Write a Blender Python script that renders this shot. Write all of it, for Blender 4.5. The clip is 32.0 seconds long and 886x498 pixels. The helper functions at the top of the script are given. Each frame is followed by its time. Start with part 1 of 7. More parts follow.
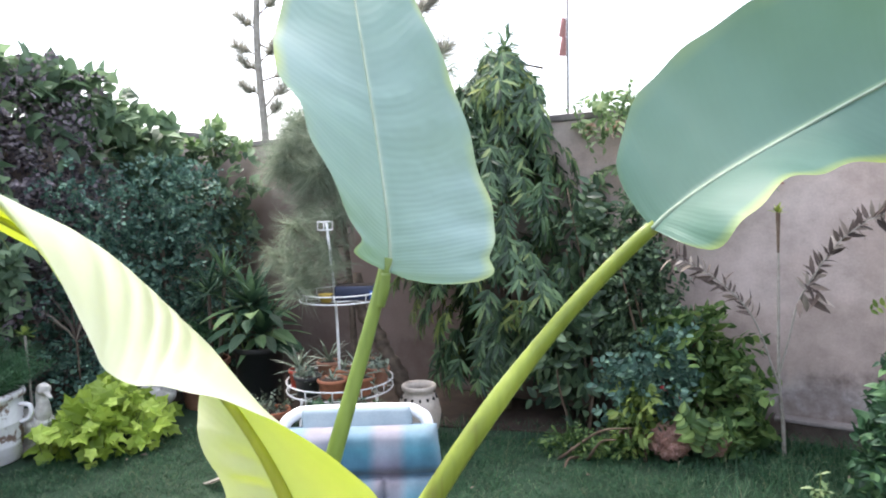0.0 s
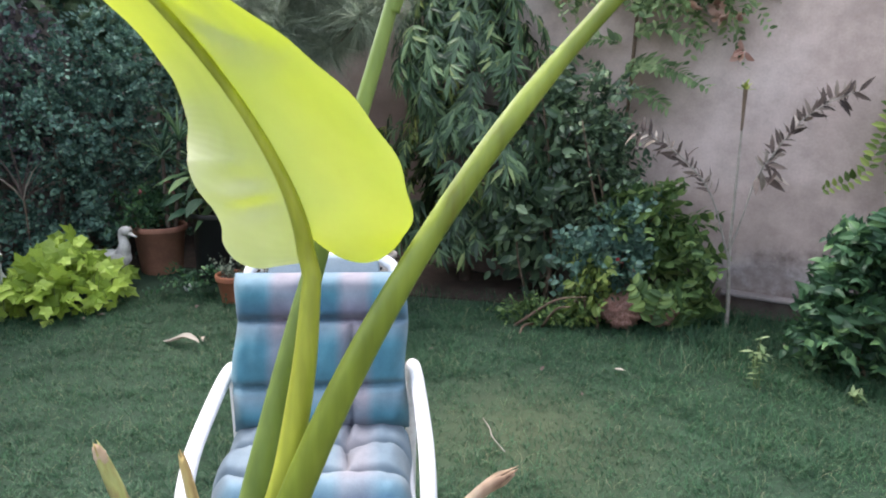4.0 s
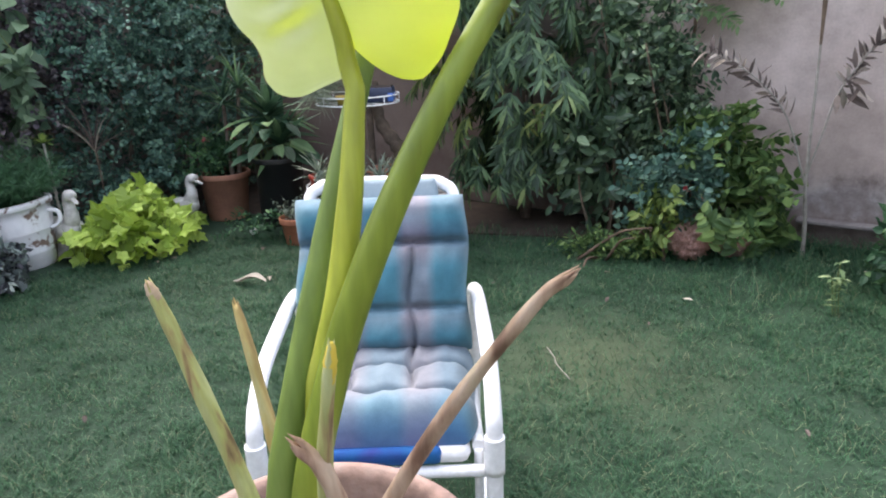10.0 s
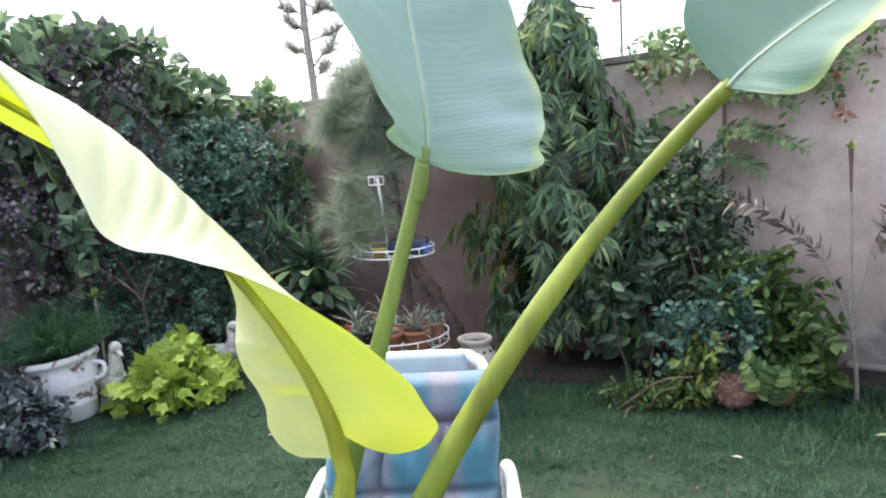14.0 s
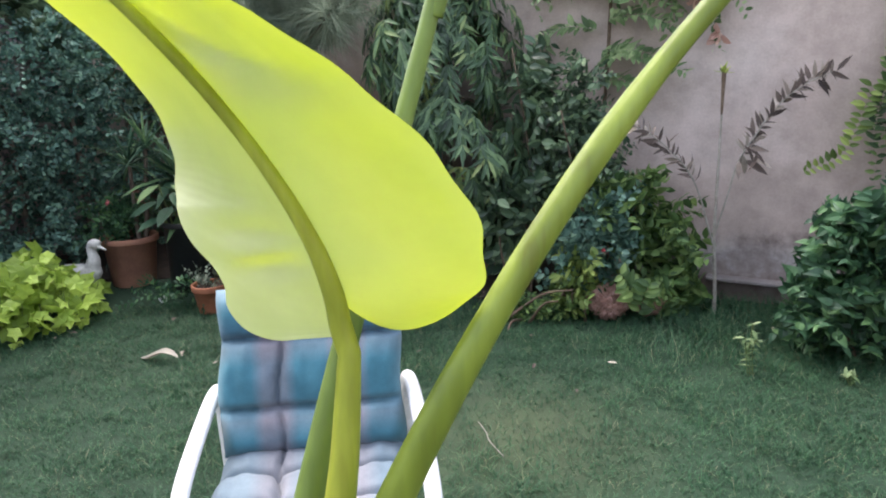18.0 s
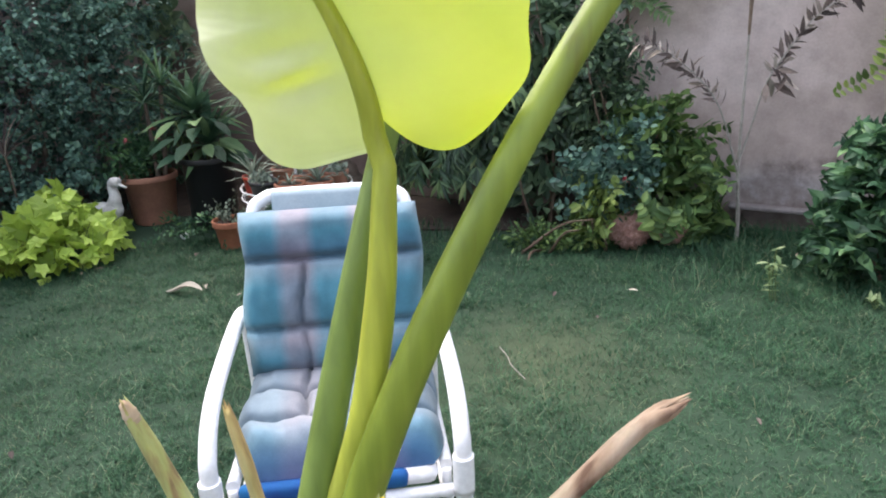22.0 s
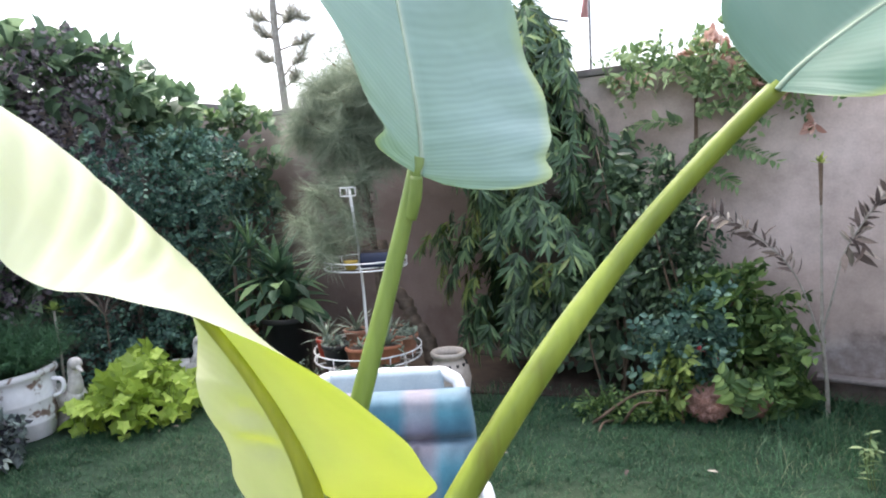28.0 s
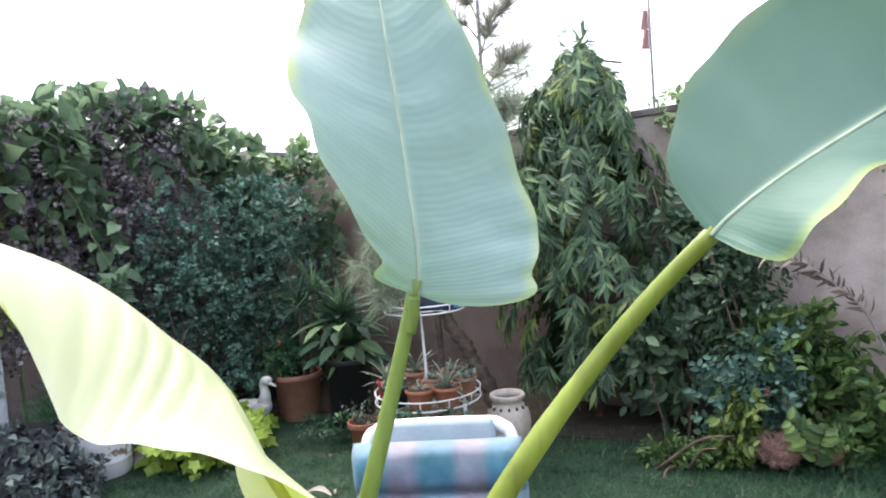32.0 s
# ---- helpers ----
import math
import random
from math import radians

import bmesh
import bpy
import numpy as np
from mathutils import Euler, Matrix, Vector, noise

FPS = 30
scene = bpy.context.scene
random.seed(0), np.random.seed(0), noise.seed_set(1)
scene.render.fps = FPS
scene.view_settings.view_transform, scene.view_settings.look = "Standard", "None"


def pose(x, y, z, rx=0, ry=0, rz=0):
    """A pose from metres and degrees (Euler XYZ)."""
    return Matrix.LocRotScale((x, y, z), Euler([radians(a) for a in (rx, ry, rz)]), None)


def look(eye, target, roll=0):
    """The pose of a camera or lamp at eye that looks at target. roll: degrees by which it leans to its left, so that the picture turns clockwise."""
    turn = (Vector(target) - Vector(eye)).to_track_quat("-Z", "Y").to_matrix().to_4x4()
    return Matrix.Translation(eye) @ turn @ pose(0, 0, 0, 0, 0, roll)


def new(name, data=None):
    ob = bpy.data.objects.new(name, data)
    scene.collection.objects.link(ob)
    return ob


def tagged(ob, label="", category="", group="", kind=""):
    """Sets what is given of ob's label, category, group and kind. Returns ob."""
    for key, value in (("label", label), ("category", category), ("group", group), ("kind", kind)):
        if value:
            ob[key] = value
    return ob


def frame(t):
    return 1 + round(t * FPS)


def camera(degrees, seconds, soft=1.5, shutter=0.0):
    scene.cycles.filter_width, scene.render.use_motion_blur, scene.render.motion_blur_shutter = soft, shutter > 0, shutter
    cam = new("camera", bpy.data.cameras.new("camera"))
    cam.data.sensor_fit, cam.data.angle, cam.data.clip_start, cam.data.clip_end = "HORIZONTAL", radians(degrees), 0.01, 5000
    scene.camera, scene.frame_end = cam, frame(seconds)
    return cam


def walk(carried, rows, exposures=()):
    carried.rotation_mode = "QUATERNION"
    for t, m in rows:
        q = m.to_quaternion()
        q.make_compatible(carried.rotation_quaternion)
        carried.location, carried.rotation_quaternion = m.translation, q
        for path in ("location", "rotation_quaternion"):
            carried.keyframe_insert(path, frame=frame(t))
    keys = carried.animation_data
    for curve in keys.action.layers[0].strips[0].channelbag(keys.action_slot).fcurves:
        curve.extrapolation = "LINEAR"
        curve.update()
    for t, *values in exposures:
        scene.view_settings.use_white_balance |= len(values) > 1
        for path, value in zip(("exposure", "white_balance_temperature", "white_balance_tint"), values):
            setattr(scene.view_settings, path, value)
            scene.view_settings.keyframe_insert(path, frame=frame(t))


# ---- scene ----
cam = camera(65.9, 32.0, soft=2.0)
PATH = [
    (0, (0.307, 0.134, 1.569), (0.047, 2.11, 1.411), -1.3),
    (0.5, (0.283, 0.145, 1.547), (0.08, 2.124, 1.34), -1.1),
    (1, (0.233, 0.141, 1.528), (0.175, 2.125, 1.284), -1.3),
    (1.5, (0.172, 0.143, 1.499), (0.33, 2.112, 1.19), -0.6),
    (1.6, (0.21, 0.138, 1.504), (0.381, 2.104, 1.181), -1.4),
    (2, (0.2, 0.136, 1.488), (0.401, 2.089, 1.103), -0.6),
    (2.5, (0.208, 0.165, 1.456), (0.398, 2.096, 0.972), -0.5),
    (3, (0.221, 0.138, 1.459), (0.357, 2.082, 1.01), -0.6),
    (3.5, (0.26, 0.141, 1.456), (0.25, 2.084, 0.982), 0.7),
    (5.5, (0.266, 0.143, 1.417), (0.0, 2.066, 0.937), -0.1),
    (6, (0.223, 0.145, 1.415), (0.111, 2.082, 0.932), 0.3),
    (6.5, (0.196, 0.145, 1.412), (0.266, 2.08, 0.912), 1.2),
    (7, (0.186, 0.143, 1.417), (0.335, 2.085, 0.964), 0.9),
    (7.5, (0.204, 0.149, 1.423), (0.33, 2.097, 0.99), 1.7),
    (8, (0.238, 0.163, 1.413), (0.158, 2.103, 0.933), 1.8),
    (8.5, (0.269, 0.159, 1.385), (0.009, 2.061, 0.825), 0.1),
    (9, (0.281, 0.149, 1.367), (-0.109, 2.024, 0.791), -0.3),
    (9.5, (0.285, 0.144, 1.351), (-0.114, 2.009, 0.747), -0.6),
    (10, (0.268, 0.149, 1.356), (-0.036, 2.027, 0.738), -2.0),
    (10.5, (0.236, 0.167, 1.387), (0.081, 2.093, 0.871), -2.0),
    (11, (0.208, 0.172, 1.417), (0.214, 2.126, 0.987), -0.8),
    (11.5, (0.185, 0.168, 1.446), (0.245, 2.128, 1.051), -0.5),
    (12, (0.188, 0.161, 1.471), (0.232, 2.131, 1.133), -4.1),
    (12.5, (0.205, 0.176, 1.484), (0.19, 2.152, 1.175), -5.1),
    (13, (0.229, 0.191, 1.493), (0.05, 2.156, 1.17), -4.0),
    (13.5, (0.277, 0.183, 1.505), (-0.05, 2.13, 1.182), -3.9),
    (14, (0.306, 0.175, 1.518), (-0.112, 2.112, 1.25), -3.5),
    (14.5, (0.322, 0.166, 1.523), (-0.182, 2.086, 1.279), -4.3),
    (16.5, (0.252, 0.215, 1.507), (-0.051, 2.165, 1.183), -1.4),
    (17, (0.222, 0.23, 1.485), (0.08, 2.182, 1.07), -1.3),
    (17.5, (0.208, 0.225, 1.47), (0.167, 2.169, 1.005), -2.0),
    (18, (0.209, 0.236, 1.462), (0.154, 2.172, 0.96), -1.1),
    (18.5, (0.233, 0.22, 1.456), (0.045, 2.14, 0.931), -1.9),
    (19, (0.262, 0.209, 1.453), (-0.085, 2.11, 0.936), -2.3),
    (19.5, (0.288, 0.203, 1.451), (-0.194, 2.077, 0.945), -1.2),
    (20, (0.289, 0.2, 1.436), (-0.274, 2.043, 0.901), -1.4),
    (20.5, (0.271, 0.2, 1.433), (-0.229, 2.056, 0.878), -0.9),
    (21, (0.238, 0.214, 1.425), (-0.138, 2.088, 0.837), -1.2),
    (21.5, (0.211, 0.227, 1.411), (-0.005, 2.109, 0.768), -1.2),
    (22, (0.197, 0.23, 1.395), (0.088, 2.114, 0.735), -2.4),
    (22.5, (0.206, 0.229, 1.393), (0.111, 2.104, 0.705), -1.6),
    (23, (0.233, 0.217, 1.391), (0.051, 2.096, 0.73), -1.7),
    (23.5, (0.258, 0.209, 1.384), (-0.082, 2.061, 0.707), -2.6),
    (24, (0.278, 0.198, 1.375), (-0.197, 2.017, 0.691), -3.1),
    (24.5, (0.292, 0.189, 1.394), (-0.249, 2.009, 0.765), -3.3),
    (25, (0.311, 0.18, 1.431), (-0.215, 2.047, 0.941), -4.1),
    (25.5, (0.314, 0.169, 1.453), (-0.189, 2.056, 1.02), -4.1),
    (27.5, (0.31, 0.2, 1.514), (-0.155, 2.127, 1.254), -3.8),
    (28, (0.28, 0.231, 1.519), (-0.053, 2.189, 1.278), -3.1),
    (28.5, (0.247, 0.23, 1.521), (0.038, 2.206, 1.298), -4.1),
    (29, (0.232, 0.232, 1.535), (0.151, 2.219, 1.321), -2.1),
    (29.5, (0.227, 0.205, 1.547), (0.241, 2.196, 1.357), -3.5),
    (30, (0.244, 0.213, 1.551), (0.211, 2.204, 1.365), -2.7),
    (30.5, (0.263, 0.213, 1.546), (0.065, 2.195, 1.358), -4.3),
    (31, (0.297, 0.213, 1.541), (-0.046, 2.173, 1.332), -3.6),
    (31.5, (0.321, 0.202, 1.536), (-0.116, 2.144, 1.339), -4.3),
    (32, (0.336, 0.189, 1.572), (-0.175, 2.118, 1.444), -4.4),
]
walk(cam, [(t, look(eye, target, roll)) for t, eye, target, roll in PATH], exposures=[(t, stops, 6450, 13) for t, stops in ((0.0, 1.66), (1.0, 1.56), (2.5, 1.48), (12.5, 1.48), (14.2, 1.58), (16.5, 1.48), (26.0, 1.48), (28.0, 1.56), (30.0, 1.57), (32.0, 1.64))])

# ---- world and sun: hazy, bright evening sky, no hard shadows
world = bpy.data.worlds.new("hazy_sky")
scene.world = world
world.use_nodes = True
wn, wl = world.node_tree.nodes, world.node_tree.links
sky = wn.new("ShaderNodeTexSky")
sky.sky_type, sky.sun_disc = "NISHITA", False
sky.sun_elevation, sky.sun_rotation = radians(58), radians(313)
sky.air_density, sky.dust_density, sky.ozone_density = 1.0, 4.0, 1.0
wn["Background"].inputs[1].default_value = 0.12
wl.new(sky.outputs[0], wn["Background"].inputs[0])
veil = wn.new("ShaderNodeBackground")          # even white haze over the whole sky
veil.inputs[0].default_value, veil.inputs[1].default_value = (0.93, 0.97, 1.0, 1), 0.44
both = wn.new("ShaderNodeAddShader")
wl.new(wn["Background"].outputs[0], both.inputs[0])
wl.new(veil.outputs[0], both.inputs[1])
wl.new(both.outputs[0], wn["World Output"].inputs[0])
sun_data = bpy.data.lights.new("sun", "SUN")
sun_data.energy, sun_data.angle, sun_data.color = 1.6, radians(50), (1.0, 0.96, 0.9)
sun = new("sun", sun_data)
sun.matrix_world = look((-2.8, 2.6, 6.2), (0, 0, 0))

# ---- materials
def mat_base(name):
    m = bpy.data.materials.new(name)
    m.use_nodes = True
    n, l = m.node_tree.nodes, m.node_tree.links
    return m, n, l, n["Principled BSDF"]


def ramp(n, l, source, stops):
    r = n.new("ShaderNodeValToRGB")
    while len(r.color_ramp.elements) < len(stops):
        r.color_ramp.elements.new(0.5)
    for e, (p, c) in zip(r.color_ramp.elements, stops):
        e.position, e.color = p, (*c, 1)
    l.new(source, r.inputs[0])
    return r.outputs[0]


def noise_tex(n, l, scale, detail=4.0, rough=0.55, coords="Object"):
    tc = n.new("ShaderNodeTexCoord")
    t = n.new("ShaderNodeTexNoise")
    t.inputs["Scale"].default_value, t.inputs["Detail"].default_value, t.inputs["Roughness"].default_value = scale, detail, rough
    l.new(tc.outputs[coords], t.inputs["Vector"])
    return t.outputs["Fac"]


def mixed(n, l, fac, a, b, kind="MIX"):
    m = n.new("ShaderNodeMix")
    m.data_type, m.blend_type = "RGBA", kind
    for socket, v in ((m.inputs[0], fac), (m.inputs[6], a), (m.inputs[7], b)):
        if isinstance(v, (int, float)):
            socket.default_value = v
        elif isinstance(v, tuple):
            socket.default_value = (*v, 1)
        else:
            l.new(v, socket)
    return m.outputs[2]


def bump(n, l, p, height, strength=0.3, distance=0.01):
    b = n.new("ShaderNodeBump")
    b.inputs["Strength"].default_value, b.inputs["Distance"].default_value = strength, distance
    l.new(height, b.inputs["Height"])
    l.new(b.outputs[0], p.inputs["Normal"])


def surface(name, stops, scale=6.0, rough=0.7, metal=0.0, relief=0.25, depth=0.006, fine=60.0, spec=0.4, grit=0.35):
    """A worn surface: colour by coarse noise, broken by fine noise, with fine relief."""
    m, n, l, p = mat_base(name)
    big, small = noise_tex(n, l, scale), noise_tex(n, l, fine, 3.0)
    c = ramp(n, l, big, stops)
    c = mixed(n, l, grit, c, ramp(n, l, small, [(0.3, (0.55, 0.55, 0.55)), (0.7, (1.0, 1.0, 1.0))]), "MULTIPLY")
    l.new(c, p.inputs["Base Color"])
    p.inputs["Roughness"].default_value, p.inputs["Metallic"].default_value = rough, metal
    p.inputs["Specular IOR Level"].default_value = spec
    bump(n, l, p, small, relief, depth)
    return m


def foliage(name, stops, glow=0.3, through_colour=None, rough=0.5, scale=1.5, spec=0.35, spread=0.6):
    """Leaves: each leaf its own tint, a slow drift over the plant, and light let through the blade."""
    stops = [(q, tuple(k * (1 - 0.5 * spread + spread * q) for k in c)) for q, c in stops]
    m, n, l, p = mat_base(name)
    g = n.new("ShaderNodeNewGeometry")
    info, total, part_of = n.new("ShaderNodeObjectInfo"), n.new("ShaderNodeMath"), n.new("ShaderNodeMath")
    part_of.operation = "FRACT"
    l.new(g.outputs["Random Per Island"], total.inputs[0])
    l.new(info.outputs["Random"], total.inputs[1])
    l.new(total.outputs[0], part_of.inputs[0])
    c = ramp(n, l, part_of.outputs[0], stops)
    drift = ramp(n, l, noise_tex(n, l, scale, 3.0), [(0.3, (0.62, 0.66, 0.7)), (0.7, (1.0, 1.0, 1.0))])
    c = mixed(n, l, 0.8, c, drift, "MULTIPLY")
    l.new(c, p.inputs["Base Color"])
    p.inputs["Roughness"].default_value, p.inputs["Specular IOR Level"].default_value = rough, spec
    t = n.new("ShaderNodeBsdfTranslucent")
    if through_colour:
        t.inputs[0].default_value = (*through_colour, 1)
    else:
        l.new(c, t.inputs[0])
    mx = n.new("ShaderNodeMixShader")
    mx.inputs[0].default_value = glow
    l.new(p.outputs[0], mx.inputs[1])
    l.new(t.outputs[0], mx.inputs[2])
    l.new(mx.outputs[0], n["Material Output"].inputs[0])
    return m


def plain(name, colour, rough=0.5, metal=0.0, var=0.12, scale=40.0, spec=0.5):
    dark = tuple(c * (1 - var) for c in colour)
    return surface(name, [(0.3, dark), (0.7, colour)], scale=5.0, rough=rough, metal=metal, relief=0.1, depth=0.002, fine=scale, spec=spec)


def streaked(name, stops, scale=30.0, rough=0.6, stretch=0.07, fine=140.0, relief=0.2):
    """Stalks: colour in long streaks up the stalk, with fine fibres."""
    m, n, l, p = mat_base(name)
    tc, mp = n.new("ShaderNodeTexCoord"), n.new("ShaderNodeMapping")
    mp.inputs["Scale"].default_value = (1.0, 1.0, stretch)
    l.new(tc.outputs["Object"], mp.inputs[0])
    heights = []
    for k in (scale, fine):
        t = n.new("ShaderNodeTexNoise")
        t.inputs["Scale"].default_value, t.inputs["Detail"].default_value = k, 4.0
        l.new(mp.outputs[0], t.inputs["Vector"])
        heights.append(t.outputs["Fac"])
    c = ramp(n, l, heights[0], stops)
    c = mixed(n, l, 0.4, c, ramp(n, l, heights[1], [(0.35, (0.55, 0.55, 0.5)), (0.65, (1.05, 1.05, 1.0))]), "MULTIPLY")
    c = mixed(n, l, 0.5, c, ramp(n, l, noise_tex(n, l, 16.0, 3.0), [(0.35, (0.62, 0.68, 0.6)), (0.65, (1.0, 1.0, 1.0))]), "MULTIPLY")
    l.new(c, p.inputs["Base Color"])
    p.inputs["Roughness"].default_value, p.inputs["Specular IOR Level"].default_value = rough, 0.4
    bump(n, l, p, heights[1], relief, 0.002)
    return m


def blade_material(name, body, edge, vein, through_colour, glow, rough, corrugation, ribs, rib_tint, coat=0.3):
    """A broad leaf by its UV: u from edge to edge with the midrib at 0.5, v from base to tip."""
    m, n, l, p = mat_base(name)
    uv = n.new("ShaderNodeUVMap")
    uv.uv_map = "UVMap"
    sep = n.new("ShaderNodeSeparateXYZ")
    l.new(uv.outputs[0], sep.inputs[0])

    def calc(op, a, b=None, clamp=False):
        k = n.new("ShaderNodeMath")
        k.operation, k.use_clamp = op, clamp
        for s, v in zip(k.inputs, (a, b)):
            if isinstance(v, (int, float)):
                s.default_value = v
            elif v is not None:
                l.new(v, s)
        return k.outputs[0]
    off = calc("ABSOLUTE", calc("SUBTRACT", sep.outputs[0], 0.5))
    wob = calc("MULTIPLY", calc("SUBTRACT", noise_tex(n, l, 14.0, 2.0), 0.5), 0.05)
    phase = calc("ADD", calc("SUBTRACT", sep.outputs[1], calc("MULTIPLY", calc("POWER", off, 1.5), 0.22)), wob)
    uneven = ramp(n, l, noise_tex(n, l, 11.0, 3.0), [(0.35, (0.05, 0.05, 0.05)), (0.7, (1, 1, 1))])
    wave = calc("MULTIPLY", calc("ADD", calc("MULTIPLY", calc("SINE", calc("MULTIPLY", phase, ribs)), 0.5), 0.5), uneven)
    finew = calc("ADD", calc("MULTIPLY", calc("SINE", calc("MULTIPLY", phase, ribs * 4.3)), 0.5), 0.5)
    c = ramp(n, l, noise_tex(n, l, 22.0, 5.0), [(0.3, tuple(k * 0.86 for k in body)), (0.7, body)])
    c = mixed(n, l, 0.75, c, ramp(n, l, noise_tex(n, l, 6.0, 3.0), [(0.3, (0.76, 0.88, 0.78)), (0.55, (0.97, 1.0, 0.96)), (0.75, (1.06, 1.05, 1.08))]), "MULTIPLY")
    c = mixed(n, l, calc("MULTIPLY", wave, rib_tint), c, tuple(min(1, k * 1.4) for k in body))
    c = mixed(n, l, calc("MULTIPLY", finew, 0.04), c, tuple(k * 0.75 for k in body))
    rim = calc("MULTIPLY", calc("SUBTRACT", calc("ADD", off, calc("MULTIPLY", wob, 1.6)), 0.435), 12.0, True)
    some = ramp(n, l, noise_tex(n, l, 7.0, 2.0), [(0.42, (0.12, 0.12, 0.12)), (0.62, (1, 1, 1))])
    c = mixed(n, l, calc("MULTIPLY", rim, some), c, edge)
    mid = calc("SUBTRACT", 1.0, calc("MULTIPLY", off, 55.0), True)
    c = mixed(n, l, mid, c, vein)
    l.new(c, p.inputs["Base Color"])
    p.inputs["Roughness"].default_value, p.inputs["Specular IOR Level"].default_value = rough, 0.35
    p.inputs["Coat Weight"].default_value, p.inputs["Coat Roughness"].default_value = coat, 0.30
    bump(n, l, p, calc("ADD", wave, calc("MULTIPLY", finew, 0.08)), corrugation, 0.004)
    t = n.new("ShaderNodeBsdfTranslucent")
    deep = mixed(n, l, calc("MULTIPLY", wave, 0.08), through_colour, tuple(k * 0.72 for k in through_colour))
    deep = mixed(n, l, 0.7, deep, ramp(n, l, noise_tex(n, l, 9.0, 3.0), [(0.32, (0.70, 0.80, 0.62)), (0.60, (1.0, 1.0, 1.0)), (0.75, (1.10, 1.06, 1.3))]), "MULTIPLY")
    l.new(deep, t.inputs[0])
    mx = n.new("ShaderNodeMixShader")
    mx.inputs[0].default_value = glow
    l.new(p.outputs[0], mx.inputs[1])
    l.new(t.outputs[0], mx.inputs[2])
    l.new(mx.outputs[0], n["Material Output"].inputs[0])
    return m


M_SOIL = surface("soil", [(0.3, (0.03, 0.021, 0.016)), (0.7, (0.07, 0.05, 0.037))], 8, 0.95, fine=120)
M_CLAY = surface("terracotta", [(0.3, (0.30, 0.11, 0.06)), (0.7, (0.42, 0.17, 0.09))], 9, 0.8)
M_CLAY_OLD = surface("old_terracotta", [(0.25, (0.28, 0.135, 0.095)), (0.6, (0.42, 0.20, 0.13)), (0.8, (0.45, 0.31, 0.24))], 7, 0.85)
M_CLAY_PALE = surface("limed_terracotta", [(0.30, (0.15, 0.10, 0.085)), (0.46, (0.29, 0.19, 0.16)), (0.58, (0.32, 0.235, 0.205)), (0.75, (0.42, 0.37, 0.34))], 22, 0.92, fine=110)
M_RED = plain("red_glaze", (0.45, 0.05, 0.03), 0.4)
M_BLACK = plain("black_plastic", (0.02, 0.02, 0.022), 0.45)
M_WHITE_METAL = surface("white_enamel", [(0.35, (0.72, 0.71, 0.69)), (0.6, (0.82, 0.82, 0.82))], 12, 0.4, relief=0.05)
M_WHITE_PLASTIC = surface("white_plastic_tube", [(0.3, (0.78, 0.78, 0.79)), (0.6, (0.86, 0.86, 0.87))], 5, 0.35, relief=0.03)
M_WHITE_PEEL = surface("peeling_white_paint", [(0.37, (0.22, 0.15, 0.12)), (0.41, (0.78, 0.78, 0.79)), (0.7, (0.86, 0.86, 0.88))], 9, 0.6, fine=35, grit=0.15)
M_CERAMIC = surface("pale_stoneware", [(0.3, (0.42, 0.36, 0.30)), (0.7, (0.56, 0.50, 0.44))], 12, 0.6)
M_DUCK = surface("weathered_cement", [(0.3, (0.38, 0.36, 0.33)), (0.6, (0.72, 0.70, 0.66))], 14, 0.85)
M_BARK = surface("bark", [(0.3, (0.06, 0.045, 0.035)), (0.7, (0.17, 0.13, 0.10))], 14, 0.9, relief=0.6, depth=0.01, fine=50)
M_PALE_STEM = surface("pale_stem", [(0.3, (0.22, 0.20, 0.17)), (0.7, (0.38, 0.35, 0.31))], 20, 0.8)
M_TWIG = surface("twig", [(0.3, (0.09, 0.06, 0.04)), (0.7, (0.18, 0.13, 0.09))], 20, 0.85)
M_GREEN_STEM = surface("green_stem", [(0.3, (0.07, 0.11, 0.03)), (0.7, (0.14, 0.18, 0.06))], 20, 0.6)
M_BLUE_PANEL = plain("navy_panel", (0.02, 0.03, 0.07), 0.4)
M_SKY_BLUE = plain("bright_blue_paint", (0.06, 0.16, 0.5), 0.4)
M_YELLOW = plain("ochre_paint", (0.55, 0.38, 0.08), 0.5)
M_SLATE_POST = plain("blue_grey_paint", (0.13, 0.19, 0.22), 0.5)
M_SHELF_WHITE = surface("dull_white_paint", [(0.35, (0.42, 0.45, 0.47)), (0.6, (0.60, 0.63, 0.65))], 12, 0.5)

F_ASHOKA = foliage("drooping_leaves", [(0.0, (0.046, 0.094, 0.052)), (0.5, (0.088, 0.165, 0.080)), (0.9, (0.165, 0.255, 0.115)), (1.0, (0.27, 0.33, 0.125))], 0.36, rough=0.45, spec=0.45, spread=0.8)
F_ASHOKA_TIP = foliage("young_drooping_leaves", [(0.0, (0.10, 0.17, 0.06)), (0.6, (0.19, 0.26, 0.07)), (1.0, (0.32, 0.34, 0.10))], 0.35)
F_CITRUS = foliage("shrub_leaves", [(0.0, (0.055, 0.10, 0.06)), (0.6, (0.098, 0.165, 0.09)), (1.0, (0.20, 0.28, 0.145))], 0.3, rough=0.42, spec=0.5)
F_PINNATE = foliage("pinnate_leaves", [(0.0, (0.07, 0.145, 0.05)), (0.6, (0.13, 0.225, 0.07)), (1.0, (0.21, 0.30, 0.095))], 0.35)
F_BLUE = foliage("bluish_leaves", [(0.0, (0.06, 0.13, 0.10)), (0.6, (0.10, 0.20, 0.15)), (1.0, (0.18, 0.29, 0.20))], 0.25)
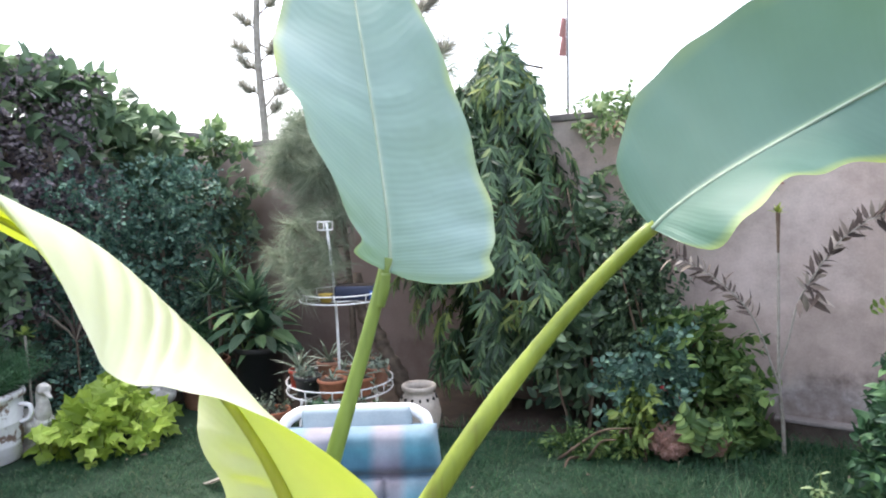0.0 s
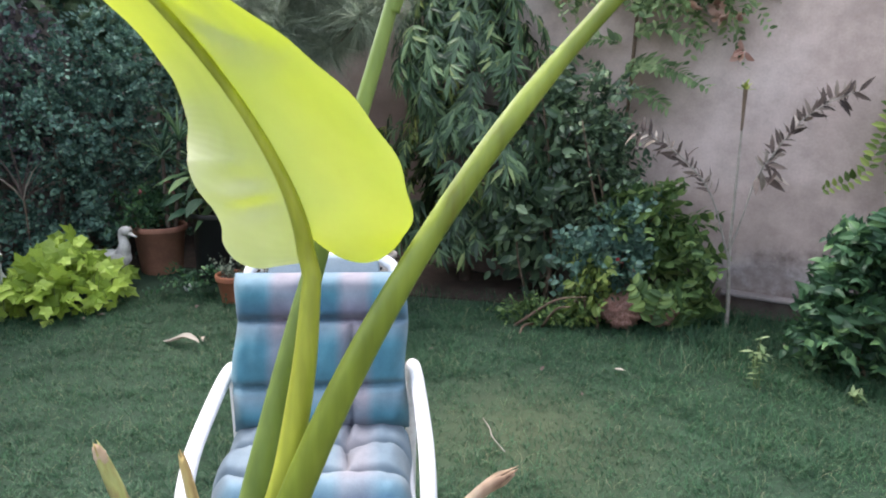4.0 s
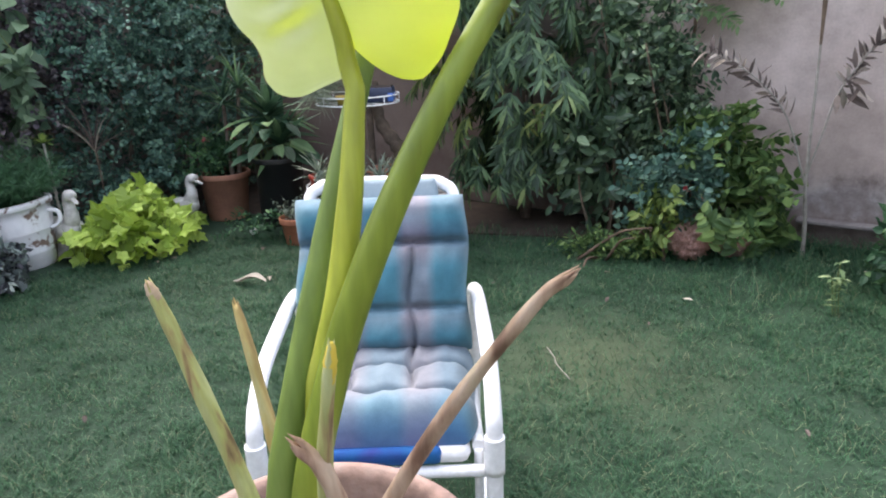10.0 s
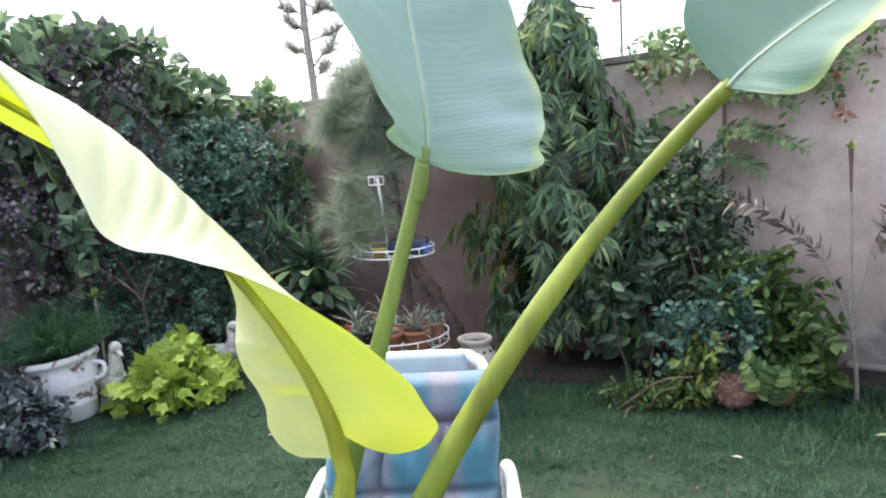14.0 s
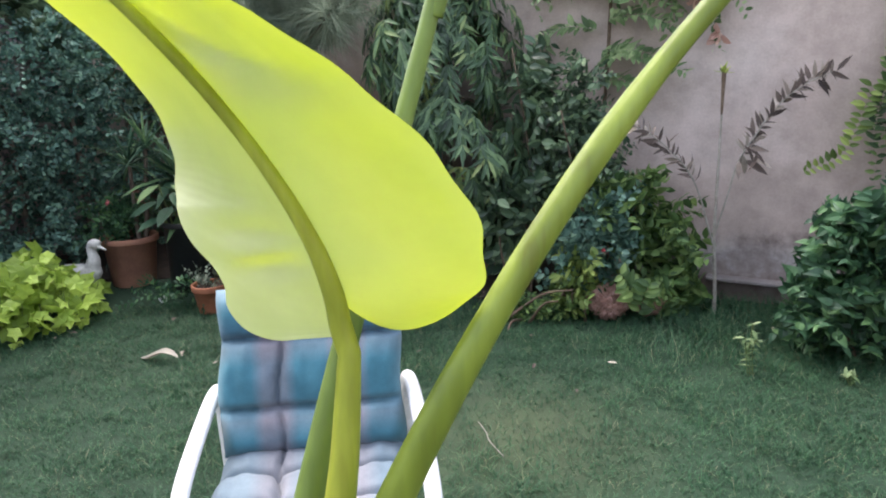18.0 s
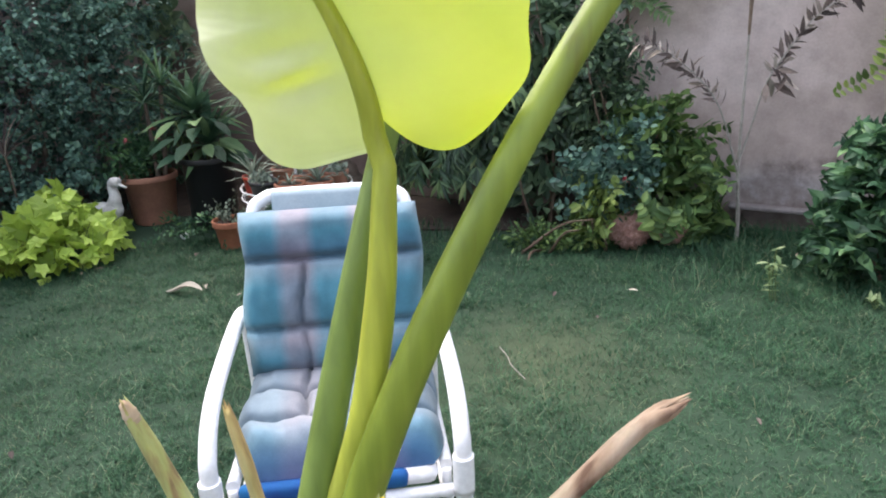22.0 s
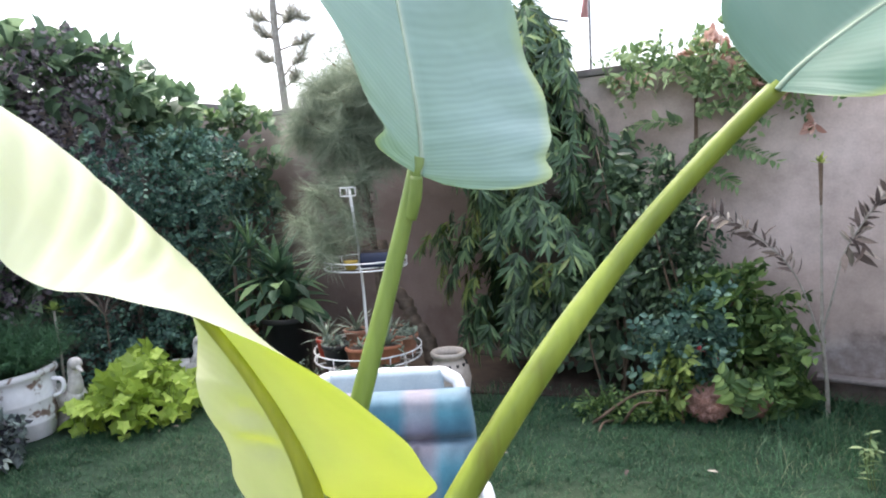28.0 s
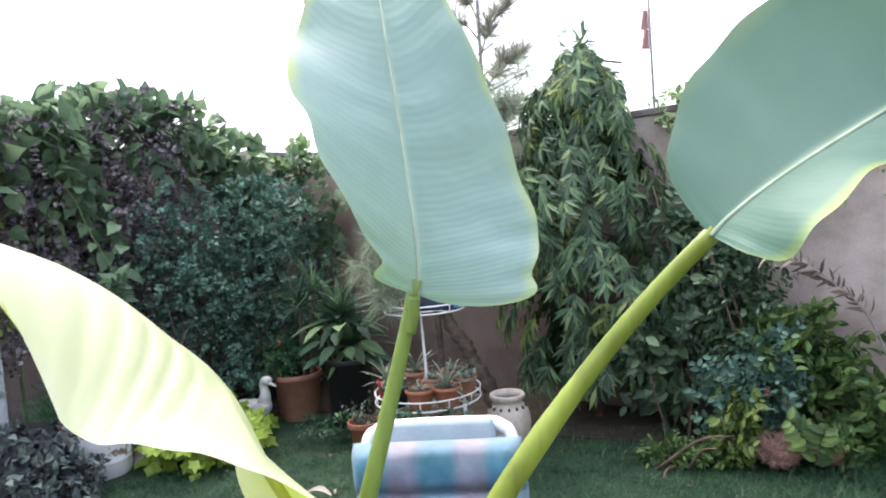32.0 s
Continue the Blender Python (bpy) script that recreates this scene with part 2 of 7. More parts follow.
F_BUSH = foliage("bush_leaves", [(0.0, (0.04, 0.10, 0.055)), (0.7, (0.065, 0.15, 0.07)), (1.0, (0.125, 0.23, 0.085))], 0.25, rough=0.45)
F_BUSH_LIGHT = foliage("climber_old_leaves", [(0.0, (0.045, 0.095, 0.04)), (0.6, (0.085, 0.155, 0.052)), (1.0, (0.19, 0.27, 0.085))], 0.3)
F_FIG = foliage("climber_leaves", [(0.0, (0.10, 0.17, 0.045)), (0.6, (0.18, 0.26, 0.06)), (1.0, (0.30, 0.37, 0.10))], 0.38)
F_SHELF = foliage("yellow_green_leaves", [(0.0, (0.20, 0.28, 0.06)), (0.6, (0.32, 0.38, 0.09)), (1.0, (0.48, 0.50, 0.16))], 0.35)
F_LIME = foliage("lime_leaves", [(0.0, (0.26, 0.39, 0.045)), (0.6, (0.39, 0.53, 0.08)), (1.0, (0.52, 0.64, 0.14))], 0.38)
F_PURPLE = foliage("purple_leaves", [(0.0, (0.11, 0.092, 0.115)), (0.5, (0.20, 0.165, 0.19)), (1.0, (0.31, 0.265, 0.275))], 0.25)
F_DARK = foliage("smoky_leaves", [(0.0, (0.05, 0.045, 0.065)), (0.45, (0.10, 0.12, 0.12)), (1.0, (0.24, 0.29, 0.25))], 0.15)
F_HEART = foliage("heart_leaves", [(0.0, (0.09, 0.155, 0.09)), (0.6, (0.15, 0.235, 0.13)), (1.0, (0.25, 0.34, 0.19))], 0.36)
F_PALE = foliage("pale_creeper_leaves", [(0.0, (0.12, 0.205, 0.085)), (0.6, (0.20, 0.30, 0.13)), (1.0, (0.32, 0.40, 0.20))], 0.45)
F_FERN = foliage("feathery_green", [(0.0, (0.035, 0.105, 0.05)), (1.0, (0.075, 0.17, 0.075))], 0.25)
F_PINE = foliage("pine_needles", [(0.0, (0.19, 0.235, 0.16)), (0.5, (0.28, 0.33, 0.23)), (1.0, (0.43, 0.475, 0.35))], 0.5, spread=0.2)
# far twigs: distance haze put into the colour as paler, more translucent tints
F_FAR_HAZED = foliage("hazed_brush_twigs", [(0.0, (0.33, 0.30, 0.26)), (0.6, (0.46, 0.44, 0.37)), (1.0, (0.56, 0.56, 0.46))], 0.55, rough=0.8, spread=0.2)
F_DRACAENA = foliage("strap_leaves", [(0.0, (0.03, 0.075, 0.045)), (0.7, (0.06, 0.125, 0.07)), (1.0, (0.14, 0.22, 0.09))], 0.25, rough=0.6, spec=0.2)
F_AGAVE = foliage("grey_succulent", [(0.0, (0.12, 0.16, 0.12)), (1.0, (0.26, 0.30, 0.22))], 0.1)
F_PALM = foliage("silver_palm", [(0.0, (0.11, 0.165, 0.165)), (1.0, (0.20, 0.265, 0.27))], 0.15)
F_DRY = foliage("withered_leaves", [(0.0, (0.085, 0.062, 0.055)), (0.7, (0.14, 0.105, 0.09)), (0.85, (0.26, 0.21, 0.17)), (1.0, (0.38, 0.33, 0.28))], 0.15, rough=0.8)
F_STRAW = foliage("dry_litter", [(0.0, (0.28, 0.22, 0.16)), (1.0, (0.46, 0.41, 0.34))], 0.1, rough=0.9)
F_FLOWER = foliage("coral_petals", [(0.0, (0.58, 0.28, 0.22)), (1.0, (0.76, 0.54, 0.45))], 0.35)
F_RED = foliage("red_petals", [(0.0, (0.42, 0.06, 0.07)), (1.0, (0.55, 0.14, 0.15))], 0.2)
F_GRASS = foliage("grass_blades", [(0.0, (0.025, 0.085, 0.044)), (0.5, (0.045, 0.130, 0.063)), (0.88, (0.088, 0.187, 0.092)), (1.0, (0.23, 0.235, 0.14))], 0.45, scale=2.2, spread=0.35)

B_LIME = blade_material("young_blade", (0.90, 0.92, 0.62), (0.93, 0.94, 0.78), (0.50, 0.50, 0.10), (0.375, 0.44, 0.008), 0.52, 0.46, 0.20, 62.0, 0.02, 0.3)
M_YOUNG = streaked("young_petiole", [(0.3, (0.34, 0.37, 0.045)), (0.5, (0.50, 0.53, 0.075)), (0.75, (0.62, 0.64, 0.15))], 26, 0.4, relief=0.08)
B_BLUE = blade_material("mature_blade", (0.21, 0.315, 0.31), (0.48, 0.52, 0.07), (0.34, 0.43, 0.38), (0.20, 0.32, 0.14), 0.25, 0.42, 0.34, 84.0, 0.08, 0.2)
# darker copy of the mature blade: the leaning leaf's shade put into its colour
B_TEAL = blade_material("shaded_blade", (0.10, 0.185, 0.155), (0.40, 0.45, 0.08), (0.30, 0.40, 0.26), (0.14, 0.26, 0.12), 0.25, 0.5, 0.18, 84.0, 0.04, 0.08)
M_RIB = streaked("pale_rib", [(0.3, (0.26, 0.34, 0.26)), (0.7, (0.40, 0.48, 0.38))], 30, 0.5)
M_PETIOLE = streaked("petiole", [(0.28, (0.12, 0.10, 0.018)), (0.40, (0.185, 0.235, 0.03)), (0.60, (0.26, 0.325, 0.045)), (0.78, (0.36, 0.42, 0.085))], 40, 0.4, 0.04, relief=0.08)
M_PETIOLE_DARK = streaked("older_petiole", [(0.3, (0.14, 0.205, 0.04)), (0.7, (0.22, 0.30, 0.08))], 26, 0.42, relief=0.1)
M_STUB = streaked("cut_stalk", [(0.30, (0.18, 0.11, 0.06)), (0.38, (0.34, 0.25, 0.12)), (0.46, (0.42, 0.42, 0.16)), (0.7, (0.47, 0.49, 0.25))], 80, 0.75, 0.09, relief=0.5)
M_STUB_STRAW = streaked("straw_stalk", [(0.3, (0.26, 0.16, 0.08)), (0.42, (0.46, 0.32, 0.13)), (0.55, (0.53, 0.40, 0.17)), (0.75, (0.47, 0.43, 0.24))], 70, 0.8, 0.09, relief=0.5)
M_STUB_DRY = streaked("dry_stalk", [(0.30, (0.20, 0.11, 0.075)), (0.42, (0.42, 0.275, 0.195)), (0.58, (0.56, 0.41, 0.31)), (0.75, (0.52, 0.42, 0.30))], 60, 0.85, 0.10, relief=0.6)
M_WOUND = plain("yellow_cut", (0.62, 0.46, 0.05), 0.7)

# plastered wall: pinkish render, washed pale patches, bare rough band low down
def plaster():
    m, n, l, p = mat_base("rendered_plaster")
    big, mid, small = noise_tex(n, l, 0.9, 5.0), noise_tex(n, l, 4.0, 6.0, 0.65), noise_tex(n, l, 70.0, 4.0)
    c = ramp(n, l, big, [(0.3, (0.32, 0.255, 0.225)), (0.5, (0.47, 0.38, 0.34)), (0.72, (0.645, 0.555, 0.515))])
    c = mixed(n, l, 0.5, c, ramp(n, l, mid, [(0.3, (0.50, 0.46, 0.46)), (0.5, (1, 1, 1)), (0.7, (1.4, 1.4, 1.45))]), "MULTIPLY")
    tc = n.new("ShaderNodeTexCoord")
    sep = n.new("ShaderNodeSeparateXYZ")
    l.new(tc.outputs["Object"], sep.inputs[0])
    h = n.new("ShaderNodeMath")
    h.operation = "MULTIPLY_ADD"
    l.new(mid, h.inputs[0])
    h.inputs[1].default_value = 0.5
    l.new(sep.outputs[2], h.inputs[2])
    low = ramp(n, l, h.outputs[0], [(0.58, (1, 1, 1)), (0.72, (0, 0, 0))])
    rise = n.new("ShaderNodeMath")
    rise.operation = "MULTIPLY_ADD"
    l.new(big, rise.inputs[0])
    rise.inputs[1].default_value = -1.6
    along = n.new("ShaderNodeMath")                # the brown goes higher towards the corner: tree shade put into the colour
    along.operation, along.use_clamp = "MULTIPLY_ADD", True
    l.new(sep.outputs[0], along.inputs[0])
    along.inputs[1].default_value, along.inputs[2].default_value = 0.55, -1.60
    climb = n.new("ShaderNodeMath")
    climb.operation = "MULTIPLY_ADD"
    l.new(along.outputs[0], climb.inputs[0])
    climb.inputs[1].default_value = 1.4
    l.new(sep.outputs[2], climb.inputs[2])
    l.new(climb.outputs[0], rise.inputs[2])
    # low damp stain, joined with painted shade behind the pine and mast tree
    damp_and_shade = ramp(n, l, rise.outputs[0], [(0.5, (0.85, 0.85, 0.85)), (1.05, (0, 0, 0))])
    bare = ramp(n, l, mid, [(0.35, (0.17, 0.13, 0.12)), (0.5, (0.30, 0.26, 0.25)), (0.65, (0.52, 0.48, 0.48))])
    c = mixed(n, l, low, c, bare)
    c = mixed(n, l, damp_and_shade, c, (0.165, 0.115, 0.095))
    c = mixed(n, l, 0.3, c, ramp(n, l, small, [(0.3, (0.6, 0.6, 0.6)), (0.7, (1, 1, 1))]), "MULTIPLY")
    l.new(c, p.inputs["Base Color"])
    p.inputs["Roughness"].default_value = 0.92
    bump(n, l, p, mid, 0.5, 0.012)
    return m


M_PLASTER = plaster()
M_COPING = surface("cement_coping", [(0.3, (0.17, 0.15, 0.145)), (0.7, (0.27, 0.245, 0.24))], 5, 0.9)


def lawn_soil():
    m, n, l, p = mat_base("lawn_ground")
    big, mid, small = noise_tex(n, l, 0.7, 4.0), noise_tex(n, l, 9.0, 5.0), noise_tex(n, l, 160.0, 3.0)
    c = ramp(n, l, big, [(0.3, (0.012, 0.036, 0.018)), (0.55, (0.017, 0.046, 0.022)), (0.75, (0.028, 0.052, 0.025))])
    tc, far = n.new("ShaderNodeTexCoord"), n.new("ShaderNodeVectorMath")
    far.operation = "DISTANCE"
    far.inputs[1].default_value = (0.45, 2.80, 0.0)
    l.new(tc.outputs["Object"], far.inputs[0])
    worn = n.new("ShaderNodeMath")
    worn.operation = "MULTIPLY_ADD"
    l.new(mid, worn.inputs[0])
    worn.inputs[1].default_value = 0.5
    l.new(far.outputs["Value"], worn.inputs[2])
    c = mixed(n, l, ramp(n, l, worn.outputs[0], [(0.35, (0.55, 0.55, 0.55)), (0.98, (0, 0, 0))]), c, (0.075, 0.088, 0.045))
    c = mixed(n, l, 0.6, c, ramp(n, l, mid, [(0.3, (0.5, 0.55, 0.5)), (0.7, (1.1, 1.1, 1.0))]), "MULTIPLY")
    c = mixed(n, l, 0.3, c, ramp(n, l, small, [(0.3, (0.6, 0.65, 0.6)), (0.7, (1.15, 1.15, 1.1))]), "MULTIPLY")
    l.new(c, p.inputs["Base Color"])
    p.inputs["Roughness"].default_value = 0.95
    bump(n, l, p, small, 0.2, 0.01)
    return m


M_LAWN = lawn_soil()


def plaid(name, xs, ys):
    """Faded check: stripes across the cushion's width, bands along its length."""
    m, n, l, p = mat_base(name)
    tc = n.new("ShaderNodeTexCoord")
    sep = n.new("ShaderNodeSeparateXYZ")
    l.new(tc.outputs["Object"], sep.inputs[0])
    axes = []
    for i, (lo, hi) in enumerate(((-0.26, 0.26), (-0.02, 0.50))):
        k = n.new("ShaderNodeMapRange")
        k.inputs[1].default_value, k.inputs[2].default_value = lo, hi
        l.new(sep.outputs[i], k.inputs[0])
        axes.append(k.outputs[0])
    c = mixed(n, l, 0.5, ramp(n, l, axes[0], xs), ramp(n, l, axes[1], ys))
    weave, fade = noise_tex(n, l, 420.0, 2.0), noise_tex(n, l, 7.0, 4.0)
    c = mixed(n, l, 0.35, c, ramp(n, l, fade, [(0.3, (0.7, 0.72, 0.76)), (0.7, (1.08, 1.06, 1.04))]), "MULTIPLY")
    c = mixed(n, l, 0.25, c, ramp(n, l, weave, [(0.35, (0.6, 0.6, 0.6)), (0.65, (1.1, 1.1, 1.1))]), "MULTIPLY")
    blot = ramp(n, l, noise_tex(n, l, 22.0, 5.0), [(0.35, (0.70, 0.72, 0.76)), (0.6, (1.05, 1.04, 1.04))])
    c = mixed(n, l, 0.5, c, blot, "MULTIPLY")
    l.new(c, p.inputs["Base Color"])
    p.inputs["Roughness"].default_value, p.inputs["Specular IOR Level"].default_value = 0.9, 0.15
    p.inputs["Sheen Weight"].default_value = 0.15
    bump(n, l, p, weave, 0.25, 0.001)
    return m


TEAL, MAUVE, GREY, DEEP = (0.062, 0.190, 0.250), (0.255, 0.205, 0.235), (0.215, 0.235, 0.265), (0.055, 0.105, 0.185)
STRIPES = [(0.0, TEAL), (0.20, TEAL), (0.26, MAUVE), (0.37, MAUVE), (0.43, TEAL), (0.58, TEAL), (0.64, MAUVE), (0.75, MAUVE), (0.81, TEAL)]
M_PLAID_BACK = plaid("faded_check_back", STRIPES, [(0.0, DEEP), (0.14, TEAL), (0.24, GREY), (0.34, TEAL), (0.52, TEAL), (0.62, GREY), (0.70, DEEP), (0.80, TEAL), (0.9, GREY)])
SEAT_STRIPES = [(0.0, (0.12, 0.21, 0.27)), (0.20, (0.18, 0.27, 0.32)), (0.28, (0.28, 0.265, 0.29)), (0.38, (0.28, 0.265, 0.29)), (0.46, (0.18, 0.28, 0.33)), (0.60, (0.18, 0.28, 0.33)), (0.66, (0.29, 0.265, 0.285)), (0.75, (0.28, 0.26, 0.285)), (0.84, (0.13, 0.23, 0.29))]
M_PLAID_SEAT = plaid("faded_check_seat", SEAT_STRIPES, [(0.035, (0.0, 0.05, 0.30)), (0.055, (0.01, 0.12, 0.33)), (0.10, (0.10, 0.22, 0.30)), (0.20, (0.22, 0.245, 0.275)), (0.60, (0.225, 0.24, 0.27)), (0.8, (0.17, 0.20, 0.24))])
M_BLUE_CLOTH = surface("deep_blue_cloth", [(0.35, (0.03, 0.05, 0.24)), (0.5, (0.012, 0.085, 0.30)), (0.65, (0.012, 0.13, 0.33))], 7, 0.85, fine=300)
M_BAND_CLOTH = surface("pale_blue_cloth", [(0.3, (0.22, 0.29, 0.33)), (0.7, (0.30, 0.37, 0.41))], 8, 0.85, fine=300)
M_ROCK = surface("pink_clay_rock", [(0.3, (0.34, 0.16, 0.12)), (0.5, (0.58, 0.32, 0.26)), (0.7, (0.70, 0.46, 0.40))], 9, 0.95, relief=0.9, depth=0.03, fine=30)
M_MAST = plain("weathered_grey_pole", (0.20, 0.18, 0.18), 0.6)
M_FADED_FLAG = plain("faded_pink_cloth", (0.50, 0.24, 0.22), 0.9)

# ---- geometry helpers
rng = np.random.default_rng(11)


def arr(*rows):
    return np.array(rows, float)


def put_mesh(name, verts, faces, mat, parent=None, label="", smooth=True, kind="", uv=None):
    """One mesh object from vertices and quads or triangles of equal size."""
    verts, faces = np.asarray(verts, np.float32), np.asarray(faces, np.int32)
    me = bpy.data.meshes.new(name)
    me.vertices.add(len(verts))
    me.vertices.foreach_set("co", verts.ravel())
    k = faces.shape[1]
    me.loops.add(faces.size)
    me.loops.foreach_set("vertex_index", faces.ravel())
    me.polygons.add(len(faces))
    me.polygons.foreach_set("loop_start", np.arange(0, faces.size, k, dtype=np.int32))
    me.polygons.foreach_set("use_smooth", np.full(len(faces), smooth))
    if uv is not None:
        layer = me.uv_layers.new(name="UVMap")
        layer.data.foreach_set("uv", np.asarray(uv, np.float32)[faces.ravel()].ravel())
    me.update(calc_edges=True)
    me.materials.append(mat)
    ob = new(name, me)
    if parent:
        ob.parent = parent
    if label or kind:
        tagged(ob, label, kind=kind)
    return ob


def thing(name, label, category, at=(0, 0, 0), rz=0.0, group="", kind=""):
    ob = new(name)
    ob.empty_display_size = 0.1
    ob.matrix_world = pose(*at, 0, 0, rz)
    return tagged(ob, label, category, group, kind)


def part(name, bm, mat, parent=None, label="", smooth=True):
    me = bpy.data.meshes.new(name)
    bm.to_mesh(me)
    bm.free()
    for f in me.polygons:
        f.use_smooth = smooth
    me.materials.append(mat)
    ob = new(name, me)
    if parent:
        ob.parent = parent
    if label:
        ob["label"] = label
    return ob


def box_bm(sx, sy, sz, at=(0, 0, 0), bevel=0.004, m=None):
    bm = bmesh.new()
    bmesh.ops.create_cube(bm, size=1.0, matrix=Matrix.Translation(at) @ Matrix.Diagonal((sx, sy, sz, 1)))
    if bevel:
        bmesh.ops.bevel(bm, geom=bm.edges[:], offset=bevel, segments=2, affect="EDGES", profile=0.5)
    if m is not None:
        bmesh.ops.transform(bm, matrix=m, verts=bm.verts[:])
    return bm


def unit(v):
    v = np.asarray(v, float)
    return v / np.maximum(np.linalg.norm(v, axis=-1, keepdims=True), 1e-9)


def bezier(points, u):
    p, n = np.asarray(points, float), len(points) - 1
    return sum(math.comb(n, i) * (u ** i * (1 - u) ** (n - i))[:, None] * p[i] for i in range(n + 1))


def polyline(points, steps=8):
    """A smooth line through the points."""
    p = np.asarray(points, float)
    q = np.vstack([2 * p[0] - p[1], p, 2 * p[-1] - p[-2]])
    s = np.linspace(0, 1, steps, endpoint=False)[:, None]
    out = []
    for i in range(1, len(q) - 2):
        a, b, c, d = q[i - 1], q[i], q[i + 1], q[i + 2]
        out.append(0.5 * (2 * b + (c - a) * s + (2 * a - 5 * b + 4 * c - d) * s ** 2 + (3 * b - a - 3 * c + d) * s ** 3))
    return np.vstack(out + [p[-1:]])


def tube(line, radius, sides=10, flat=1.0, caps=True):
    """A swept round bar along a line; radius one number or one for each point."""
    line = np.asarray(line, float)
    r = np.broadcast_to(np.asarray(radius, float), (len(line),))
    t = unit(np.gradient(line, axis=0))
    ref = arr(0, 0, 1) if abs(t[0][2]) < 0.9 else arr(1, 0, 0)
    x = unit(np.cross(t[0], ref))
    rows, a = [], np.linspace(0, 2 * np.pi, sides, endpoint=False)
    for p, d, k in zip(line, t, r):
        x = unit(x - d * np.dot(x, d))
        y = np.cross(d, x)
        rows.append(p + k * (np.cos(a)[:, None] * x + flat * np.sin(a)[:, None] * y))
    v = np.vstack(rows)
    n = len(line)
    i, j = np.meshgrid(np.arange(n - 1), np.arange(sides), indexing="ij")
    f = np.stack([i * sides + j, i * sides + (j + 1) % sides, (i + 1) * sides + (j + 1) % sides, (i + 1) * sides + j], -1).reshape(-1, 4)
    if caps:
        v = np.vstack([v, line[:1], line[-1:]])
        a0, a1, k = n * sides, n * sides + 1, np.arange(sides)
        f = np.vstack([f, np.stack([np.full(sides, a0), (k + 1) % sides, k, k], 1)[:, [0, 1, 2, 2]],
                       np.stack([np.full(sides, a1), (n - 1) * sides + k, (n - 1) * sides + (k + 1) % sides, (n - 1) * sides + (k + 1) % sides], 1)])
    return v, f


def tidy(ob):
    """Turns quads with a doubled corner into triangles."""
    bm = bmesh.new()
    bm.from_mesh(ob.data)
    bmesh.ops.dissolve_degenerate(bm, dist=1e-6, edges=bm.edges[:])
    bm.to_mesh(ob.data)
    bm.free()
    for f in ob.data.polygons:
        f.use_smooth = True
    return ob


def bar(name, line, radius, mat, parent=None, label="", sides=10, flat=1.0):
    v, f = tube(line, radius, sides, flat, caps=False)
    n = len(line)
    me = bpy.data.meshes.new(name)
    faces = [tuple(q) for q in f] + [tuple(range(sides))[::-1], tuple(range((n - 1) * sides, n * sides))]
    me.from_pydata([tuple(p) for p in v], [], faces)
    for q in me.polygons:
        q.use_smooth = len(q.vertices) == 4
    me.materials.append(mat)
    ob = new(name, me)
    if parent:
        ob.parent = parent
    if label:
        ob["label"] = label
    return ob


def join(pieces):
    vs, fs, k = [], [], 0
    for v, f in pieces:
        vs.append(v)
        fs.append(f + k)
        k += len(v)
    return np.vstack(vs), np.vstack(fs)


def lathe(name, profile, mat, parent=None, label="", sides=40, wobble=0.0):
    """A turned body from (radius, height) pairs."""
    a = np.linspace(0, 2 * np.pi, sides, endpoint=False)
    rows = []
    for i, (r, z) in enumerate(profile):
        k = r * (1 + wobble * np.sin(a * 3 + i) * 0.5 + wobble * np.sin(a * 7 + 2 * i) * 0.3)
        rows.append(np.stack([k * np.cos(a), k * np.sin(a), np.full(sides, z)], 1))
    n = len(profile)
    i, j = np.meshgrid(np.arange(n - 1), np.arange(sides), indexing="ij")
    f = np.stack([i * sides + j, i * sides + (j + 1) % sides, (i + 1) * sides + (j + 1) % sides, (i + 1) * sides + j], -1).reshape(-1, 4)
    return put_mesh(name, np.vstack(rows), f, mat, parent, label)


# leaf forms: x across, y along, z up; each a list of (along, half width)
def blade(outline, fold=0.25, curl=0.15):
    pts, faces = [], []
    for y, w in outline:
        z = -curl * y * y
        pts += [(-w, y, z + fold * w), (0, y, z), (w, y, z + fold * w)]
    for i in range(len(outline) - 1):
        k = 3 * i
        faces += [(k, k + 1, k + 4, k + 3), (k + 1, k + 2, k + 5, k + 4)]
    return np.array(pts), np.array(faces)


KITE = (arr((0, 0, 0), (-0.32, 0.45, 0.08), (0, 1, -0.1), (0.32, 0.45, 0.08)), np.array([(0, 3, 2, 1)]))
OVAL = blade([(0, 0.02), (0.2, 0.20), (0.45, 0.26), (0.75, 0.18), (1.0, 0.01)])
LANCE = blade([(0, 0.01), (0.3, 0.085), (0.65, 0.07), (1.0, 0.004)], 0.3, 0.3)
HEART = blade([(-0.14, 0.16), (-0.10, 0.32), (0.08, 0.43), (0.35, 0.40), (0.62, 0.25), (0.85, 0.09), (1.0, 0.005)], 0.18, 0.25)
STRAP = blade([(0, 0.035), (0.3, 0.06), (0.7, 0.045), (1.0, 0.003)], 0.35, 0.35)
STIFF = blade([(0, 0.03), (0.3, 0.06), (0.7, 0.05), (1.0, 0.003)], 0.35, 0.02)
NEEDLE = (arr((-0.006, 0, 0), (0.006, 0, 0), (0.0, 1, -0.08)), np.array([(0, 1, 2)]))
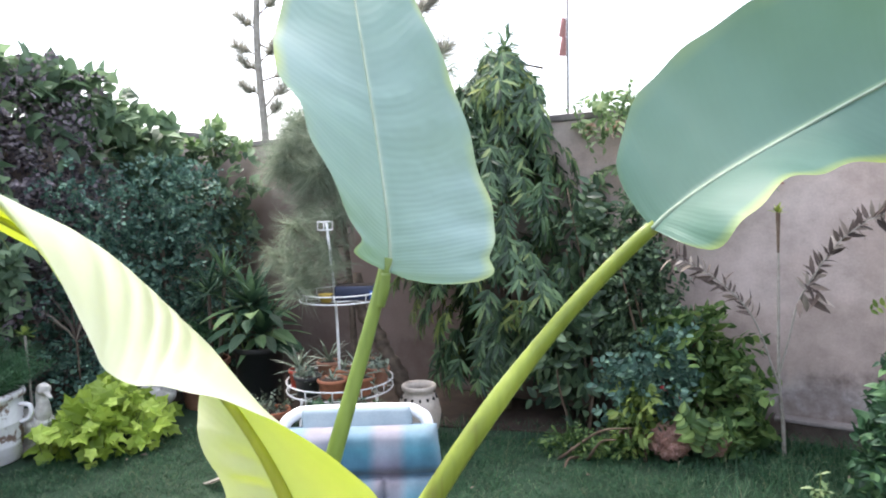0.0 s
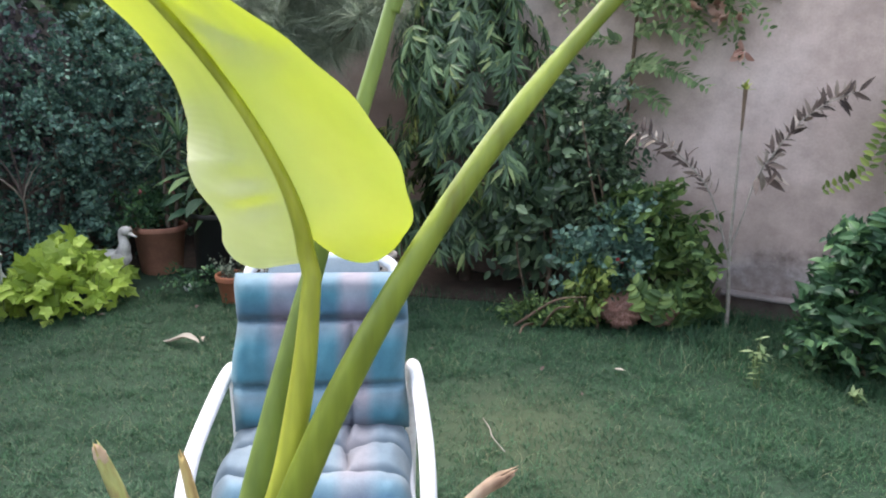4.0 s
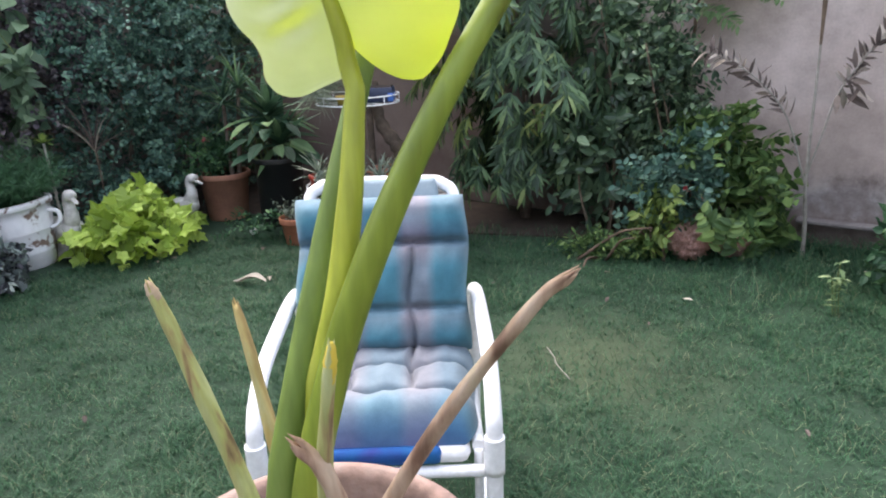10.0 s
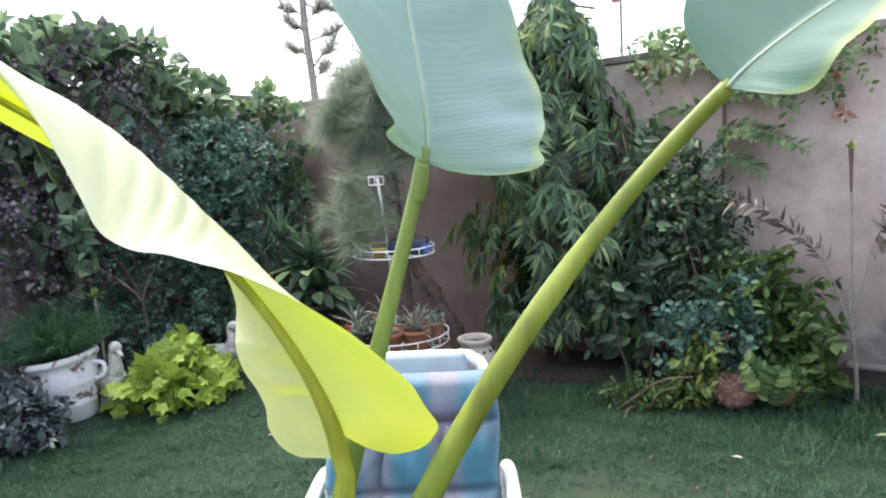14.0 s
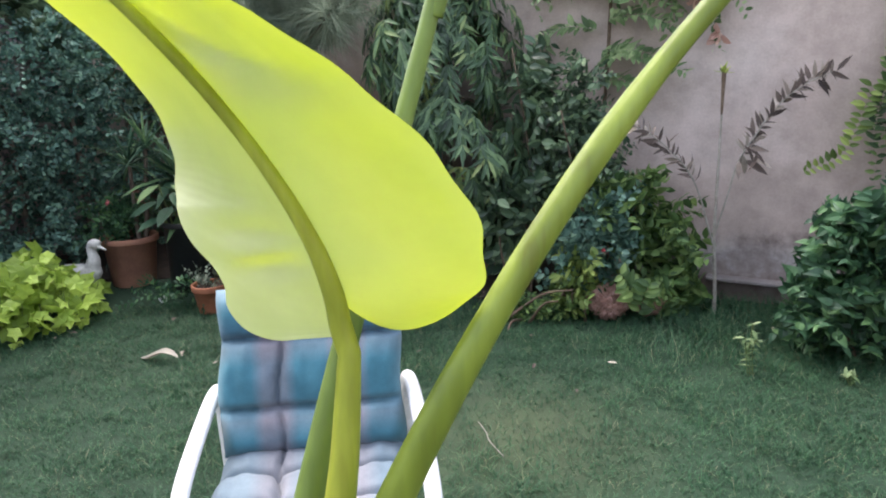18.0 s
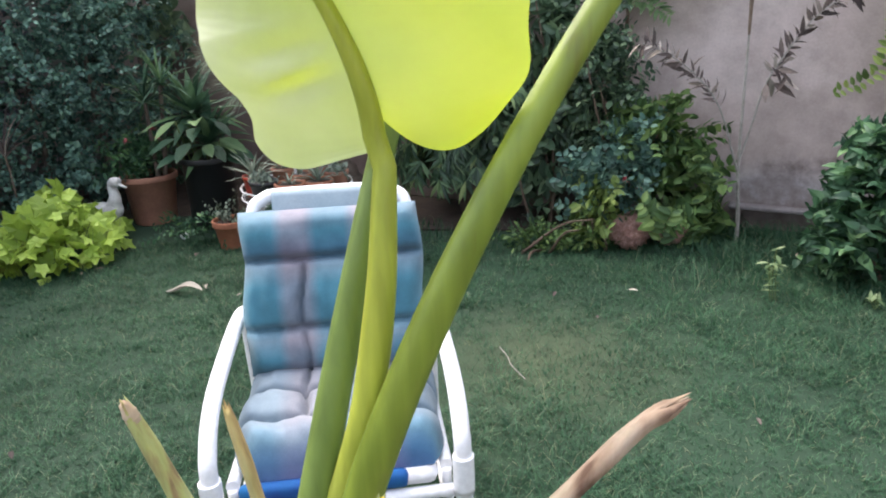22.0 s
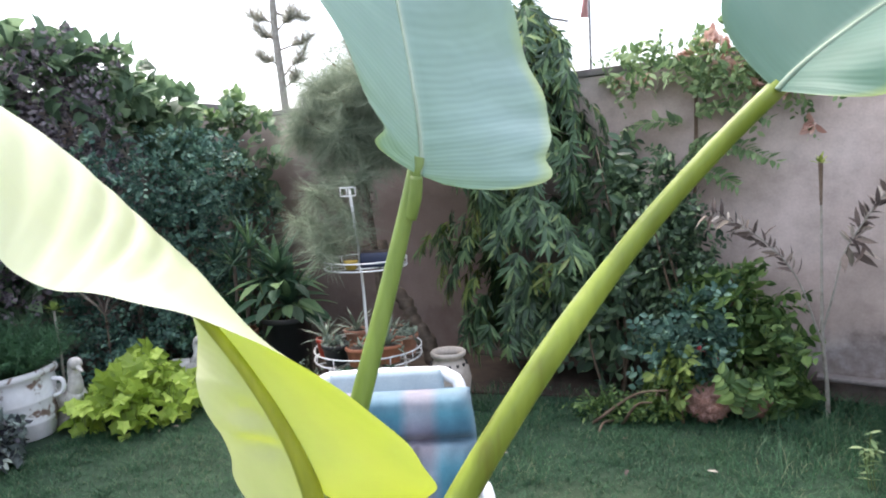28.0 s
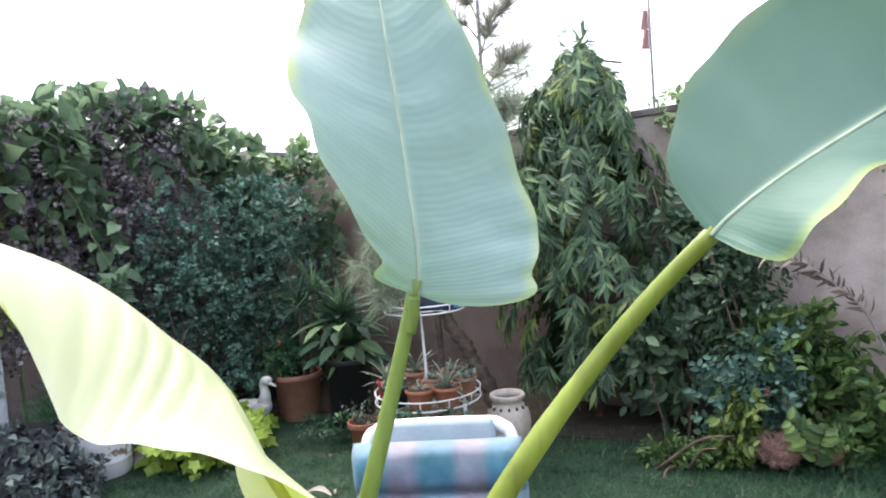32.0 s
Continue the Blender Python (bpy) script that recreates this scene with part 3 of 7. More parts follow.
LOBED = (arr((0, 0, 0), (-0.40, -0.02, 0.05), (-0.37, 0.30, 0.07), (-0.48, 0.55, 0.0), (-0.21, 0.66, 0.04), (0, 1.02, -0.12), (0.21, 0.66, 0.04), (0.48, 0.55, 0.0), (0.37, 0.30, 0.07), (0.40, -0.02, 0.05), (0, 0.36, -0.02)),
         np.array([(0, 10, 2, 1), (10, 4, 3, 2), (10, 6, 5, 4), (10, 8, 7, 6), (0, 9, 8, 10)]))


def strew(form, at, along, up, size, width=1.0):
    """Copies of a leaf form, joined: at, along, up (n, 3); size (n,)."""
    tv, tf = form
    y = unit(along)
    x = unit(np.cross(y, up))
    z = np.cross(x, y)
    s = np.asarray(size, float)[:, None, None]
    v = np.asarray(at)[:, None] + s * (tv[None, :, :1] * width * x[:, None] + tv[None, :, 1:2] * y[:, None] + tv[None, :, 2:] * z[:, None])
    f = tf[None] + (np.arange(len(at)) * len(tv))[:, None, None]
    return v.reshape(-1, 3), f.reshape(-1, tf.shape[1])


def rand_dirs(n):
    return unit(rng.normal(size=(n, 3)))


def around(blobs, n, deep=0.35):
    """Points in the outer shell of a cloud of ellipsoids, with the way out from the middle of each."""
    c = np.array([b[0] for b in blobs], float)
    r = np.array([b[1] for b in blobs], float)
    area = (r[:, 0] * r[:, 1] + r[:, 1] * r[:, 2] + r[:, 0] * r[:, 2])
    k = rng.choice(len(blobs), n, p=area / area.sum())
    d = rand_dirs(n)
    lump = np.array([noise.noise(Vector(q * 2.3)) for q in (c[k] + d * r[k])])
    rad = (1 - deep * rng.random(n) ** 1.6) * (1 + 0.28 * lump)
    p = c[k] + d * r[k] * rad[:, None]
    return p, unit(d / r[k])


def spray_frames(at, way, length, leaves, size, spread=0.9, droop=0.3, lift=0.2, pairs=True):
    """Leafy twigs: at each anchor a drooping axis; where its leaves sit along both sides, their way, face and size."""
    at, way = np.asarray(at), unit(way)
    m = len(at)
    s = (np.arange(leaves) + 0.6) / leaves
    ln = np.asarray(length) * (0.7 + 0.6 * rng.random(m))
    side = unit(np.cross(way, rand_dirs(m)))
    flip = np.where(np.arange(leaves) % 2 == 0, 1.0, -1.0) if pairs else np.zeros(leaves)
    p = at[:, None] + way[:, None] * (s[None, :, None] * ln[:, None, None]) + arr(0, 0, -1) * (droop * (s ** 2)[None, :, None] * ln[:, None, None])
    axis = unit(way[:, None] + arr(0, 0, -2 * droop) * s[None, :, None])
    leafway = unit(axis * (1 - 0.5 * spread) + side[:, None] * (flip[None, :, None] * spread) + 0.25 * rand_dirs(m * leaves).reshape(m, leaves, 3))
    up = unit(np.cross(side, way))[:, None] * 0.7 + arr(0, -0.15, lift + 0.5) + 0.35 * rand_dirs(m * leaves).reshape(m, leaves, 3)
    sz = np.asarray(size) * (0.65 + 0.6 * rng.random((m, leaves))) * (1 - 0.35 * s[None] ** 3)
    return p.reshape(-1, 3), leafway.reshape(-1, 3), up.reshape(-1, 3), sz.ravel()


def sprays(at, way, length, leaves, size, form, spread=0.9, droop=0.3, lift=0.2, width=1.0, pairs=True):
    return strew(form, *spray_frames(at, way, length, leaves, size, spread, droop, lift, pairs), width)


def twigs(at, way, length, radius=0.0025, droop=0.3):
    """Thin bare axes for the sprays, joined."""
    out = []
    for a, w in zip(at, unit(way)):
        s = np.linspace(0, 1, 4)
        out.append(tube(a + w * (s * length)[:, None] + arr(0, 0, -1) * (droop * s ** 2 * length)[:, None], np.linspace(radius, radius * 0.4, 4), 4, caps=False))
    return join(out)


def rosette(at, n, length, low, high, form=STRAP, width=1.0, spin=0.0, jitter=0.15):
    """Leaves from one heart, from outer lying to inner upright ones (degrees)."""
    k = np.arange(n)
    a = k * 2.39996 + spin + jitter * rng.normal(size=n)
    e = np.radians(low + (high - low) * (k / max(n - 1, 1)) + 6 * rng.normal(size=n))
    d = np.stack([np.cos(a) * np.cos(e), np.sin(a) * np.cos(e), np.sin(e)], 1)
    up = np.stack([-np.cos(a) * np.sin(e), -np.sin(a) * np.sin(e), np.cos(e)], 1)
    return strew(form, np.tile(np.asarray(at, float), (n, 1)) + 0.01 * d, d, up, length * (0.8 + 0.35 * rng.random(n)), width)


LEAF_DATA = {}


def leaf_parts(name, parent, form_name, form, at, along, up, size, mat, width=1.0):
    """Single leaves as parts that share one mesh; places are in the parent's own frame."""
    key = (form_name, mat.name, width)
    if key not in LEAF_DATA:
        me = bpy.data.meshes.new(name)
        tv, tf = form
        me.from_pydata([(x * width, y, z) for x, y, z in tv.tolist()], [], [tuple(f) for f in tf.tolist()])
        me.materials.append(mat)
        LEAF_DATA[key] = me
    y = unit(along)
    x = unit(np.cross(y, np.broadcast_to(up, y.shape)))
    z = np.cross(x, y)
    for p, a, b, c, s in zip(np.asarray(at, float), x, y, z, np.broadcast_to(size, (len(y),))):
        ob = new(name, LEAF_DATA[key])
        ob.parent = parent
        ob.matrix_local = Matrix(((a[0] * s, b[0] * s, c[0] * s, p[0]), (a[1] * s, b[1] * s, c[1] * s, p[1]), (a[2] * s, b[2] * s, c[2] * s, p[2]), (0, 0, 0, 1)))


def rosette_frame(at, n, low, high, spin=0.0):
    k = np.arange(n)
    a = k * 2.39996 + spin + 0.15 * rng.normal(size=n)
    e = np.radians(low + (high - low) * (k / max(n - 1, 1)) + 6 * rng.normal(size=n))
    d = np.stack([np.cos(a) * np.cos(e), np.sin(a) * np.cos(e), np.sin(e)], 1)
    up = np.stack([-np.cos(a) * np.sin(e), -np.sin(a) * np.sin(e), np.cos(e)], 1)
    return np.tile(np.asarray(at, float), (n, 1)) + 0.01 * d, d, up

# ---- the setting: lawn, boundary walls
NR, DR = arr(0.4226, 0.9063), 4.872       # boundary wall across the back, sloping nearer to the east
NL = arr(-0.927, 0.375)                   # boundary wall on the west
CORNER, EAST, SOUTH, WEST = arr(-2.82, 6.69), arr(5.20, 2.95), arr(1.84, -4.25), arr(-5.82, -0.73)


def on_wall(x, off=0.0):
    """The plan point of the back wall's face at that x, moved off its face into the garden."""
    return arr(x, (DR - NR[0] * x) / NR[1]) - NR * off


ground_half = 400.0
ground = put_mesh("ground", arr((-ground_half, -ground_half, 0), (ground_half, -ground_half, 0), (ground_half, ground_half, 0), (-ground_half, ground_half, 0)), np.array([(0, 1, 2, 3)]), M_LAWN, smooth=False)
tagged(ground, "green lawn with worn paler patches and soil", "lawn", kind="structure")


def wall(name, a, b, height, label):
    d = unit(b - a)
    ln = np.linalg.norm(b - a)
    yaw = math.degrees(math.atan2(d[1], d[0]))
    bm = box_bm(ln, 0.22, height, (ln / 2, 0.11, height / 2), 0.01)
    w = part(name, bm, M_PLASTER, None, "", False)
    w.matrix_world = pose(a[0], a[1], 0, 0, 0, yaw)
    tagged(w, label, "wall", kind="structure")
    part("coping", box_bm(ln, 0.25, 0.05, (ln / 2, 0.11, height + 0.027), 0.008), M_COPING, w, "grey cement coping", False)
    return w


wall("wall_north", EAST, CORNER, 2.07, "pinkish rendered garden wall with washed pale patches").matrix_world = pose(CORNER[0], CORNER[1], 0, 0, 0, math.degrees(math.atan2(*(EAST - CORNER)[::-1])))
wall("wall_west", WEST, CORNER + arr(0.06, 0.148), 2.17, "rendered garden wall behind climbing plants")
wall("wall_east", SOUTH, EAST, 2.07, "plain rendered garden wall").matrix_world = pose(EAST[0], EAST[1], 0, 0, 0, math.degrees(math.atan2(*(SOUTH - EAST)[::-1])))
wall("wall_south", WEST, SOUTH, 2.07, "plain rendered garden wall").matrix_world = pose(SOUTH[0], SOUTH[1], 0, 0, 0, math.degrees(math.atan2(*(WEST - SOUTH)[::-1])))

# low plinth ledge along the foot of the back wall
a, b = on_wall(1.80, 0.06), on_wall(2.75, 0.06)
ledge = part("plinth_ledge", box_bm(np.linalg.norm(b - a), 0.09, 0.025, (np.linalg.norm(b - a) / 2, 0.02, 0.150), 0.008), M_COPING, None, "", False)
ledge.matrix_world = pose(a[0], a[1], 0, 0, 0, math.degrees(math.atan2(*(b - a)[::-1])))
tagged(ledge, "low grey cement ledge along the wall foot", "ledge", kind="structure")

# bed of bare soil under the shrubs along the back wall
def bed(name, outline, z=0.012):
    bm = bmesh.new()
    top = [bm.verts.new((x, y, z + 0.02 * noise.noise(Vector((x * 3, y * 3, 0))))) for x, y in outline]
    low = [bm.verts.new((x, y, -0.02)) for x, y in outline]
    bm.faces.new(top)
    for i in range(len(top)):
        j = (i + 1) % len(top)
        bm.faces.new((low[i], low[j], top[j], top[i]))
    ob = part(name, bm, M_SOIL, None, "", False)
    return tagged(ob, "dark bare planting soil", "soil", kind="structure")


bed("flower_bed", [tuple(CORNER - NR * 0.05), tuple(on_wall(1.75, 0.05)), (1.55, 4.34), (1.0, 4.36), (0.3, 4.55), (-0.45, 4.62), (-1.3, 4.75), (-1.9, 5.1), (-2.5, 5.0), (-3.0, 4.35), (-3.3, 3.6), (-3.55, 3.2), (-4.05, 3.3)][::-1])

# ---- trees, shrubs and climbers along the walls
def shrub(name, label, category, base, crown_mesh, crown_mat, stems=(), stem_mat=M_TWIG, crown_label=""):
    """A plant: an empty at its base, woody stems and a crown of many leaves."""
    ob = thing(name, label, category, (base[0], base[1], 0))
    for line, r in stems:
        bar("stem", np.asarray(line) - arr(base[0], base[1], 0), r, stem_mat, ob, sides=7)
    v, f = crown_mesh
    put_mesh("crown", v - arr(base[0], base[1], 0), f, crown_mat, ob, crown_label, smooth=False)
    return ob


def ranked(line, out, gap, size, rise=0.25):
    """Leaves in opposite pairs along a stem, flat towards out: places, ways, faces and sizes."""
    line = np.asarray(line, float)
    far = np.append(0, np.cumsum(np.linalg.norm(np.diff(line, axis=0), axis=1)))
    k = np.repeat(np.arange(gap / 2, far[-1], gap), 2)
    n = len(k)
    at = np.stack([np.interp(k, far, line[:, i]) for i in range(3)], 1)
    d = unit(np.stack([np.interp(k + 0.02, far, line[:, i]) - np.interp(k - 0.02, far, line[:, i]) for i in range(3)], 1))
    side = unit(np.cross(d, out))
    flip = np.where(np.arange(n) % 2 == 0, 1.0, -1.0)[:, None]
    way = unit(side * flip - d * rise + np.asarray(out) * 0.35 + 0.38 * rand_dirs(n))
    up = unit(np.asarray(out) + arr(0, 0, 0.45) + 0.45 * rand_dirs(n))
    return at, way, up, size * (0.7 + 0.5 * rng.random(n)) * (1 - 0.45 * (k / far[-1]) ** 3)


# drooping mast tree in the middle of the back wall: fans of long leaves hang from every twig end
def mast_tree():
    base = arr(0.10, 5.02)
    prof_z = arr(0.10, 0.45, 0.9, 1.4, 1.85, 2.15, 2.4, 2.62)
    prof_r = arr(0.40, 0.50, 0.56, 0.50, 0.40, 0.25, 0.11, 0.03)

    def fans(m, low, high, leaves, size):
        z = low + (high - low) * rng.random(m) ** 0.95
        a = rng.random(m) * 2 * np.pi
        r = np.interp(z - 0.10, prof_z, prof_r) * (0.55 + 0.50 * rng.random(m) ** 0.7)
        r *= 1 + 0.22 * np.sin(3 * a + 5 * z) + 0.16 * np.sin(9 * z)
        p = np.stack([base[0] + r * np.cos(a), base[1] + r * np.sin(a), z + 0.06], 1)
        out = np.stack([np.cos(a), np.sin(a), np.zeros(m)], 1)
        axis = unit(out * 0.35 + arr(0, 0, -0.9) + 0.28 * rand_dirs(m))
        side = unit(np.cross(axis, out) + 0.25 * rand_dirs(m))
        tiers = 2
        n = m * tiers * leaves
        ang = np.tile(np.radians(np.linspace(-68, 68, leaves)), m * tiers) + 0.10 * rng.normal(size=n)
        step = np.tile(np.repeat(np.arange(tiers), leaves), m)
        grow = lambda q: np.repeat(q, tiers * leaves, 0)
        at = grow(p) + grow(axis) * (step * 0.085)[:, None] + 0.008 * rng.normal(size=(n, 3))
        way = unit(grow(axis) * np.cos(ang)[:, None] + grow(side) * np.sin(ang)[:, None] + grow(out) * 0.22 + arr(0, 0, -0.12))
        up = unit(grow(out) + arr(0, 0, 0.55) + 0.22 * rand_dirs(n))
        return strew(LANCE, at, way, up, size * (0.75 + 0.4 * rng.random(n)) * (1 - 0.2 * np.abs(np.sin(ang))), 1.15)
    crown = fans(560, 0.30, 2.50, 8, 0.150)
    young = fans(85, 0.30, 2.52, 7, 0.135)
    top = np.tile(arr(base[0], base[1], 2.46), (16, 1)) + arr(0.04, 0.04, 0.09) * rng.normal(size=(16, 3))
    tip = sprays(top, unit(rand_dirs(16) * 0.6 + arr(0, 0, 0.9)), 0.22, 9, 0.12, LANCE, spread=0.6, droop=0.5, width=0.9)
    limbs = [([(base[0], base[1], zz), (base[0] + 0.3 * math.cos(t), base[1] + 0.3 * math.sin(t), zz - 0.08)], 0.008) for zz, t in zip(np.linspace(0.6, 2.5, 14), np.arange(14) * 2.4)]
    tree = shrub("mast_tree", "mast tree with drooping fans of long dark green leaves", "tree", base, join([crown, tip]), F_ASHOKA,
          [(polyline([(base[0], base[1], 0), (base[0] + 0.02, base[1], 1.2), (base[0], base[1], 2.45)], 6), np.linspace(0.045, 0.012, 13))] + limbs, M_BARK)
    put_mesh("young_sprays", young[0] - arr(base[0], base[1], 0), young[1], F_ASHOKA_TIP, tree, "yellow green young leaves", smooth=False)


mast_tree()


def upright_shrub(name, label, base, blobs, n, leaves, size, form, mat, length=0.22, spread=0.9, droop=0.15, rise=0.5, width=1.0, canes=6, deep=0.45):
    p, out = around(blobs, n, deep)
    way = unit(out * 0.7 + arr(0, 0, rise) + 0.35 * rand_dirs(n))
    crown = sprays(p - way * length * 0.5, way, length, leaves, size, form, spread, droop, width=width)
    c = np.array([b[0] for b in blobs], float)
    stems = []
    for i in range(canes):
        t = c[i % len(c)] + arr(*(0.12 * rng.normal(size=3)))
        g = arr(base[0] + 0.06 * rng.normal(), base[1] + 0.06 * rng.normal(), 0)
        stems.append((polyline([g, (g + t) / 2 + arr(0.03 * rng.normal(), 0.03 * rng.normal(), 0.06), t], 5), np.linspace(0.010, 0.004, 11)))
    return shrub(name, label, "shrub", base, crown, mat, stems)


upright_shrub("citrus_shrub", "tall shrub with glossy oval dark green leaves", (0.66, 4.62),
              [((0.62, 4.66, 0.55), (0.30, 0.22, 0.45)), ((0.66, 4.68, 1.05), (0.24, 0.20, 0.42)), ((0.68, 4.72, 1.46), (0.10, 0.10, 0.24))], 200, 8, 0.105, OVAL, F_CITRUS, 0.24)
upright_shrub("curry_leaf_shrub", "tall thin shrub with feathery small dark leaves", (1.05, 4.50),
              [((0.99, 4.50, 0.82), (0.25, 0.16, 0.38)), ((0.94, 4.52, 1.30), (0.12, 0.10, 0.30))], 210, 13, 0.060, OVAL, F_CITRUS, 0.26, droop=0.35)
upright_shrub("pinnate_shrub", "bushy shrub with bright green pinnate leaves", (1.42, 4.36),
              [((1.40, 4.34, 0.32), (0.26, 0.18, 0.34)), ((1.28, 4.36, 0.66), (0.26, 0.18, 0.26)), ((1.50, 4.30, 0.18), (0.18, 0.14, 0.20))], 210, 11, 0.088, OVAL, F_PINNATE, 0.25, droop=0.4)
upright_shrub("rose_bush", "low rose bush with bluish green leaves", (0.98, 4.24),
              [((0.90, 4.25, 0.36), (0.20, 0.13, 0.20)), ((1.05, 4.24, 0.42), (0.20, 0.13, 0.18)), ((1.12, 4.28, 0.62), (0.16, 0.12, 0.16))], 190, 8, 0.060, OVAL, F_BLUE, 0.17, width=1.2)
upright_shrub("yellow_leaf_plant", "small plant with yellow green variegated leaves", (0.92, 4.16),
              [((0.90, 4.16, 0.24), (0.13, 0.10, 0.16))], 40, 8, 0.07, OVAL, F_FIG, 0.14, canes=4)
upright_shrub("low_seedlings", "low spreading seedlings at the lawn's edge", (0.62, 4.16),
              [((0.52, 4.15, 0.08), (0.20, 0.08, 0.09)), ((0.80, 4.12, 0.10), (0.16, 0.08, 0.12))], 90, 9, 0.04, OVAL, F_PINNATE, 0.12, canes=4)
upright_shrub("broadleaf_bush", "dense rounded bush with broad pointed green leaves", (2.24, 3.60),
              [((2.16, 3.62, 0.42), (0.26, 0.24, 0.34)), ((2.34, 3.52, 0.36), (0.24, 0.22, 0.32)), ((2.30, 3.62, 0.66), (0.24, 0.22, 0.24)), ((2.10, 3.60, 0.20), (0.20, 0.18, 0.20))], 460, 8, 0.074, HEART, F_BUSH, 0.17, rise=0.3, width=0.8)


def red_blooms(places, owner_name, label, mat, size, group):
    for x, y, z in places:
        ob = thing(owner_name, label, "flower", (x, y, z), group=group)
        v, f = rosette((0, 0, 0), 9, size, 10, 75, OVAL, 1.5)
        put_mesh("petals", v, f, mat, ob, smooth=False)
        bar("flower_stalk", polyline([(0.01, 0.01, -0.10), (0.004, 0.006, -0.05), (0, 0, 0)], 3), 0.002, M_GREEN_STEM, ob, sides=5)


red_blooms([(1.03, 4.10, 0.42), (1.12, 4.12, 0.36)], "rose", "single red rose bloom on its stalk", F_RED, 0.024, "roses")


# climber on the back wall: hanging ranks of small bright leaves, narrow at the top
def fig_climber():
    out = arr(-NR[0], -NR[1], 0)
    spot = lambda k, off, z: np.append(on_wall(k, off), z)

    def strand(points, gap, size, rise=0.35):
        return ranked(polyline([spot(*q) for q in points], 6), out, gap, size, rise)

    def mesh(frames, width=0.95):
        return strew(OVAL, *[np.concatenate(q) for q in zip(*frames)], width)
    deep = []
    for i in range(18):
        x0, z0 = 2.72 + 0.06 * rng.normal(), 1.98 - 0.5 * rng.random()
        ln = 0.45 + 0.5 * rng.random()
        x1 = 2.73 + (x0 - 2.72) * 1.3 + 0.05 * rng.normal()
        off = 0.05 + 0.10 * rng.random()
        deep.append(strand([(x0, off, z0), ((x0 + x1) / 2 + 0.02 * rng.normal(), off + 0.05, z0 - ln / 2), (x1, off + 0.02, max(z0 - ln, 0.72))], 0.044, 0.068, 0.5))
    for i in range(12):
        x0, z0 = 2.78 + 0.10 * rng.normal(), 1.35 - 0.25 * rng.random()
        deep.append(strand([(x0, 0.06, z0), (x0 + 0.05 * rng.normal(), 0.10, z0 - 0.25), (x0 + 0.08 * rng.normal(), 0.08, z0 - 0.5)], 0.046, 0.068, 0.5))
    bright = [strand(q, 0.033, 0.074) for q in (
        [(2.66, 0.16, 1.99), (2.675, 0.20, 1.6), (2.68, 0.22, 1.3), (2.67, 0.20, 0.98)],
        [(2.63, 0.14, 1.80), (2.61, 0.17, 1.5), (2.59, 0.17, 1.22)],
        [(2.74, 0.14, 1.72), (2.77, 0.17, 1.4), (2.82, 0.18, 1.15), (2.87, 0.17, 0.86)],
        [(2.70, 0.14, 1.62), (2.82, 0.19, 1.53), (2.92, 0.18, 1.36), (2.97, 0.17, 1.22)],
        [(2.80, 0.14, 1.22), (2.93, 0.16, 1.12), (3.02, 0.16, 1.02), (3.07, 0.15, 0.92)],
        [(2.50, 0.12, 1.36), (2.455, 0.14, 1.13), (2.40, 0.15, 0.97), (2.22, 0.14, 0.86)])]
    top = np.array([spot(2.64 + 0.05 * rng.normal(), 0.08, 1.90 + 0.16 * rng.random()) for _ in range(16)])
    cap = sprays(top, unit(rand_dirs(16) * 0.6 + arr(0, -0.4, 0.3)), 0.16, 9, 0.055, OVAL, 0.8, 0.3)
    b = on_wall(2.76, 0.08)
    stems = [(polyline([(b[0], b[1], 0), (b[0] + 0.03, b[1], 0.8), (b[0] - 0.02, b[1], 1.5), (b[0] - 0.08, b[1] + 0.03, 2.0)], 5), 0.007)]
    ob = shrub("wall_climber", "climber on the wall with hanging ranks of small bright green leaves", "climber", b, join([mesh(deep), cap]), F_BUSH_LIGHT, stems)
    v, f = mesh(bright)
    put_mesh("young_foliage", v - arr(b[0], b[1], 0), f, F_FIG, ob, "yellow green young strands", smooth=False)


fig_climber()


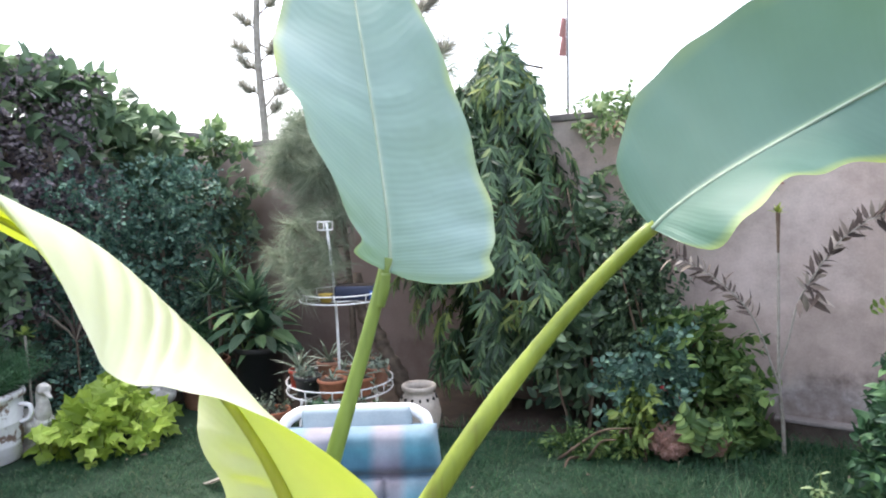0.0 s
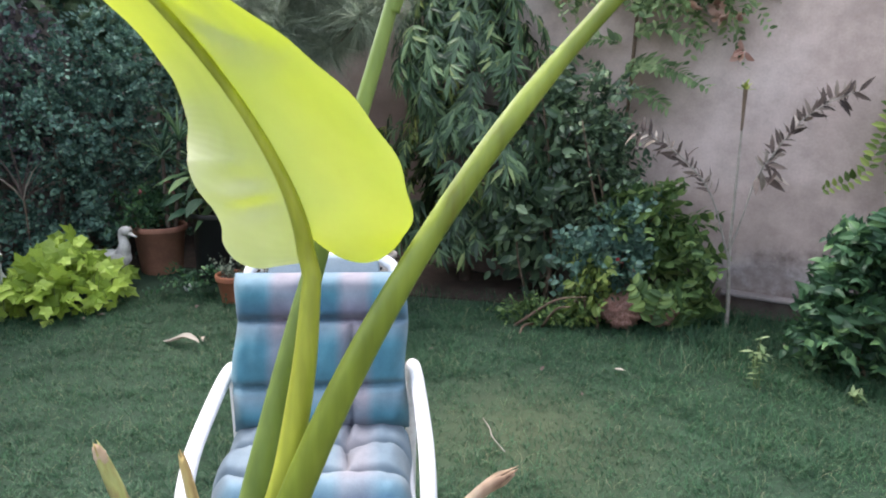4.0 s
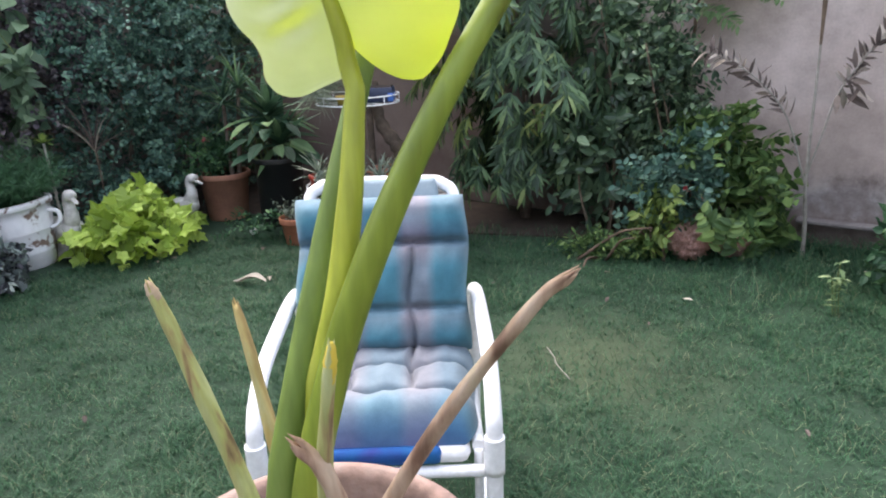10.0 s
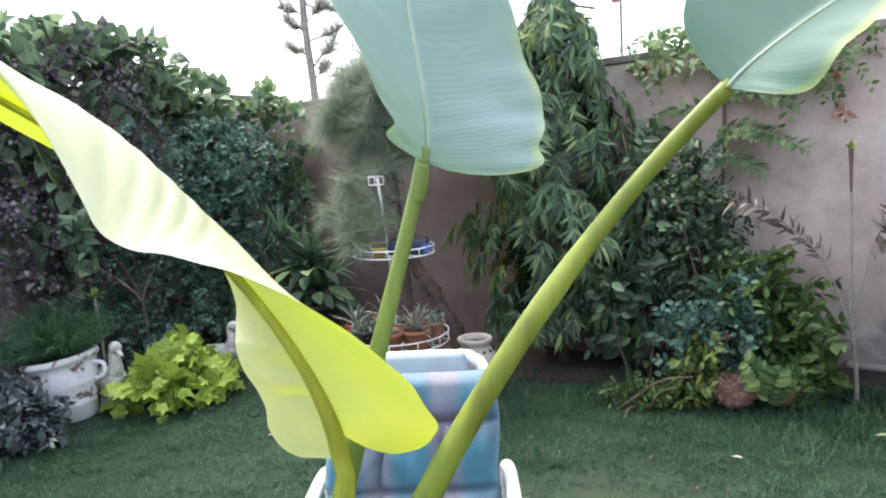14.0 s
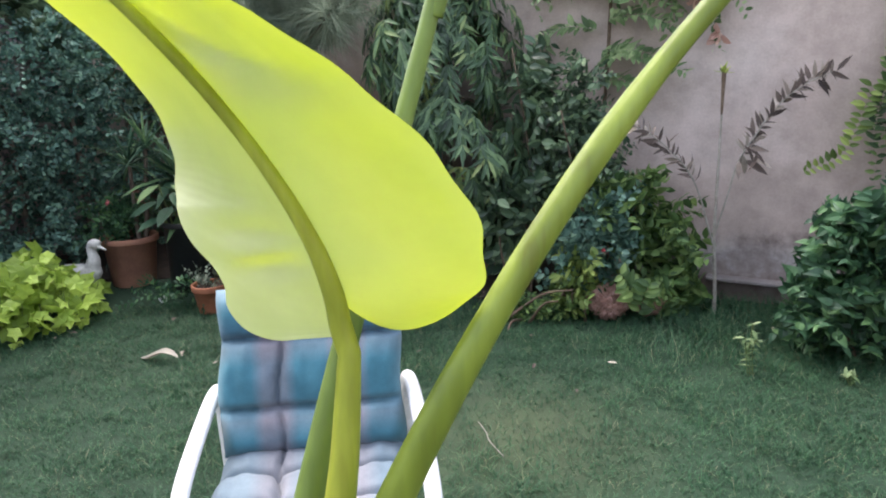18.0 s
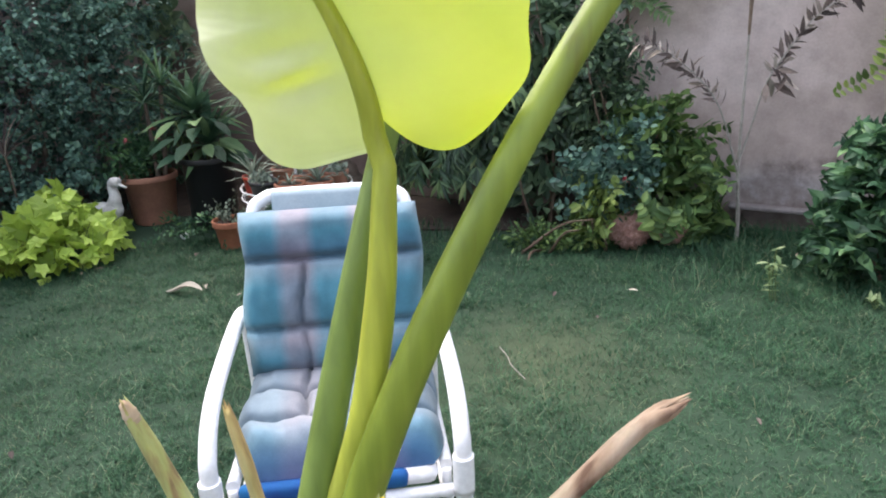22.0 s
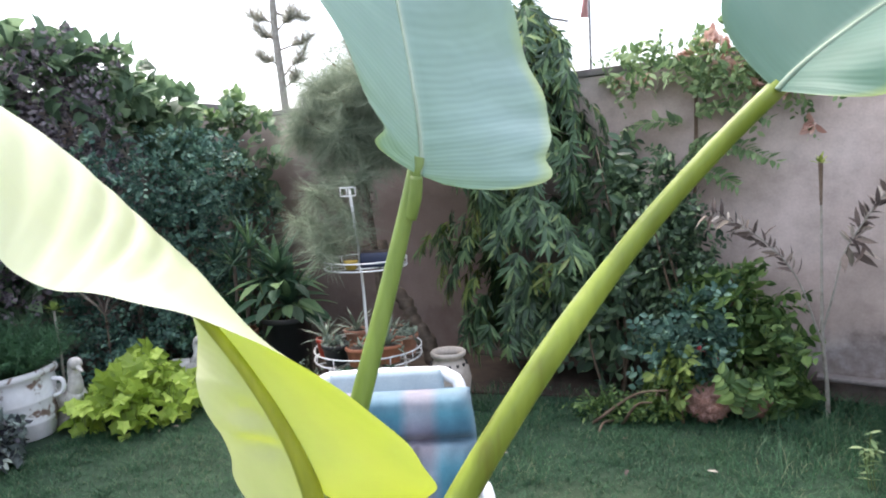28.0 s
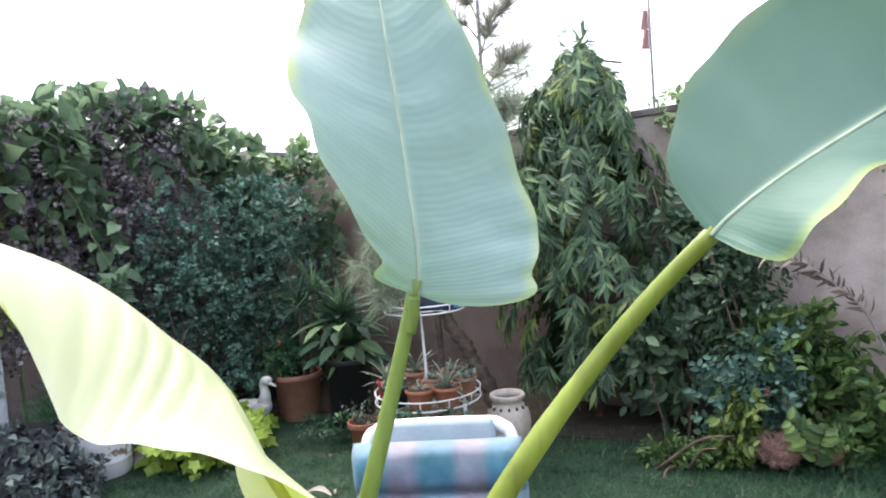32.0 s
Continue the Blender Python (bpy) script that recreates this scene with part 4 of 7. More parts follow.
# flowering creeper that comes over the back wall, with pinnate fronds and coral flowers
def flowering_creeper():
    m = 120
    x = 0.66 + 1.16 * rng.random(m)
    z = 1.96 + 0.25 * rng.random(m) - 0.10 * rng.random(m) * (x > 1.3)
    g = np.array([on_wall(k, 0.02 + 0.22 * rng.random()) for k in x])
    p = np.column_stack([g, z])
    way = unit(rand_dirs(m) * 0.7 + arr(0.1, -0.35, 0.05))
    crown = sprays(p, way, 0.19, 10, 0.066, OVAL, 0.9, 0.35)
    hang = np.array([np.append(on_wall(k, 0.12), zz) for k, zz in ((1.58, 1.92), (1.66, 1.88), (1.74, 1.84), (1.70, 1.80), (1.80, 1.90), (1.52, 1.86))])
    dangle = sprays(hang, unit(rand_dirs(6) * 0.4 + arr(0.3, -0.2, -0.6)), 0.18, 10, 0.06, OVAL, 0.9, 0.3)
    out = arr(-NR[0], -NR[1], 0)
    rows = []
    for x0, z0, x1, z1 in ((1.14, 1.90, 1.45, 1.85), (1.18, 1.76, 1.59, 1.68), (1.16, 1.58, 1.63, 1.43), (1.15, 1.38, 1.43, 1.30), (1.12, 1.70, 0.78, 1.64), (1.12, 1.48, 1.40, 1.52)):
        line = polyline([np.append(on_wall(x0, 0.10), z0), np.append(on_wall((x0 + x1) / 2, 0.18), (z0 + z1) / 2 + 0.05), np.append(on_wall(x1, 0.20), z1)], 6)
        rows.append(ranked(line, out * 0.6 + arr(0, 0, 0.8), 0.021, 0.095, -0.5))
    fronds = [np.concatenate(q) for q in zip(*rows)]
    b = on_wall(1.15, 0.05)
    stems = [(polyline([(b[0], b[1], 0.0), (b[0] - 0.03, b[1] - 0.03, 0.7), (b[0] + 0.02, b[1], 1.3), (b[0] + 0.03, b[1] - 0.02, 2.0)], 5), 0.012)]
    ob = shrub("flowering_creeper", "creeper over the wall top with pale green pinnate leaves", "climber", b, join([crown, dangle]), F_PALE, stems)
    leaf_parts("leaflet", ob, "lance", LANCE, fronds[0] - arr(b[0], b[1], 0), *fronds[1:], F_PALE, 2.2)
    for k, zz, off in ((1.20, 2.16, 0.1), (1.28, 2.10, 0.14), (1.36, 2.15, 0.1), (1.46, 2.06, 0.12), (1.55, 1.98, 0.1), (1.62, 1.90, 0.12), (1.40, 2.0, 0.16), (1.33, 2.02, 0.18), (1.50, 1.90, 0.15), (1.64, 1.84, 0.12), (0.92, 1.98, 0.2), (1.77, 1.64, 0.10), (1.26, 2.2, 0.08), (1.12, 2.12, 0.14), (1.30, 2.20, 0.12), (1.44, 2.16, 0.10), (1.50, 2.12, 0.14), (1.60, 2.06, 0.10), (1.66, 1.98, 0.12), (0.74, 2.0, 0.12), (1.72, 1.86, 0.10)):
        q = on_wall(k, off)
        ob = thing("creeper_flower", "cluster of coral trumpet flowers", "flower", (q[0], q[1], zz), group="coral flower clusters on the creeper")
        n = 13
        v, f = strew(OVAL, 0.008 * rng.normal(size=(n, 3)), rand_dirs(n) + arr(0, -0.3, -0.2), rand_dirs(n), 0.066 * (0.7 + 0.6 * rng.random(n)), 1.2)
        put_mesh("petals", v, f, F_FLOWER, ob, smooth=False)
        bar("flower_stalk", polyline([(0, 0.06, 0.05), (0, 0.03, 0.03), (0, 0, 0)], 3), 0.002, M_GREEN_STEM, ob, sides=5)


flowering_creeper()


# young tree with withered leaves, in front of the bare wall
def sapling():
    base = (1.74, 4.21)
    ob = thing("sapling", "thin young tree with two branches of withered brown leaves", "sapling", (base[0], base[1], 0))
    loc = lambda pts: polyline([(x - base[0], y - base[1], z) for x, y, z in pts], 8)
    trunk = loc([(1.74, 4.21, 0), (1.73, 4.21, 0.20), (1.70, 4.20, 0.48), (1.69, 4.20, 0.95), (1.685, 4.20, 1.26)])
    bar("trunk", trunk, np.linspace(0.013, 0.006, len(trunk)), M_PALE_STEM, ob, "pale grey trunk")
    tip = loc([(1.685, 4.20, 1.20), (1.682, 4.20, 1.34), (1.68, 4.20, 1.43)])
    bar("tip_shoot", tip, np.linspace(0.007, 0.013, len(tip)), M_TWIG, ob, "dark shoot")
    v, f = rosette((1.68 - base[0], 4.20 - base[1], 1.42), 10, 0.055, 20, 80, OVAL, 0.8)
    put_mesh("leaf_tuft", v, f, F_SHELF, ob, "fresh yellow green tuft at the tip", smooth=False)
    left = loc([(1.70, 4.20, 0.44), (1.66, 4.19, 0.54), (1.59, 4.18, 0.74), (1.50, 4.17, 0.90), (1.36, 4.16, 1.04), (1.22, 4.15, 1.13), (1.10, 4.14, 1.18)])
    right = loc([(1.70, 4.20, 0.50), (1.75, 4.19, 0.72), (1.79, 4.18, 0.92), (1.87, 4.17, 1.08), (1.99, 4.16, 1.26), (2.12, 4.14, 1.37), (2.25, 4.12, 1.43)])
    for line, count, start in ((left, 46, 0.42), (right, 72, 0.40)):
        bar("branch", line, np.linspace(0.007, 0.0025, len(line)), M_PALE_STEM, ob)
        k = np.clip((np.linspace(start, 1.0, count) * (len(line) - 1)).round().astype(int), 0, len(line) - 1)
        d = unit(np.gradient(line, axis=0))[k]
        across = unit(np.cross(d, arr(0, -1, 0)))
        flip = np.where(np.arange(count) % 2 == 0, 1.0, -1.0)[:, None]
        way = unit(d * 0.6 + across * flip * (0.6 + 0.3 * rng.random((count, 1))) + 0.55 * rand_dirs(count) + arr(0, 0, 0.12))
        leaf_parts("withered_leaf", ob, "lance", LANCE, line[k] + 0.006 * rng.normal(size=(count, 3)), way, unit(rand_dirs(count) * 0.8 + arr(0, -0.8, 0.4)), 0.096 * (0.6 + 0.6 * rng.random(count)), F_DRY, 1.5)
    n = 9
    p = np.tile(right[len(right) * 2 // 5], (n, 1)) + 0.03 * rng.normal(size=(n, 3))
    leaf_parts("withered_leaf", ob, "lance", LANCE, p, unit(rand_dirs(n) * 0.6 + arr(0.2, -0.2, -0.6)), rand_dirs(n) + arr(0, -0.8, 0), 0.12 * (0.7 + 0.5 * rng.random(n)), F_DRY, 1.9)


sapling()


# ---- the west side
def west_wall_point(s, off):
    """A plan point along the west wall, s metres from the corner, off its face."""
    return CORNER + arr(-0.375, -0.927) * s - NL * off


def hedge():
    blobs = []
    for s, z, rad in ((0.55, 0.5, 0.44), (0.75, 1.05, 0.46), (0.95, 1.55, 0.42), (1.2, 0.45, 0.46), (1.3, 1.0, 0.50), (1.35, 1.5, 0.45), (1.75, 0.5, 0.48), (1.8, 1.0, 0.45), (1.9, 1.45, 0.40), (2.1, 0.3, 0.36)):
        q = west_wall_point(s, 0.62)
        blobs.append(((q[0], q[1], z), (rad, rad * 0.9, rad)))
    p, out = around(blobs, 2300, 0.5)
    p = p[p[:, 2] > 0.04]
    way = unit(out[:len(p)] * 0.6 + arr(0.1, -0.3, 0.15) + 0.5 * rand_dirs(len(p)))
    crown = sprays(p, way, 0.13, 8, 0.043, KITE, 0.85, 0.3, width=1.25)
    b = west_wall_point(1.3, 0.6)
    stems = []
    for s in (0.7, 1.2, 1.7):
        q = west_wall_point(s, 0.6)
        stems.append((polyline([(q[0], q[1], 0), (q[0] + 0.04, q[1], 0.6), (q[0], q[1] + 0.03, 1.3)], 4), 0.02))
    shrub("jasmine_hedge", "dense tall bush of tiny bluish green leaves", "bush", b, crown, F_BLUE, stems, M_BARK)


hedge()


def crest(s):
    """How high the creepers stand over the west wall, s metres from the corner."""
    return np.interp(s, [0.6, 0.8, 1.0, 1.2, 1.56, 1.97, 2.28, 2.86, 4.4], [2.12, 2.20, 2.26, 2.42, 2.56, 2.72, 2.58, 2.50, 2.45])


def purple_creeper():
    m = 1050
    s = 1.62 + 1.38 * rng.random(m)
    z = 0.75 + (crest(s) - 0.85) * rng.random(m) ** 0.8
    g = np.array([west_wall_point(k, 0.10 + 0.45 * rng.random()) for k in s])
    p = np.column_stack([g, z])
    crown = sprays(p, unit(rand_dirs(m) * 0.8 + arr(0.3, -0.4, -0.35)), 0.20, 10, 0.048, KITE, 0.9, 0.4, width=1.3)
    b = west_wall_point(2.3, 0.15)
    stems = [(polyline([(b[0] + dx, b[1], 0), (b[0] + dx * 2, b[1] + 0.05, 0.8), (b[0] + dx, b[1], 1.6), (b[0] + 2 * dx, b[1], 2.1)], 5), 0.012) for dx in (-0.1, 0.06, 0.14)]
    shrub("purple_creeper", "dusky purple brown creeper hanging over the wall", "climber", b, crown, F_PURPLE, stems, M_BARK)


purple_creeper()


def heart_creeper():
    m = 300
    s = 2.5 + 1.9 * rng.random(m)
    z = crest(s) - 0.62 * rng.random(m)
    g = np.array([west_wall_point(k, -0.05 + 0.65 * rng.random()) for k in s])
    over = sprays(np.column_stack([g, z]), unit(rand_dirs(m) * 0.7 + arr(0.25, -0.35, 0.0)), 0.25, 5, 0.15, HEART, 0.9, 0.5)
    s2 = 0.75 + 1.95 * rng.random(230)
    g2 = np.array([west_wall_point(k, 0.02 + 0.5 * rng.random()) for k in s2])
    high = np.column_stack([g2, crest(s2) - 0.06 - 0.55 * rng.random(230) ** 1.5])
    top = sprays(high, unit(rand_dirs(230) * 0.8 + arr(0.2, -0.3, 0.1)), 0.2, 5, 0.13, HEART, 0.9, 0.5)
    s3 = 2.25 + 0.5 * rng.random(60)
    g3 = np.array([west_wall_point(k, 0.20 + 0.45 * rng.random()) for k in s3])
    hang = spray_frames(np.column_stack([g3, 0.5 + 1.6 * rng.random(60)]), unit(0.35 * rand_dirs(60) + arr(0.1, -0.1, -0.9)), 0.34, 5, 0.135, 0.8, 0.1)
    b = west_wall_point(2.9, 0.2)
    q = west_wall_point(2.6, 0.75)
    runner = polyline([(b[0], b[1], 2.2), (q[0] - 0.12, q[1] - 0.05, 1.9), (q[0] + 0.02, q[1], 1.55), (q[0] + 0.14, q[1] + 0.06, 1.25)], 6)
    stems = [(polyline([(b[0], b[1], 0), (b[0], b[1], 1.0), (b[0] - 0.1, b[1], 2.1)], 5), 0.010), (runner, 0.004)]
    end = sprays(np.tile(runner[-1], (7, 1)), unit(rand_dirs(7) + arr(0.2, -0.3, -0.2)), 0.14, 5, 0.10, HEART, 0.9, 0.4, width=0.7)
    ob = shrub("heart_leaf_creeper", "creeper with large heart shaped green leaves and a long hanging runner", "climber", b, join([over, top, end]), F_HEART, stems, M_GREEN_STEM)
    leaf_parts("leaf", ob, "heart", HEART, hang[0] - arr(b[0], b[1], 0), *hang[1:], F_HEART)


heart_creeper()

# dry upright spray and a thin cane beside the white pot
def dry_grass():
    b = arr(-2.78, 4.36)
    v, f = rosette((0, 0, 0.62), 16, 0.40, 52, 88, STRAP, 0.22)
    ob = thing("dry_reed", "thin cane with a tuft of dry straw coloured blades", "reed", (b[0], b[1], 0))
    bar("cane", polyline([(0, 0, 0), (0.01, 0, 0.4), (0, 0, 0.72)], 4), 0.005, M_TWIG, ob, sides=6)
    put_mesh("tuft", v, f, F_DRY, ob, smooth=False)
    c = thing("bud_cane", "pale cane with a cluster of green buds", "cane", (-2.86, 4.02, 0))
    bar("cane", polyline([(0, 0, 0), (-0.01, 0, 0.4), (-0.02, 0, 0.74)], 4), 0.009, M_PALE_STEM, c, sides=6)
    v, f = rosette((-0.02, 0, 0.74), 12, 0.07, 0, 80, OVAL, 0.9)
    put_mesh("buds", v, f, F_FIG, c, smooth=False)


dry_grass()


def smoky_groundcover():
    m = 380
    s, w = rng.random(m), rng.random(m)
    w *= 1 - 0.6 * s ** 2
    q = arr(-3.15, 2.48)[None] + s[:, None] * arr(0.42, 0.907) * 1.0 + w[:, None] * arr(-0.893, 0.45) * 0.8
    edge = np.minimum.reduce([s, 1 - s, w * 1.5])
    p = np.column_stack([q, 0.04 + (0.08 + 0.22 * rng.random(m)) * np.clip(edge * 4, 0.15, 1) * (1 - 0.4 * s)])
    u, h = 2 * rng.random(150) - 1, rng.random(150)          # the taller shoulder beside the white pot
    side = 0.13 * np.sqrt(1 - u ** 2) * (2 * rng.random(150) - 1)
    p = np.vstack([p, np.column_stack([-3.06 + 0.30 * u, 3.40 + 0.10 * u + side, 0.04 + np.interp(u, [-1, -0.2, 0.5, 1], [0.36, 0.36, 0.24, 0.08]) * np.sqrt(h)])])
    v = sprays(p, unit(rand_dirs(len(p)) * 0.7 + arr(0.1, -0.3, 0.35)), 0.16, 7, 0.065, HEART, 0.9, 0.4)
    ob = thing("smoky_groundcover", "low mound of smoky purple grey leaves", "groundcover", (-3.2, 3.3, 0), kind="stuff")
    put_mesh("leaves", v[0] - arr(-3.2, 3.3, 0), v[1], F_DARK, ob, smooth=False)


smoky_groundcover()


def lime_vine():
    m = 108
    a, r = rng.random(m) * 2 * np.pi, np.sqrt(rng.random(m))
    u, w = r * np.cos(a), r * np.sin(a)
    d = unit(arr(0.72, 0.66))
    q = arr(-2.41, 4.09)[None] + u[:, None] * d * 0.37 + w[:, None] * arr(-d[1], d[0]) * 0.26
    z = 0.05 + np.interp(u, [-1, -0.3, 0.1, 0.6, 1], [0.10, 0.26, 0.46, 0.26, 0.08]) * np.clip(1 - w ** 2, 0, 1) * (0.35 + 0.65 * rng.random(m))
    ob = thing("lime_vine", "mound of lime green lobed vine leaves", "vine", (-2.42, 4.13, 0))
    p = np.column_stack([q - arr(-2.42, 4.13), z])
    k = 3
    at = np.repeat(p, k, 0) + 0.06 * rng.normal(size=(m * k, 3)) * arr(1, 1, 0.7)
    at[:, 2] = np.maximum(at[:, 2], 0.03)
    way = unit(np.column_stack([0.8 * rng.normal(size=m * k) + 0.3 * np.repeat(u, k), -0.25 + 0.4 * rng.normal(size=m * k), -0.2 + 0.45 * rng.normal(size=m * k)]))
    up = unit(np.column_stack([0.35 * rng.normal(size=m * k) + 0.2, -0.55 + 0.3 * rng.normal(size=m * k), 0.8 + 0.3 * rng.normal(size=m * k)]))
    leaf_parts("leaf", ob, "lobed", LOBED, at, way, up, 0.118 * (0.6 + 0.6 * rng.random(m * k)), F_LIME)
    v, f = twigs(p[:60] * arr(1, 1, 0.2), np.column_stack([0.2 * rng.normal(size=60), 0.2 * rng.normal(size=60), np.ones(60)]), 0.25, 0.003, 0.1)
    put_mesh("stem_tangle", v, f, M_GREEN_STEM, ob, smooth=False)


lime_vine()


def dracaena(name, label, at, trunk_h, n, length, mat, low=-10, high=80, width=1.0, heads=((0, 0, 0),)):
    ob = thing(name, label, "plant", (at[0], at[1], 0))
    for dx, dy, dz in heads:
        top = arr(dx, dy, trunk_h + dz)
        bar("stem", polyline([(0, 0, 0), top * arr(0.6, 0.6, 0.5), top], 5), np.linspace(0.02, 0.014, 11), M_BARK, ob, sides=8)
        at_, way_, up_ = rosette_frame(top, n, low, high)
        leaf_parts("leaf", ob, "strap", STRAP, at_, way_, up_, length * (0.8 + 0.35 * rng.random(n)), mat, width)
    return ob


dracaena("corn_plant", "corn plant with rosettes of broad strap leaves", (-1.80, 5.00), 0.66, 30, 0.36, F_DRACAENA, -5, 85, 1.7, ((0, 0, 0.10), (0.10, -0.05, -0.10)))
dracaena("narrow_dracaena", "tall dracaena with spiky narrow leaves", (-2.12, 4.98), 0.86, 30, 0.30, F_DRACAENA, -10, 85, 0.6, ((0, 0, 0), (0.12, 0.02, 0.12)))


def broad_plant():
    at = arr(-1.72, 4.82)
    ob = thing("broadleaf_plant", "dark plant with large oval leaves in shade", "plant", (at[0], at[1], 0))
    n = 22
    a = rng.random(n) * 2 * np.pi
    p = np.column_stack([0.16 * np.cos(a), 0.12 * np.sin(a), 0.50 + 0.28 * rng.random(n)])
    leaf_parts("leaf", ob, "oval", OVAL, p, np.column_stack([np.cos(a), np.sin(a) - 0.3, -0.25 + 0.2 * rng.normal(size=n)]), np.tile(arr(0, -0.4, 1), (n, 1)) + 0.2 * rand_dirs(n), 0.22 * (0.8 + 0.4 * rng.random(n)), F_DRACAENA, 0.75)
    for q in p[:8]:
        bar("stalk", polyline([(0.02, 0, 0), q * arr(0.5, 0.5, 0.6), q], 4), 0.005, M_GREEN_STEM, ob, sides=5)


broad_plant()


# pine: leaning trunk, open whorls of long needles at the ends of thin boughs
def pine():
    base = arr(-1.02, 5.05)
    ob = thing("pine_tree", "young pine with long drooping needles", "tree", (base[0], base[1], 0))
    trunk = polyline([(0, 0, 0), (0.0, -0.06, 0.8), (-0.03, -0.12, 1.6), (0.02, -0.1, 2.4), (0.05, -0.08, 3.0), (0.05, -0.08, 3.6)], 8)
    bar("trunk", trunk, np.linspace(0.028, 0.006, len(trunk)), M_BARK, ob)
    whorls = [(-1.05, 4.40, 1.73, 1.0), (-0.54, 4.40, 1.80, 1.0), (-0.94, 4.30, 1.46, 0.85), (-1.07, 3.98, 1.06, 0.72), (-1.34, 4.60, 1.86, 0.95), (-0.84, 4.55, 1.98, 1.0),
              (-0.60, 4.65, 2.06, 0.9), (-1.14, 4.65, 2.06, 0.95), (-0.40, 4.60, 1.90, 0.9), (-0.78, 4.50, 1.62, 0.9), (-1.50, 4.75, 1.76, 0.8), (-1.18, 4.45, 1.52, 0.8), (-0.98, 4.20, 1.26, 0.7), (-1.22, 4.10, 1.22, 0.7), (-1.10, 4.05, 1.16, 0.7), (-1.16, 4.20, 1.38, 0.75), (-0.92, 4.08, 1.14, 0.6),
              (-1.30, 4.70, 2.10, 0.75), (-0.98, 4.90, 2.28, 0.8), (-0.74, 4.90, 2.33, 0.75), (-1.14, 4.95, 2.42, 0.6), (-0.88, 4.95, 2.58, 0.6), (-0.60, 4.95, 2.50, 0.55), (-1.12, 4.95, 2.66, 0.5), (-1.30, 4.90, 2.36, 0.55)]
    d = rand_dirs(34) * (0.35 + 0.65 * rng.random((34, 1)))
    whorls += [(-0.93 + 0.56 * q[0], 4.68 + 0.26 * q[1], 1.84 + 0.40 * q[2], 0.9) for q in d]
    d = rng.random((22, 3))
    whorls += [(-1.55 + 1.45 * q[0], 5.05 + 0.32 * q[1], 1.75 + 0.75 * q[2], 0.95) for q in d]
    # unseen upper crown, added so that it shades the wall below
    whorls += [(-1.0 + 0.34 * a, 4.95 + 0.2 * b, z, 0.5) for a, b, z in zip(rng.normal(size=20), rng.normal(size=20), np.linspace(2.70, 3.6, 20))]
    needles = []
    for x, y, z, size in whorls:
        end = arr(x - base[0], y - base[1], z)
        root = arr(0.01, -0.09, max(0.75, z - 0.16))
        line = polyline([root, root * 0.45 + end * 0.55 + arr(0, 0, -0.07), end], 5)
        bar("branch", line, np.linspace(0.008, 0.0035, len(line)), M_TWIG, ob, sides=6)
        bundles, each = (100, 6) if z < 2.25 else (46, 5)
        d = unit(line[-1] - line[-3] + arr(0, -0.2, -0.1))
        way = unit(rand_dirs(bundles) + 0.55 * d + arr(0, 0, -0.10))
        at = line[-1] - np.outer(rng.random(bundles) ** 1.3 * 0.26, d) + 0.03 * rng.normal(size=(bundles, 3))
        way = unit(np.repeat(way, each, 0) + 0.22 * rand_dirs(bundles * each) + arr(0, 0, -0.15))
        n = bundles * each
        needles.append(strew(NEEDLE, np.repeat(at, each, 0), way, rand_dirs(n), 0.29 * size * (0.7 + 0.45 * rng.random(n)), 1.25))
    v, f = join(needles)
    put_mesh("needles", v, f, F_PINE, ob, smooth=False)


pine()


# far trees behind the wall: a thin trunk with short brushy twigs, and a second one with spread boughs
def bare_tree(at, label, line, r0, r1, boughs, size):
    ob = thing("bare_tree", label, "tree", (at[0], at[1], 0), group="sparse trees beyond the wall")
    t = polyline(line, 8)
    bar("trunk", t, np.linspace(r0, r1, len(t)), M_PALE_STEM, ob, sides=12)
    for z, dx, dz in boughs:
        x0 = float(np.interp(z, t[:, 2], t[:, 0]))
        l = polyline([(x0, 0, z), (x0 + dx * 0.4, 0.05, z + dz * 0.55), (x0 + dx * 0.7, 0, z + dz * 0.6), (x0 + dx, -0.05, z + dz)], 6)
        bar("branch", l, np.linspace(0.012, 0.005, len(l)), M_TWIG, ob, sides=6)
        n = 320
        k = rng.integers(len(l) // 3, len(l), n)
        d = unit(np.gradient(l, axis=0))[k]
        v, f = strew(NEEDLE, l[k], unit(d * 0.5 + rand_dirs(n) * 0.7 + arr(0, 0, 0.45)), rand_dirs(n), size * (0.5 + rng.random(n)), 3.6)
        put_mesh("sparse_foliage", v, f, F_FAR_HAZED, ob, smooth=False)


